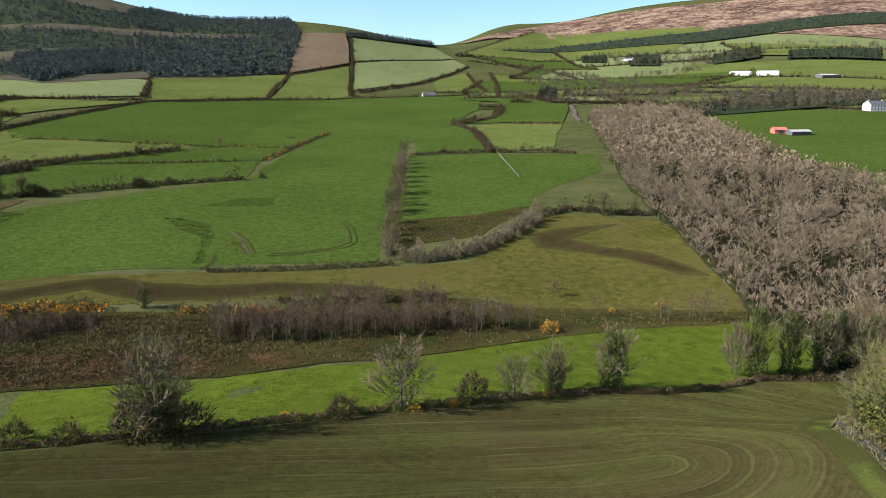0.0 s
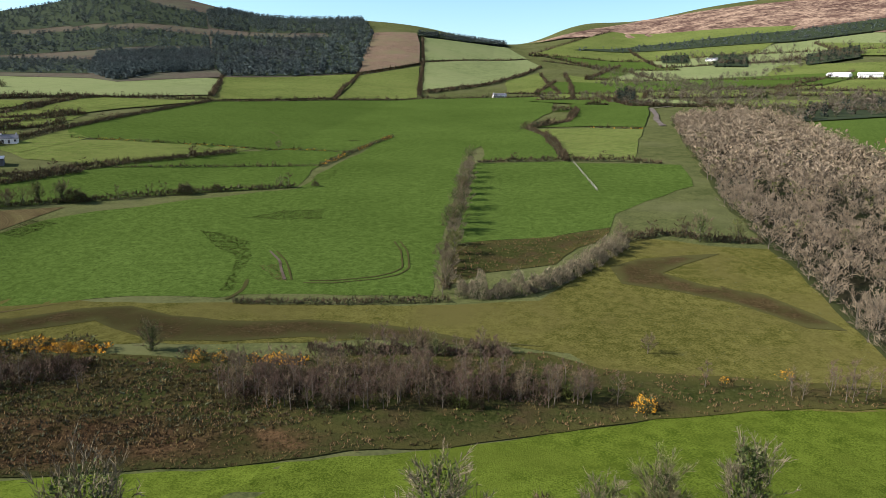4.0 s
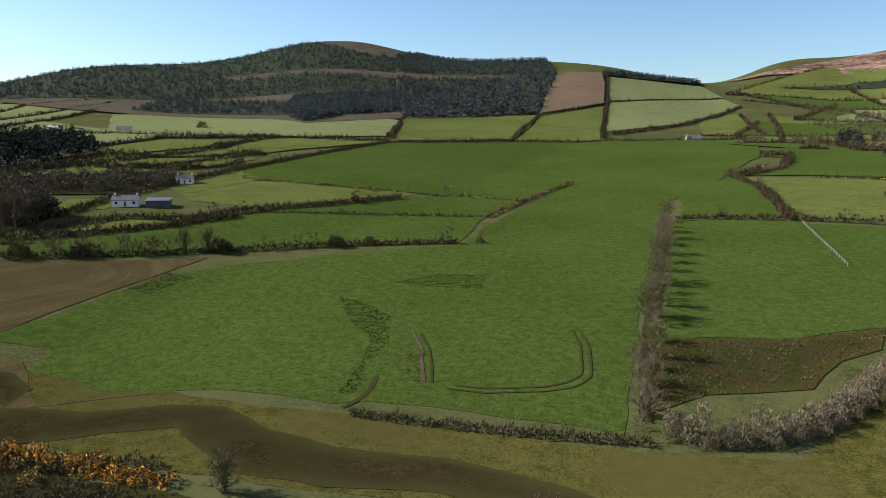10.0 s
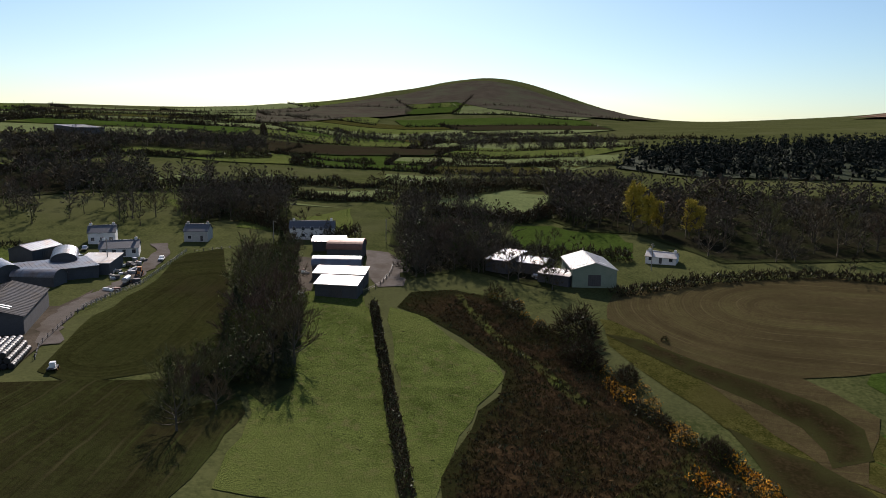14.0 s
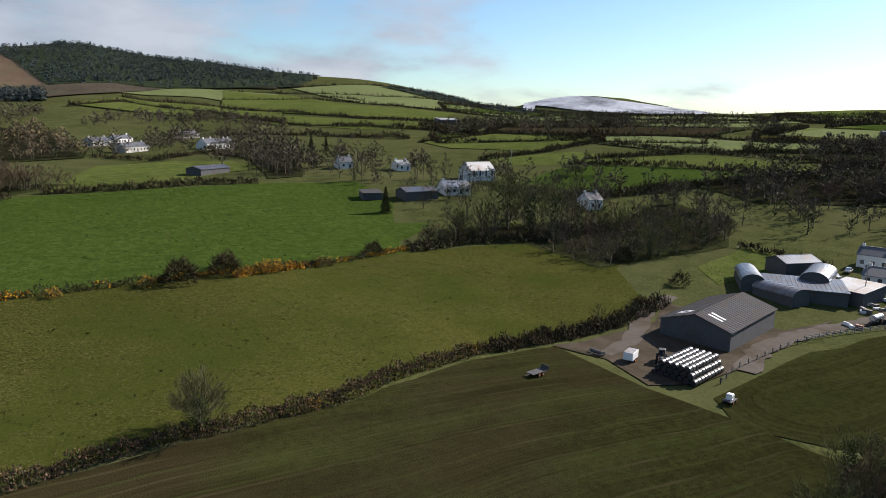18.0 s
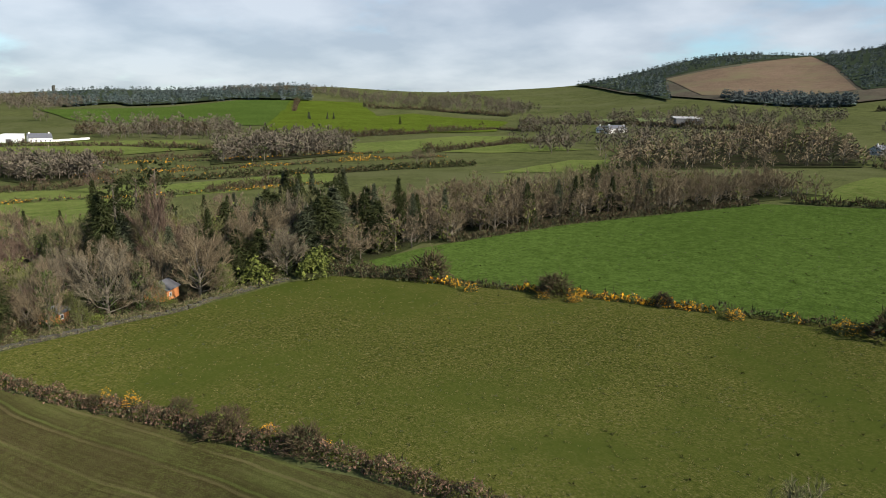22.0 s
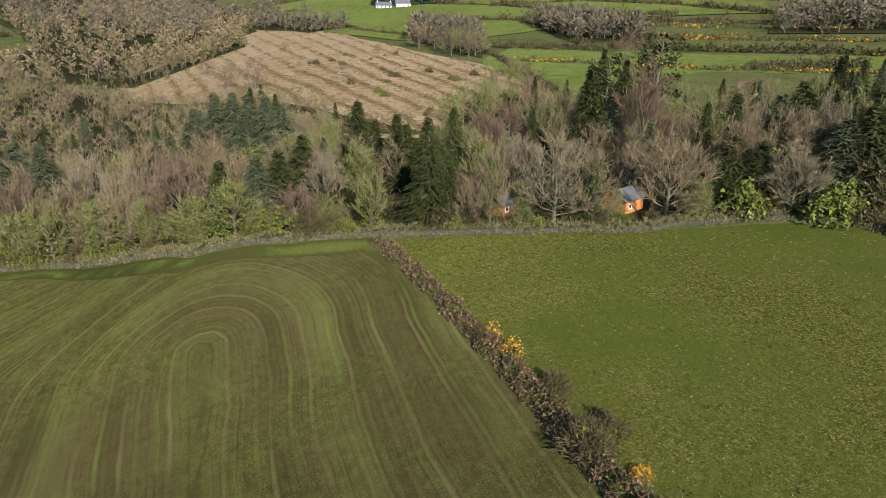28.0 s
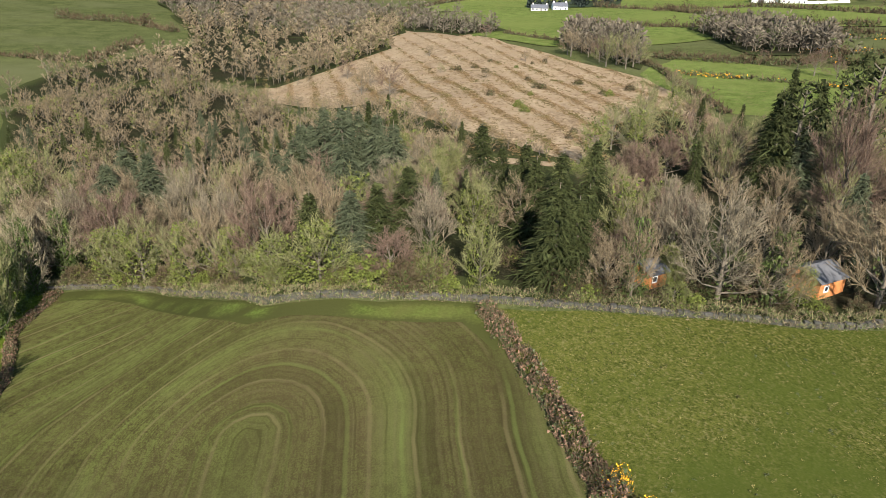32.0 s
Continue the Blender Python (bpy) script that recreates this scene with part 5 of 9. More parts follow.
def stone_wall(line, tall, wide):
    """A rubble field wall: each stretch between bends is one body of coursed stones with a rough coping."""
    rng = random.Random(5)
    ob = thing("stone_wall", Matrix(), "low grey rubble-stone field wall with moss along the wood edge", "wall", kind="structure")
    p, s = along_line(line)
    shapes = []
    u = 0.0
    while u < s[-1]:
        length = rng.uniform(0.35, 0.75)
        x, y = np.interp(u, s, p[:, 0]), np.interp(u, s, p[:, 1])
        x2, y2 = np.interp(u + 0.5, s, p[:, 0]), np.interp(u + 0.5, s, p[:, 1])
        yaw = math.atan2(y2 - y, x2 - x) if u + 0.5 < s[-1] else 0
        z0 = ground_z(x, y) - 0.2
        zz = 0.0
        while zz < tall:
            h = rng.uniform(0.22, 0.42)
            w = wide * rng.uniform(0.85, 1.1)
            m = Matrix.Translation((x, y, z0 + zz)) @ Matrix.Rotation(yaw + rng.uniform(-0.08, 0.08), 4, "Z") @ Matrix.Rotation(rng.uniform(-0.06, 0.06), 4, "Y")
            shapes.append(turned(box(-length / 2, length / 2, -w / 2, w / 2, 0, h, 0.06), m))
            zz += h
        u += length
    st = part("stones", joined(*shapes), "stone", ob)
    st["kind"] = "stuff"


def post_fence(name, line, gap, tall, rails, label, mat="old_wood", thick=0.12):
    """Posts along a line, each a part of its own, with rails or wires between each two."""
    p, s = along_line(line)
    n = max(2, int(s[-1] / gap) + 1)
    ob = thing(name, Matrix.Translation((*line[0], ground_z(*line[0]))), label, "fence")
    o = np.array((*line[0], ground_z(*line[0])))
    shape = mesh_of("post", *box(-thick / 2, thick / 2, -thick / 2, thick / 2, -0.3, tall, 0.03), mat)
    tops = []
    for k in range(n):
        u = s[-1] * k / (n - 1)
        x, y = float(np.interp(u, s, p[:, 0])), float(np.interp(u, s, p[:, 1]))
        q = new("post", shape)
        q.parent = ob
        q.location = np.array((x, y, ground_z(x, y))) - o
        tops.append(np.array((x, y, ground_z(x, y))) - o)
    for a, b in zip(tops, tops[1:]):
        d = b - a
        length = float(np.linalg.norm(d))
        m = Matrix.Translation(a) @ Vector(d).to_track_quat("X", "Z").to_matrix().to_4x4()
        for z in rails:
            h = 0.06 if len(rails) > 2 else 0.025
            part("rail", turned(box(0.02, length - 0.02, thick / 2, thick / 2 + 0.05, z - h, z + h), m), mat, ob)


WALL_LINE = [(77.6, 135.0), (78.2, 126.5), (78.2, 121.0), (77.2, 114.0), (74.2, 106.9), (68.6, 100.3), (61.5, 92.9), (51.4, 82.0), (50.0, 72.0), (48.2, 53.6), (45.8, 36.1), (44.0, 22.6), (42.2, 9.8), (42.9, 3.3), (39.9, -15.1)]
stone_wall(WALL_LINE, 0.7, 0.6)
post_fence("post_and_rail_fence", [(-199.5, 24.0), (-214.0, 24.2), (-229.0, 26.1), (-251.2, 23.7), (-275.1, 22.1)], 2.4, 1.3, (0.35, 0.7, 1.05), "weathered timber post-and-rail fence beside the farm lane")
post_fence("wire_fence", [(-199.5, 24.6), (-191.7, 25.5), (-178.2, 29.1), (-168.3, 31.7), (-160.5, 35.5)], 3.6, 1.2, (0.5, 0.95), "old posts with slack wire along a farm lane", "machine_dark", 0.16)
post_fence("paddock_fence", [(36.2, 432.0), (40.0, 350.0)], 4.0, 1.6, (0.7, 1.2), "pale timber fence across a pasture", "old_wood", 0.2)
post_fence("yard_fence", [(-228, 92), (-238, 96), (-252, 98), (-262, 98)], 3.5, 1.3, (0.5, 1.0), "gateposts and rails beside a yard", "machine_dark", 0.2)
post_fence("roadside_wall_rail", [(-275.0, 25.0), (-284.0, 40.0), (-290.0, 60.0)], 3.0, 1.2, (0.4, 0.8), "dark railing at the paddock end", "machine_dark", 0.15)

# wheelings, ditch and flood rills in the big pasture
strip("wheel_track", "mud", [(-35.6, 261), (-31.5, 250), (-29.8, 241), (-28.4, 232), (-30.5, 226), (-36, 222), (-48, 217.5), (-56, 217)], 0.55)
strip("wheel_track", "mud", [(-37.6, 261), (-33.6, 250), (-31.9, 241), (-30.4, 233), (-32.4, 228), (-37, 224), (-48, 219.6), (-55, 219)], 0.55)
strip("wheel_track", "dirt", [(-75.6, 246), (-69, 236), (-66, 228), (-62, 219)], 0.8)
strip("wheel_track", "mud", [(-73.4, 246), (-67, 236), (-63.6, 228), (-60, 219)], 0.6)
strip("ditch", "mud", [(-72.4, 202), (-70.8, 207), (-71.0, 212), (-72.5, 218)], 1.1, 0.1)
strip("farm_lane", "gravel", [(-150, 16), (-160, 12), (-170, 4), (-182, -6), (-196, -12)], 4.0)
strip("farm_lane", "gravel", [(-170, 33), (-184, 25), (-200, 21), (-216, 20), (-232, 20), (-252, 18), (-275, 14), (-285, 8)], 5.0)
strip("farm_lane", "gravel", [(127, 636), (132, 690), (142, 740), (153, 825), (175, 840), (230, 850)], 5.0, 0.7)


def bale(x, y, z, yaw):
    ob = thing("silage_bale", Matrix.Translation((x, y, z)) @ Matrix.Rotation(radians(yaw), 4, "Z"), "round silage bale wrapped in shiny black plastic, stacked by a shed", "bale", "stack of silage bales")
    tip = Matrix.Translation((-0.62, 0, 0.62)) @ Matrix.Rotation(radians(90), 4, "Y")
    part("wrap", turned(drum(0.62, 0, 1.24, 14, 0.12), tip), "bale_wrap", ob)
    return ob


def bale_stack(x, y, yaw, rows, cols, layers):
    ux, uy = math.cos(radians(yaw)), math.sin(radians(yaw))
    first = None
    for k in range(layers):
        for i in range(rows):
            for j in range(cols - k):
                a, b = i * 1.3, (j + 0.5 * k) * 1.28
                px, py = x + ux * a - uy * b, y + uy * a + ux * b
                pz = ground_z(x + ux * rows * 0.65, y + uy * rows * 0.65) + 0.05 + k * 1.08
                if first is None:
                    first = bale(px, py, pz, yaw)
                else:
                    copy_thing(first, Matrix.Translation((px, py, pz)) @ Matrix.Rotation(radians(yaw), 4, "Z"))


bale_stack(-154.8, 34.6, 197, 9, 7, 3)


def wheel(parent, x, y, r, w):
    t = part("wheel", turned(drum(r, -w / 2, w / 2, 14, 0.05), Matrix.Translation((x, y, r)) @ Matrix.Rotation(radians(90), 4, "X")), "rubber", parent)
    part("rim", turned(drum(r * 0.55, -w / 2 - 0.02, w / 2 + 0.02, 10), Matrix.Translation((x, y, r)) @ Matrix.Rotation(radians(90), 4, "X")), "machine_orange", t)


def at_ground(x, y, yaw):
    return Matrix.Translation((x, y, ground_z(x, y) + 0.1)) @ Matrix.Rotation(radians(yaw), 4, "Z")


# stock trailer, tractor, tank on a bogie, loader, harrow
ob = thing("stock_trailer", at_ground(-152.3, 20.8, 30), "white ribbed livestock trailer parked on the yard", "trailer")
part("body", box(-1.7, 1.7, -0.95, 0.95, 0.6, 2.0, 0.08), "plastic_white", ob)
part("roof", joined(*[box(-1.7 + 0.43 * k, -1.7 + 0.43 * k + 0.36, -0.98, 0.98, 2.0, 2.08, 0.03) for k in range(8)]), "steel_bright", ob)
part("drawbar", box(1.7, 2.7, -0.08, 0.08, 0.5, 0.62), "machine_dark", ob)
for sx in (-0.4, 0.4):
    for sy in (-1.02, 1.02):
        wheel(ob, sx, sy, 0.34, 0.2)


def tractor(x, y, yaw, colour, label):
    ob = thing("tractor", at_ground(x, y, yaw), label, "tractor", "farm machines")
    part("bonnet", box(0.3, 1.9, -0.38, 0.38, 0.8, 1.5, 0.12), colour, ob)
    cab = part("cab", joined(box(-1.0, 0.3, -0.6, -0.5, 1.0, 2.5), box(-1.0, 0.3, 0.5, 0.6, 1.0, 2.5), box(-1.05, 0.35, -0.65, 0.65, 2.5, 2.65, 0.06)), colour, ob)
    part("pane", joined(box(-0.98, 0.28, -0.5, 0.5, 1.4, 2.48)), "glass_dark", cab)
    part("chassis", box(-1.1, 1.8, -0.3, 0.3, 0.5, 0.85), "machine_dark", ob)
    for sy in (-0.85, 0.85):
        wheel(ob, -0.75, sy, 0.8, 0.42)
        wheel(ob, 1.35, sy, 0.5, 0.3)
    part("exhaust", turned(drum(0.05, 1.5, 2.4, 8), Matrix.Translation((0.9, 0.3, 0))), "machine_dark", ob)


tractor(-157.6, 23.6, 40, "machine_dark", "dark tractor parked between the bales and the shed")
tractor(-240.5, 20.5, 15, "machine_orange", "orange farm tractor among yard clutter")
ob = thing("tank_on_bogie", at_ground(-155.4, 42.0, 20), "white caged water tank on a small flat bogie", "tank")
part("deck", box(-1.3, 1.3, -0.8, 0.8, 0.45, 0.6), "machine_dark", ob)
tk = part("tank", box(-0.6, 0.5, -0.5, 0.5, 0.62, 1.62, 0.08), "plastic_white", ob)
for k in range(4):
    part("cage_bar", joined(box(-0.63, 0.53, -0.54, -0.5, 0.75 + 0.24 * k, 0.79 + 0.24 * k), box(-0.63, 0.53, 0.5, 0.54, 0.75 + 0.24 * k, 0.79 + 0.24 * k)), "steel", tk)
for sx in (-0.7, 0.7):
    for sy in (-0.85, 0.85):
        wheel(ob, sx, sy, 0.3, 0.18)
ob = thing("flat_trailer", at_ground(-128.2, 23.9, 15), "dark flat farm trailer standing on tilled ground", "trailer")
for k in range(6):
    part("plank", box(-2.0, 2.0, -0.9 + 0.3 * k, -0.9 + 0.3 * k + 0.27, 0.7, 0.8), "machine_dark", ob)
part("headboard", box(-2.05, -1.95, -0.9, 0.9, 0.8, 1.5), "machine_dark", ob)
part("drawbar", box(2.0, 3.2, -0.07, 0.07, 0.6, 0.72), "machine_dark", ob)
for sx in (-0.5, 0.5):
    for sy in (-0.85, 0.85):
        wheel(ob, sx, sy, 0.38, 0.24)
ob = thing("roller", at_ground(-148.3, 15.6, 10), "dark field roller parked on the yard edge", "machine")
part("drum", turned(drum(0.45, -1.6, 1.6, 14), Matrix.Translation((0, 0, 0.45)) @ Matrix.Rotation(radians(90), 4, "X")), "machine_dark", ob)
part("yoke", joined(box(-0.1, 1.2, -1.7, -1.6, 0.4, 0.5), box(-0.1, 1.2, 1.6, 1.7, 0.4, 0.5), box(1.1, 1.25, -1.7, 1.7, 0.4, 0.5), box(1.2, 2.6, -0.06, 0.06, 0.4, 0.5)), "machine_dark", ob)
ob = thing("slurry_tanker", at_ground(-229.5, 21.6, 8), "grey slurry tanker in the farmyard", "tanker", "farm machines")
part("barrel", turned(drum(0.85, -2.2, 2.2, 16, 0.2), Matrix.Translation((0, 0, 1.4)) @ Matrix.Rotation(radians(90), 4, "Y")), "steel", ob)
part("chassis", box(-2, 3.2, -0.3, 0.3, 0.5, 0.7), "machine_dark", ob)
for sy in (-0.9, 0.9):
    wheel(ob, -0.4, sy, 0.6, 0.4)


def car(x, y, yaw, mat, label):
    ob = thing("car", at_ground(x, y, yaw), label, "car", "parked cars")
    part("body", joined(box(-2.1, 2.1, -0.85, 0.85, 0.35, 0.85, 0.12)), mat, ob)
    top = part("cabin", prism([(-1.5, 0.85), (1.1, 0.85), (0.5, 1.42), (-1.1, 1.42)], -0.72, 0.72), mat, ob)
    part("pane", prism([(-1.3, 0.9), (0.85, 0.9), (0.42, 1.34), (-1.05, 1.34)], -0.74, 0.74), "glass_dark", top)
    for sx in (-1.3, 1.3):
        for sy in (-0.78, 0.78):
            wheel(ob, sx, sy, 0.32, 0.2)


car(-268, -11.0, 20, "car_silver", "silver car parked before a house")
car(-258.5, -9.0, 80, "car_silver", "silver car parked in the farmyard")
car(-262.0, 18.5, 15, "plastic_white", "white van parked by the lane")
car(-252.0, 12.5, 70, "machine_dark", "dark car in the farmyard clutter")


def clutter(x, y, seed):
    rng = random.Random(seed)
    ob = thing("scrap_heap", at_ground(x, y, rng.uniform(0, 360)), "heap of pallets, drums and scrap in the farmyard", "scrap", "farmyard scrap")
    for k in range(6):
        a, b, c = (rng.uniform(0.3, 1.1) for _ in range(3))
        m = Matrix.Translation((rng.uniform(-1.6, 1.6), rng.uniform(-1.6, 1.6), 0)) @ Matrix.Rotation(rng.uniform(0, 3), 4, "Z")
        part(rng.choice(("crate", "sheet", "block")), turned(box(-a, a, -b * 0.6, b * 0.6, -0.1, c, 0.05), m), rng.choice(("old_wood", "steel", "machine_dark", "plastic_white", "rust", "steel_bright")), ob)


for k, (x, y) in enumerate(((-236, 14.5), (-243, 15.5), (-247, 16.5), (-250, 9), (-256, 13), (-260, 12), (-244, 11), (-262, 2), (-221, 21.5), (-233, 23), (-223, 74), (-250, 70), (-268, 140), (-252, 147))):
    clutter(x, y, k)


def pole(x, y, tall):
    ob = thing("utility_pole", at_ground(x, y, 20), "tall wooden utility pole with a crossarm", "pole", "utility poles")
    part("shaft", drum(0.14, -0.5, tall, 8), "old_wood", ob)
    part("crossarm", box(-0.9, 0.9, -0.06, 0.06, tall - 0.7, tall - 0.55), "old_wood", ob)
    for sx in (-0.75, 0, 0.75):
        part("insulator", turned(drum(0.06, tall - 0.55, tall - 0.35, 6), Matrix.Translation((sx, 0, 0))), "wall_grey", ob)


for x, y, h in ((-258, -191, 12), (-246, 8, 10), (-290, 50, 9), (-262, -60, 9), (-300, 92, 9), (-262, 186, 9)):
    pole(x, y, h)
ob = thing("lattice_mast", at_ground(710, -133, 0), "slim pale lattice mast in distant fields", "mast")
part("shaft", joined(*[box(x - 0.15, x + 0.15, y - 0.15, y + 0.15, -1, 20) for x in (-0.8, 0.8) for y in (-0.8, 0.8)]), "steel", ob)
part("brace", joined(*[box(-0.9, 0.9, -0.9, 0.9, 2 * k, 2 * k + 0.12) for k in range(1, 10)]), "steel", ob)
ob = thing("boundary_wall", Matrix(), "long white boundary wall beside a distant bungalow", "wall", kind="structure")
part("render", joined(*[turned(box(0, 8.2, -0.2, 0.2, -1, 1.6, 0.05), Matrix.Translation((492, -195 - 8 * k, ground_z(492, -195 - 8 * k))) @ Matrix.Rotation(radians(-90), 4, "Z")) for k in range(4)]), "wall_white", ob)


# ---- plants: each kind is modelled once or a few times, then set out ----
def tubes(segments, sides):
    """Tapered limbs: rows of start, end, start radius, end radius."""
    v, f = [], []
    for p, q, r0, r1 in segments:
        old = np.array(v)
        p, q = np.array(p, float), np.array(q, float)
        d = q - p
        d /= np.linalg.norm(d) + 1e-9
        s = np.cross(d, (0.3, 0.9, 0.1))
        s /= np.linalg.norm(s) + 1e-9
        t = np.cross(d, s)
        k = len(v)
        for c, r in ((p, r0), (q, r1)):
            for i in range(sides):
                a = 2 * math.pi * i / sides
                v.append(c + r * (math.cos(a) * s + math.sin(a) * t))
        for i in range(sides):
            j = (i + 1) % sides
            f += [(k + i, k + j, k + sides + j), (k + i, k + sides + j, k + sides + i)]
        if k:
            f.append((int(((old - v[k]) ** 2).sum(1).argmin()), k, k + 1))
    return np.array(v), np.array(f)


def blades(base, tip, width, rng):
    """Thin three-cornered twigs or leaf sprays from base to tip."""
    n = len(base)
    d = tip - base
    side = np.cross(d, rng.normal(size=(n, 3)))
    side /= np.linalg.norm(side, axis=1)[:, None] + 1e-9
    w = np.asarray(width).reshape(-1, 1)
    v = np.empty((n, 3, 3))
    v[:, 0], v[:, 1], v[:, 2] = base - side * w, base + side * w, tip
    return v.reshape(-1, 3), np.arange(3 * n).reshape(-1, 3)


def sprays(points, size, rng, flat=0.0):
    """Small leaves or clumps, each a triangle of its own, about the points."""
    n = len(points)
    v = rng.normal(size=(n, 3, 3))
    v[:, :, 2] *= 1 - flat
    v /= np.linalg.norm(v, axis=2)[:, :, None] + 1e-9
    v = points[:, None, :] + v * (size * rng.uniform(0.5, 1.1, (n, 1, 1)))
    return v.reshape(-1, 3), np.arange(3 * n).reshape(-1, 3)


def merge(shapes):
    v, f, k = [], [], 0
    for a, b in shapes:
        v.append(a)
        f.append(b + k)
        k += len(a)
    return np.concatenate(v), np.concatenate(f)


def bare_shape(seed, tall=10.0, spread=0.36, limbs=8, forks=4, twigs=6, fine=5, up=0.75, width=0.03, trunk=0.045, start=0.22, sides=6):
    """A leafless broadleaved tree: trunk and limbs, and a crown of branches and fine twigs."""
    rng = np.random.default_rng(seed)
    wood_, b2 = [], []
    lean = rng.normal(0, 0.03, 2)
    pts = [np.array((lean[0] * z * tall + rng.normal(0, 0.06), lean[1] * z * tall + rng.normal(0, 0.06), z * tall)) for z in (-0.04, 0.2, 0.45, 0.7, 0.86)]
    pts[0][:2] = 0
    rad = [trunk * tall * q for q in (0.62, 0.45, 0.33, 0.2, 0.1)]
    for i in range(4):
        wood_.append((pts[i], pts[i + 1], rad[i], rad[i + 1]))
    base, tip, wid = [], [], []
    for k in range(limbs):
        z = start + (0.86 - start) * (k + rng.uniform(0, 0.8)) / limbs
        p = np.array((lean[0] * z * tall, lean[1] * z * tall, z * tall))
        a = k * 2.4 + rng.uniform(-0.5, 0.5)
        reach = spread * tall * (1.05 - 0.75 * max(0, z - 0.4) / 0.46 * 0.6) * rng.uniform(0.7, 1.1) * (0.75 + 0.25 * min(1, z / 0.4))
        rise = up * reach * rng.uniform(0.7, 1.3)
        q = p + np.array((math.cos(a) * reach * 0.55, math.sin(a) * reach * 0.55, rise * 0.75))
        e = p + np.array((math.cos(a) * reach, math.sin(a) * reach, rise * 1.15))
        wood_ += [(p, q, trunk * tall * 0.24, trunk * tall * 0.14), (q, e, trunk * tall * 0.14, trunk * tall * 0.05)]
        for _ in range(forks):
            u = rng.uniform(0.25, 1.0)
            s = (p + (q - p) * u / 0.55) if u < 0.55 else (q + (e - q) * (u - 0.55) / 0.45)
            d = rng.normal(0, 1, 3) + np.array((math.cos(a) * 0.7, math.sin(a) * 0.7, 0.85))
            d /= np.linalg.norm(d)
            t = s + d * reach * rng.uniform(0.35, 0.6)
            b2.append((s, t, trunk * tall * 0.07, trunk * tall * 0.025))
            for _ in range(twigs):
                s2 = s + (t - s) * rng.uniform(0.2, 1.0)
                d2 = d * 0.8 + rng.normal(0, 0.42, 3) + np.array((0, 0, 0.55))
                d2 /= np.linalg.norm(d2)
                t2 = s2 + d2 * tall * rng.uniform(0.09, 0.16)
                base.append(s2), tip.append(t2), wid.append(width * 1.25)
                for _ in range(fine):
                    s3 = s2 + (t2 - s2) * rng.uniform(0.2, 1.0)
                    d3 = d2 * 0.9 + rng.normal(0, 0.42, 3)
                    base.append(s3), tip.append(s3 + d3 / np.linalg.norm(d3) * tall * rng.uniform(0.055, 0.11)), wid.append(width)
    crown = merge([tubes(b2, 3), blades(np.array(base), np.array(tip), wid, rng)])
    return tubes(wood_, sides), crown


def fan_shape(seed, tall=10.0, spread=0.42, limbs=16, forks=7, twigs=8, fine=7, width=0.019, start=0.05, trunk=0.032, sides=5):
    """A leafless tree grown as a dome: limbs fan out from a short trunk, and fine twigs fill the rounded outline."""
    rng = np.random.default_rng(seed)
    limbs_, forks_, base, tip, wid = [((0, 0, -0.3), (0, 0, tall * 0.42), trunk * tall * 0.7, trunk * tall * 0.35)], [], [], [], []
    for k in range(limbs):
        a, u = k * 2.4 + rng.uniform(-0.4, 0.4), (k + 0.5) / limbs
        rise = math.asin(min(0.98, 0.08 + 0.92 * u ** 0.8))
        r = rng.uniform(0.82, 1.0)
        out = np.array((math.cos(a), math.sin(a), 0.0))
        end = out * spread * tall * 0.86 * math.cos(rise) * r + np.array((0, 0, tall * (0.16 + 0.68 * math.sin(rise) * r)))
        foot = np.array((0, 0, tall * (start + 0.34 * u)))
        bend = foot + (end - foot) * 0.5 + out * 0.03 * tall - np.array((0, 0, 0.02 * tall))
        limbs_ += [(foot, bend, trunk * tall * 0.26, trunk * tall * 0.15), (bend, end, trunk * tall * 0.15, trunk * tall * 0.05)]
        way = (end - foot) / np.linalg.norm(end - foot)
        for _ in range(forks):
            v = rng.uniform(0.3, 1.0)
            p = foot + (bend - foot) * v * 2 if v < 0.5 else bend + (end - bend) * (v * 2 - 1)
            d = way + rng.normal(0, 0.42, 3) + np.array((0, 0, 0.22))
            d /= np.linalg.norm(d)
            q = p + d * tall * rng.uniform(0.12, 0.22)
            forks_.append((p, q, trunk * tall * 0.07, trunk * tall * 0.025))
            for _ in range(twigs):
                p2 = p + (q - p) * rng.uniform(0.2, 1.0)
                d2 = d + rng.normal(0, 0.38, 3) + np.array((0, 0, 0.25))
                q2 = p2 + d2 / np.linalg.norm(d2) * tall * rng.uniform(0.07, 0.13)
                base.append(p2), tip.append(q2), wid.append(width * 1.3)
                for _ in range(fine):
                    p3 = p2 + (q2 - p2) * rng.uniform(0.2, 1.0)
                    d3 = d2 + rng.normal(0, 0.45, 3)
                    base.append(p3), tip.append(p3 + d3 / np.linalg.norm(d3) * tall * rng.uniform(0.04, 0.085)), wid.append(width)
    return tubes(limbs_, sides), merge([tubes(forks_, 3), blades(np.array(base), np.array(tip), wid, rng)])


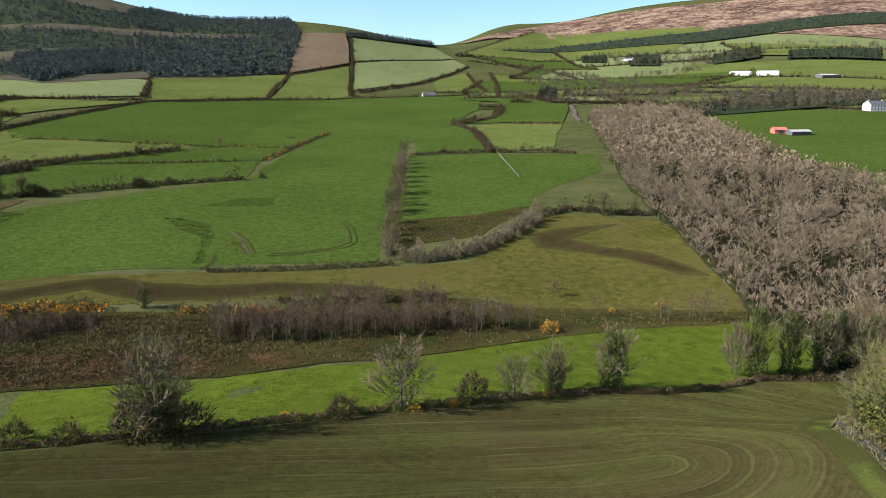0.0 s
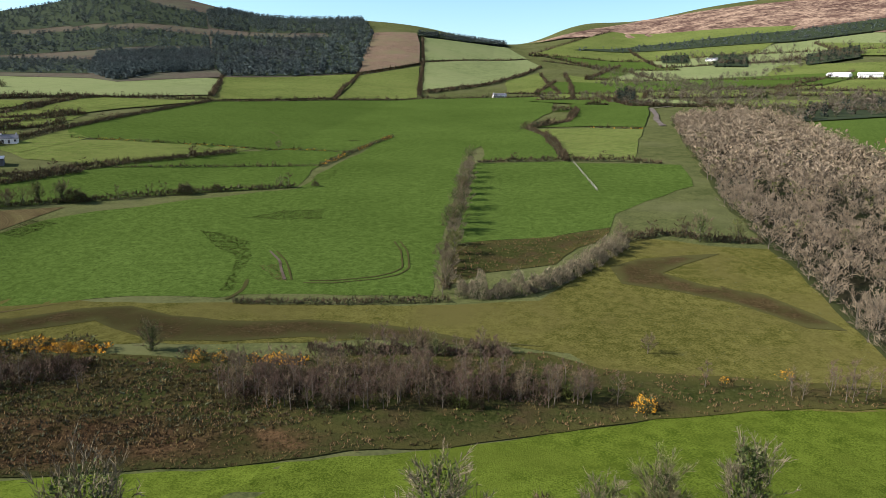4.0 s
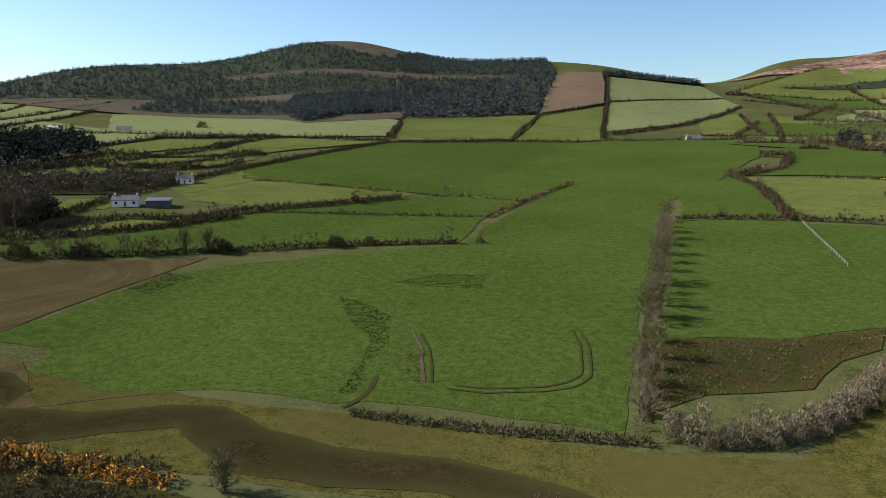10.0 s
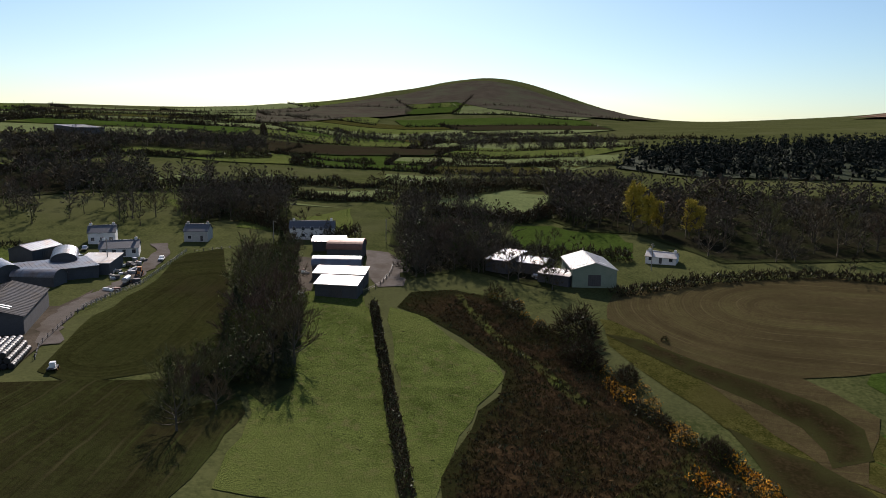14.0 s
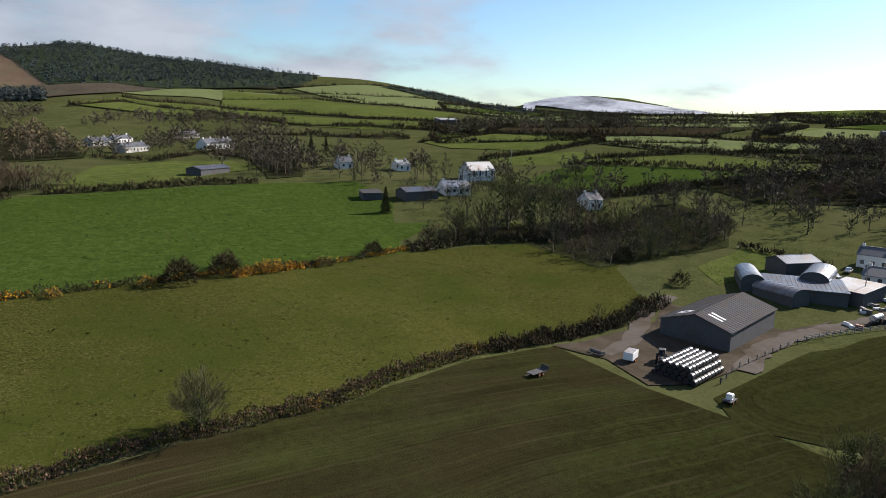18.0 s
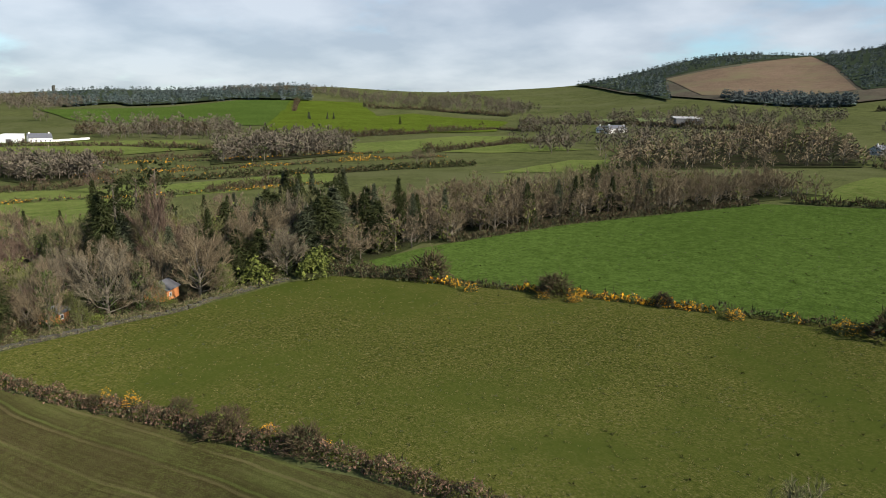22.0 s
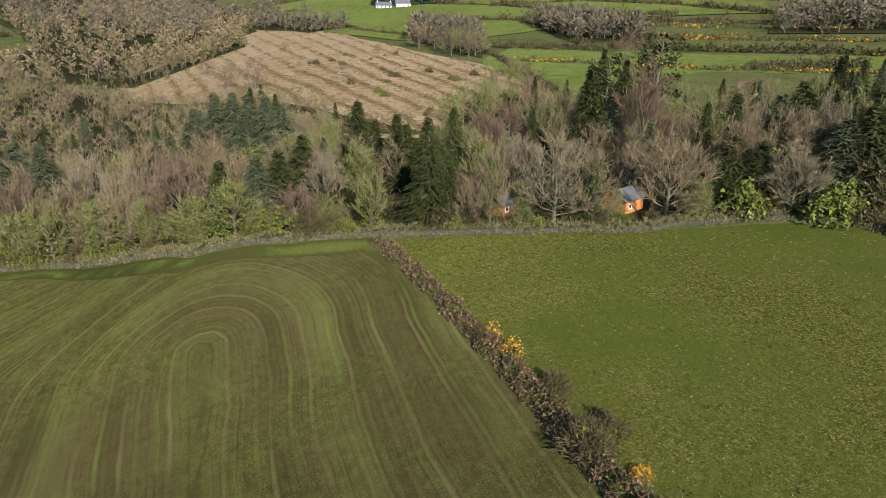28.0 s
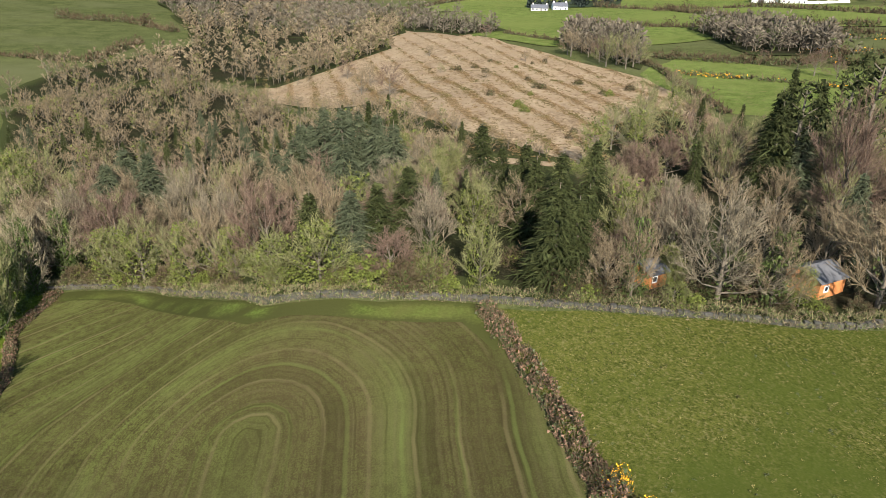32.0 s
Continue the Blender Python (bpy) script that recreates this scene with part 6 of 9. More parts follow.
def dome_leaves(seed, tall=10.0, n=900, low=0.02, high=0.8, spread=0.34, size=0.2):
    """Ivy that has climbed into a dome-shaped tree: lobes of small leaves about its limbs, thicker low down."""
    rng = np.random.default_rng(seed)
    u = rng.uniform(0, 1, n) ** 1.3
    z = low + (high - low) * u
    a = rng.uniform(0, 6.28, n)
    lobe = 0.5 + 0.5 * np.sin(a * 3 + seed) * np.sin(z * 11 + a * 2 + seed)
    r = tall * spread * np.sqrt(np.maximum(0.08, 1 - (np.maximum(z - 0.25, 0) / 0.75) ** 2)) * (0.4 + 0.6 * lobe) * rng.uniform(0.55, 1.1, n)
    return sprays(np.column_stack([r * np.cos(a), r * np.sin(a), z * tall]), size, rng)


def ivy_shape(seed, tall=10.0, n=420, reach=0.13, top=0.72, size=0.34):
    rng = np.random.default_rng(seed)
    z = rng.uniform(0.0, top, n) ** 0.85
    a = rng.uniform(0, 2 * math.pi, n)
    lump = 0.55 + 0.45 * np.sin(z * 17 + a * 2 + seed) * np.cos(a * 3 - z * 9)
    r = tall * reach * (0.35 + lump * 0.75) * (0.6 + 0.9 * z) * rng.uniform(0.6, 1.15, n)
    return sprays(np.column_stack([r * np.cos(a), r * np.sin(a), z * tall]), size, rng)


def fir_shape(seed, tall=10.0, levels=40, arms=12, spread=0.2, droop=0.3, width=0.042, bottom=0.06, fringe=(-1.1, 1.1, -0.7, 0.7), core=14):
    rng = np.random.default_rng(seed)
    base, tip, wid = [], [], []
    for k in range(levels):
        u = (k + rng.uniform(0, 0.6)) / levels
        z = bottom + (0.98 - bottom) * u
        r = spread * tall * (1 - u) ** 0.66 * rng.uniform(0.8, 1.12) + 0.05 * tall * (1 - u) * 0.3 + 0.12
        for i in range(arms):
            a = 2 * math.pi * (i + 0.5 * (k % 2)) / arms + rng.uniform(-0.25, 0.25)
            q = r * rng.uniform(0.7, 1.15)
            s = np.array((0.1 * q * math.cos(a), 0.1 * q * math.sin(a), z * tall + 0.12 * q))
            e = np.array((q * math.cos(a), q * math.sin(a), z * tall - droop * q + rng.uniform(-0.1, 0.1)))
            base.append(s + (e - s) * 0.3), tip.append(e), wid.append(width * (0.6 + 0.8 * q))
            for w in fringe:
                m = s + (e - s) * rng.uniform(0.45, 0.8)
                o = np.array((-math.sin(a), math.cos(a), 0)) * w * q * 0.34 + (e - s) * 0.22 - np.array((0, 0, 0.1 * q))
                base.append(m), tip.append(m + o), wid.append(width * 0.55 * (0.4 + q * 0.6))
    trunk = tubes([((0, 0, -0.3), (0, 0, tall * 0.5), 0.022 * tall, 0.014 * tall), ((0, 0, tall * 0.5), (0, 0, tall), 0.014 * tall, 0.002 * tall)], 6)
    u = rng.uniform(0, 1, levels * core)
    a = rng.uniform(0, 6.28, len(u))
    r = spread * tall * 0.62 * (1 - u) ** 0.9 * rng.uniform(0.3, 1.0, len(u))
    inner = np.column_stack([r * np.cos(a), r * np.sin(a), tall * (bottom + (0.94 - bottom) * u)])
    return trunk, merge([blades(np.array(base), np.array(tip), wid, rng), sprays(inner, 0.42 * tall / 10, rng, 0.3)])


def pine_shape(seed, tall=10.0):
    rng = np.random.default_rng(seed)
    segs = [((0, 0, -0.3), (0.1, 0, tall * 0.5), 0.024 * tall, 0.018 * tall), ((0.1, 0, tall * 0.5), (0, 0.15, tall * 0.95), 0.018 * tall, 0.005 * tall)]
    pts = []
    for k in range(16):
        z = tall * (0.42 + 0.55 * k / 16)
        a = k * 2.4
        r = tall * 0.17 * rng.uniform(0.6, 1.1) * (1.1 - 0.5 * k / 16)
        e = np.array((r * math.cos(a), r * math.sin(a), z + 0.05 * tall))
        segs.append(((0.05, 0.05, z - 0.02 * tall), e, 0.006 * tall, 0.002 * tall))
        pts.append(e + rng.normal(0, 0.036 * tall, (40, 3)) * (1, 1, 0.6))
    return tubes(segs, 5), sprays(np.concatenate(pts), 0.34, rng)


def bush_shape(seed, n=420, size=0.13, up=1.0, top_heavy=0.5):
    """A bush one unit high and wide: short stems and a lumpy crown of small leaves or twigs."""
    rng = np.random.default_rng(seed)
    d = rng.normal(size=(n, 3))
    d[:, 2] = np.abs(d[:, 2])
    d /= np.linalg.norm(d, axis=1)[:, None]
    lump = 1 + 0.28 * np.sin(d[:, 0] * 5 + seed) * np.cos(d[:, 1] * 4 - seed) + 0.16 * np.sin(d[:, 2] * 9 + d[:, 0] * 7)
    r = rng.uniform(0.5, 1.0, n) ** 0.5 * lump
    p = np.column_stack([d[:, 0] * r * 0.55, d[:, 1] * r * 0.55, 0.06 + d[:, 2] * r * 0.82])
    stems = []
    for k in range(7):
        a = k * 0.9
        stems.append(((0.06 * math.cos(a), 0.06 * math.sin(a), -0.08), (0.3 * math.cos(a), 0.3 * math.sin(a), 0.6), 0.03, 0.01))
    return tubes(stems, 4), p, rng, size


def twig_bush(seed, n=420, size=0.2):
    stems, p, rng, _ = bush_shape(seed, n)
    out = p * (1.4, 1.4, 0.9) + (0, 0, 0.1)
    d = out / (np.linalg.norm(out, axis=1)[:, None] + 1e-9) + rng.normal(0, 0.45, p.shape)
    return stems, blades(p, p + d * size, np.full(n, 0.013), rng)


def model(name, parts, label, category):
    ob = thing(name, Matrix(), label, category)
    for pname, shape, mat in parts:
        part(pname, shape, mat, ob)
    return ob


def many(name, shapes):
    return [model(name, *s) for s in shapes]


KINDS = {}
KINDS["bare_tree"] = many("bare_tree", [([("trunk", (s := fan_shape(11 + k, spread=0.36 + 0.03 * (k % 3), limbs=12, forks=5, twigs=7, fine=4, width=0.024, start=0.1))[0], "bark"), ("crown", s[1], ("twigs", "twigs_red", "twigs_pale", "twigs")[k])], "leafless ash or beech tree with a fine brown crown", "tree") for k in range(4)])
KINDS["bare_fan"] = many("bare_tree", [([("trunk", (s := fan_shape(301 + k))[0], "bark"), ("crown", s[1], ("twigs", "twigs_grey", "twigs")[k]), ("ivy", dome_leaves(331 + k, n=(160, 420, 60)[k], high=0.5, spread=0.16), "ivy")], "broad leafless tree with a dense dome of grey-brown twigs", "tree") for k in range(3)])
KINDS["red_fan"] = many("bare_tree", [([("trunk", (s := fan_shape(311 + k))[0], "bark"), ("crown", s[1], "twigs_red")], "broad leafless tree with purplish-brown twigs", "tree") for k in range(2)])
KINDS["ivy_fan"] = many("ivy_clad_tree", [([("trunk", (s := fan_shape(321 + k, limbs=14, forks=6, twigs=7, fine=6))[0], "bark"), ("crown", s[1], ("twigs_pale", "twigs_pale", "twigs")[k]), ("ivy", dome_leaves(341 + k, n=(2200, 1500, 1700)[k], high=(0.85, 0.7, 0.8)[k], spread=(0.36, 0.32, 0.28)[k], size=0.26), ("ivy_light", "ivy_light", "ivy")[k])], "bushy wood-edge tree with olive twigs and ivy over its limbs", "tree") for k in range(3)])
KINDS["ivy_tree"] = many("ivy_clad_tree", [([("trunk", (s := fan_shape(31 + k, spread=0.36, limbs=11, forks=5, twigs=6, fine=4, width=0.024, start=0.1))[0], "bark"), ("crown", s[1], ("twigs_pale", "twigs", "twigs_pale")[k]), ("ivy", ivy_shape(61 + k, n=520, top=0.66 + 0.1 * k, reach=0.1 + 0.035 * k), ("ivy", "ivy", "ivy_light")[k])], "leafless tree with its trunk and limbs clad in ivy", "tree") for k in range(3)])
KINDS["dense_ivy"] = many("ivy_clad_tree", [([("trunk", (s := fan_shape(41 + k, spread=0.38, limbs=11, forks=5, twigs=6, fine=4, width=0.024))[0], "bark"), ("crown", s[1], ("twigs_pale", "twigs", "twigs_red")[k]), ("ivy", ivy_shape(71 + k, n=1000, top=0.85, reach=0.26, size=0.3), ("ivy_light", "ivy", "ivy_light")[k])], "bushy tree smothered in ivy with bare twigs above", "tree") for k in range(3)])
KINDS["hedge_tree"] = many("hedgerow_tree", [([("trunk", (s := fan_shape(51 + k, spread=0.4, limbs=13, forks=6, twigs=7, fine=4, start=0.12, width=0.026))[0], "bark"), ("crown", s[1], ("twigs_pale", "twigs_tan", "twigs_pale")[k]), ("ivy", dome_leaves(77 + k, n=(1300, 2000, 2400)[k], high=(0.55, 0.8, 0.92)[k], spread=(0.16, 0.27, 0.33)[k], size=0.2), "ivy")], "bare hedgerow tree with fine twigs and ivy on its limbs", "tree") for k in range(3)])
KINDS["row_tree"] = many("hedgerow_tree", [([("trunk", (s := fan_shape(57 + k, spread=0.42, limbs=13, forks=6, twigs=7, fine=4, width=0.03))[0], "bark"), ("crown", s[1], "twigs_tan"), ("ivy", dome_leaves(87 + k, n=(200, 700)[k], high=0.5, spread=0.2), "ivy_light")], "rounded pale-twigged hedgerow tree in a straight row", "tree") for k in range(2)])
KINDS["ivy_tower"] = many("ivy_clad_tree", [([("trunk", (s := fan_shape(67 + k, spread=0.36, limbs=13, forks=6, twigs=7, fine=4, width=0.026))[0], "bark"), ("crown", s[1], ("twigs_pale", "twigs_tan")[k]), ("ivy", dome_leaves(97 + k, n=2600, high=(0.9, 0.8)[k], spread=(0.3, 0.24)[k], size=0.28), "ivy")], "tall tree hung with dark ivy at a meadow edge", "tree") for k in range(2)])
KINDS["alder"] = many("alder", [([("trunk", (s := bare_shape(81 + k, spread=0.24, limbs=7, forks=3, twigs=5, fine=4, up=1.1, start=0.12, trunk=0.03))[0], "bark"), ("crown", s[1], ("twigs_red", "twigs", "twigs_red")[k])], "slender leafless alder in a wet thicket", "tree") for k in range(3)])
KINDS["fir"] = many("spruce", [([("trunk", (s := fir_shape(101 + k, spread=0.19 + 0.03 * k))[0], "bark"), ("crown", s[1], ("needles", "needles_blue", "needles")[k])], "dark green conical spruce tree", "tree") for k in range(3)])
KINDS["spruce_dark"] = many("spruce", [([("trunk", (s := fir_shape(401 + k, spread=0.21, droop=0.38))[0], "bark"), ("crown", s[1], "needles")], "tall dark spruce of dense drooping boughs", "tree") for k in range(2)])
KINDS["blue_fir"] = many("spruce", [([("trunk", (s := fir_shape(411 + k, spread=0.25))[0], "bark"), ("crown", s[1], "needles_blue")], "grey-green spruce with a broad soft outline", "tree") for k in range(2)])

KINDS["pine"] = many("pine", [([("trunk", (s := pine_shape(121 + k))[0], "bark"), ("crown", s[1], "needles")], "tall pine with an open dark crown", "tree") for k in range(2)])
KINDS["poplar"] = many("poplar", [([("trunk", (s := bare_shape(131 + k, spread=0.12, limbs=16, forks=4, twigs=6, fine=5, up=2.0, start=0.1, trunk=0.03, width=0.12))[0], "bark"), ("crown", s[1], "catkins")], "columnar poplar yellow with catkins", "tree") for k in range(2)])
KINDS["bush"] = many("bush", [([("crown", twig_bush(141 + k, 820, 0.14)[1], "hedge_twig"), ("foliage", sprays(bush_shape(151 + k, 260)[1] * 0.9, 0.07, np.random.default_rng(k)), ("ivy", "ivy_light", "hedge_leaf")[k])], "rounded thorn bush with bare twigs and ivy", "bush") for k in range(3)])
KINDS["laurel"] = many("laurel", [([("foliage", sprays(bush_shape(161 + k, 900)[1], 0.08, np.random.default_rng(k)), "ivy_light")], "broad evergreen laurel with yellow-green leaves", "bush") for k in range(2)])
KINDS["gorse_bush"] = many("gorse_bush", [([("foliage", sprays(bush_shape(171 + k, 420)[1] * 0.95, 0.08, np.random.default_rng(k)), "gorse_leaf"), ("blossom", sprays(bush_shape(181 + k, 420 if k else 240)[1] * 1.02 + (0, 0, 0.03), 0.05, np.random.default_rng(k + 5)), "gorse_flower")], "gorse bush in yellow-orange flower", "bush") for k in range(2)])
CROWN = {"ivy_tower": 7.6, "bush": 1.25, "ivy_fan": 8.6, "bare_fan": 8.6, "red_fan": 8.6, "spruce_dark": 2.7, "fir": 2.8, "blue_fir": 3.1}
SPREAD = {"bush": 1.15, "laurel": 1.1, "gorse_bush": 1.3}
GROUPS = {"ivy_fan": "ivy-clad trees", "bare_fan": "leafless trees", "red_fan": "leafless trees", "spruce_dark": "spruces", "blue_fir": "spruces", "bare_tree": "leafless trees", "ivy_tree": "ivy-clad trees", "dense_ivy": "ivy-clad trees", "ivy_tower": "ivy-clad trees", "hedge_tree": "hedgerow trees", "row_tree": "hedgerow trees", "alder": "alders of the thicket", "fir": "spruces", "conifer_far": "spruces", "pine": "pines", "poplar": "poplars", "bush": "thorn bushes", "laurel": "laurels", "gorse_bush": "gorse bushes"}


def plant(kind, places, wide=1.0):
    """places: x, y, height and, where it is known, the crown's width."""
    for x, y, h, *across in places:
        rng = random.Random(int(x * 10) * 7919 + int(y * 10))
        models = KINDS["fir" if kind == "conifer_far" else kind]
        ob = models[rng.randrange(len(models))]
        unit = 1.0 if kind in SPREAD else 10.0
        w = across[0] / CROWN[kind] if across else h / unit * SPREAD.get(kind, 1.0) * wide
        m = Matrix.Translation((x, y, ground_z(x, y) - 0.05)) @ Matrix.Rotation(rng.uniform(0, 6.28), 4, "Z") @ Matrix.Diagonal((w, w * rng.uniform(0.9, 1.1), h / unit, 1))
        tagged(copy_thing(ob, m), group=GROUPS[kind])


# ---- hedges ----
HEDGES = {
    "thorn": ("field hedge of bare thorn and ivy", (("brushwood", "hedge_twig", 0.62), ("foliage", "hedge_leaf", 0.38))),
    "bramble": ("overgrown bank of rusty bracken and bramble with thorn bushes", (("brushwood", "hedge_twig", 0.4), ("bracken", "bracken", 0.6), ("foliage", "hedge_leaf", 0.3))),
    "gorse": ("field hedge of dark gorse in orange-yellow flower", (("brushwood", "hedge_twig", 0.3), ("foliage", "gorse_leaf", 0.45), ("blossom", "gorse_flower", 0.6))),
    "evergreen": ("tall dense hedge of dark evergreen with gorse before it", (("brushwood", "hedge_twig", 0.2), ("foliage", "needles", 0.9), ("blossom", "gorse_flower", 0.06))),
    "undergrowth": ("tangle of ivy, bramble and dead grass behind a field wall", (("brushwood", "twigs", 0.4), ("foliage", "ivy", 0.4), ("scrub", "twigs_pale", 0.3))),
    "thicket": ("low tangle of bare alder, sallow and bramble", (("brushwood", "hedge_twig", 0.5), ("scrub", "twigs_red", 0.4), ("foliage", "hedge_leaf", 0.16))),
    "willow": ("grey-brown willow thicket along a ditch", (("brushwood", "twigs_tan", 0.85), ("foliage", "hedge_leaf", 0.15))),
}


def along(line):
    p = np.asarray(line, float)
    d = np.hypot(*np.diff(p, axis=0).T)
    return p, np.concatenate([[0], np.cumsum(d)])


ROWTREES = []


def hedge(kind, tall, wide, line):
    seed = int(abs(line[0][0]) * 31 + abs(line[0][1]) * 17)
    rng = np.random.default_rng(seed)
    p, s = along(line)
    dist = min(away(*q) for q in line)
    size = (0.2 + dist * 0.0023) * {"willow": 0.7, "undergrowth": 0.6}.get(kind, 1.0)
    if dist > 170 and kind == "thorn":
        for u in np.cumsum(rng.exponential(17 + dist * 0.012, 400)):
            if u < s[-1]:
                ROWTREES.append((float(np.interp(u, s, p[:, 0])), float(np.interp(u, s, p[:, 1])), float(rng.uniform(1.2, 2.4) * tall ** 0.6 * 1.6)))
    n = int(min(26000, 3.4 * tall * math.sqrt(wide) / size ** 2 * s[-1]))
    label, parts = HEDGES[kind]
    mid = p[len(p) // 2]
    ob = thing("hedge", Matrix.Translation((mid[0], mid[1], ground_z(*mid))), label, "hedge", "field hedges")
    for name, mat, share in parts:
        k = max(12, int(n * share * (0.8 if name == "blossom" and dist > 150 else 1.0)))
        u = rng.uniform(0, s[-1], k)
        if name == "blossom":
            u = u[np.sin(u * 0.11 + seed) + 0.6 * np.sin(u * 0.37) + rng.normal(0, 0.25, k) > -0.25]
            k = len(u)
        x, y = np.interp(u, s, p[:, 0]), np.interp(u, s, p[:, 1])
        i = np.clip(np.searchsorted(s, u) - 1, 0, len(p) - 2)
        t = p[i + 1] - p[i]
        t /= np.hypot(t[:, 0], t[:, 1])[:, None] + 1e-9
        lump = 0.72 + 0.3 * np.sin(u * 0.9 + seed) * np.sin(u * 0.23) + 0.22 * np.sin(u * 2.7 + 1) * np.sin(u * 0.71 + 2) + 0.12 * np.sin(u * 0.07 + seed)
        if kind in ("thicket", "willow"):
            lump = lump * (0.85 + 0.5 * np.sin(u * 0.31 + seed) * np.sin(u * 0.83))
        if dist > 350:
            lump = lump * (1.0 + 0.7 * np.sin(u * 0.031 + seed) * np.sin(u * 0.087 + 1)) + 0.25 * np.sin(u * 0.19 + seed)
        lump = np.maximum(lump, 0.18)
        if dist > 480:
            lump = np.where(np.sin(u * 0.021 + seed) + np.sin(u * 0.057 + 2) < -0.55, 0.12, lump)
        a = rng.uniform(0, math.pi, k)
        r = rng.uniform(0.25, 1.0, k) ** 0.5
        off = np.cos(a) * r * wide * 0.5 * (0.6 + 0.5 * lump)
        up = np.sin(a) * r * tall * lump
        x, y = x - t[:, 1] * off, y + t[:, 0] * off
        pts = np.column_stack([x - mid[0], y - mid[1], land(x, y) + up - ground_z(*mid)])
        if name in ("brushwood", "scrub"):
            d = rng.normal(0, 0.5, (k, 3)) + (0, 0, 0.7)
            shape = blades(pts, pts + d * size * 1.7, np.full(k, size * 0.22), rng)
        else:
            shape = sprays(pts + (0, 0, 0.12 * size if name == "blossom" else 0), size * ((0.8 if dist < 150 else 0.5) if name == "blossom" else 0.85), rng)
        part(name, shape, mat, ob)
    return ob


def row_trees():
    """The small trees that grow out of the farther hedges, too many to count."""
    rng = np.random.default_rng(9)
    timber, canopy = [], []
    for x, y, h in ROWTREES:
        t, c = FAR[int(rng.integers(5))] if away(x, y) > 300 else THIN["tree"][int(rng.integers(4))]
        a = rng.uniform(0, 6.28)
        m = np.array(((math.cos(a), -math.sin(a), 0), (math.sin(a), math.cos(a), 0), (0, 0, 1))) * h / 10 * np.array(((1.35,), (1.35,), (1,)))
        o = np.array((x, y, ground_z(x, y)))
        timber.append((t[0] @ m.T + o, t[1]))
        canopy.append((c[0] @ m.T + o, c[1]))
    ob = thing("hedgerow_trees", Matrix(), "small bare trees growing out of the field hedges", "woodland", kind="stuff")
    part("timber", merge(timber), "bark", ob)
    part("canopy", merge(canopy), "hedge_twig", ob)


# ---- woods: single trees where they can be counted, one body of growth beyond ----
def thin(kind, seed):
    if kind == "fir":
        return fir_shape(seed, levels=9, arms=6, width=0.5, spread=0.2, fringe=(-1, 1))
    return bare_shape(seed, limbs=6, forks=2, twigs=6, fine=2, width=0.085, spread=0.36, sides=3, trunk=0.032, start=0.1)


def far_shape(seed, tall=10.0):
    """A bare tree for far woods: a trunk and a rounded crown of broad twig sprays."""
    rng = np.random.default_rng(seed)
    n = 46
    a, u = rng.uniform(0, 6.28, n), rng.uniform(0, 1, n)
    z = tall * (0.15 + 0.75 * u)
    r = tall * 0.34 * np.sin(np.pi * (0.18 + 0.78 * u)) * rng.uniform(0.55, 1.1, n)
    base = np.column_stack([r * 0.35 * np.cos(a), r * 0.35 * np.sin(a), z - 0.02 * tall])
    tip = np.column_stack([r * np.cos(a), r * np.sin(a), z + 0.13 * tall * rng.uniform(0.4, 1.1, n)])
    return tubes([((0, 0, -0.3), (0, 0, tall * 0.6), 0.02 * tall, 0.008 * tall)], 3), blades(tip, base, rng.uniform(0.18, 0.4, n), rng)


FAR = [far_shape(230 + k) for k in range(5)]
THIN = {"tree": [thin("tree", 200 + k) for k in range(4)], "fir": [thin("fir", 210 + k) for k in range(3)]}
FINE = [fan_shape(250 + k, limbs=9, forks=3, twigs=5, fine=3, width=0.045, spread=0.4, sides=3, trunk=0.026) for k in range(5)]
SPIRE = [fir_shape(220 + k, levels=5, arms=5, width=0.8, spread=0.24, droop=0.35, fringe=(), core=2) for k in range(3)]
CLAD = [ivy_shape(240 + k, n=90, size=0.5, top=0.55 + 0.15 * k, reach=0.14) for k in range(3)]
STANDS = {
    "willow_wood": ("tree", "twigs_wood", "bare brown willow and birch wood filling the valley floor", 1.25),
    "scrub_wood": ("tree", "twigs", "dense bare birch and ash scrub wood", 1.2),
    "far_wood": ("tree", "twigs_far", "bare brown woodland and shelter trees", 1.2),
    "plantation": ("spire", "needles_deep", "dense dark spruce plantation", 1.0),
    "hill_forest": ("spire", "needles_far", "dark conifer forest covering the hillside, colour lightened and blued as haze", 1.35),
}


def scatter(n, poly, rng):
    p = np.asarray(poly)
    lo, hi = p.min(0), p.max(0)
    out = []
    while len(out) < n:
        q = rng.uniform(lo, hi, (n * 3, 2))
        out += list(q[inside(poly, q[:, 0], q[:, 1])])
    return np.array(out[:n])


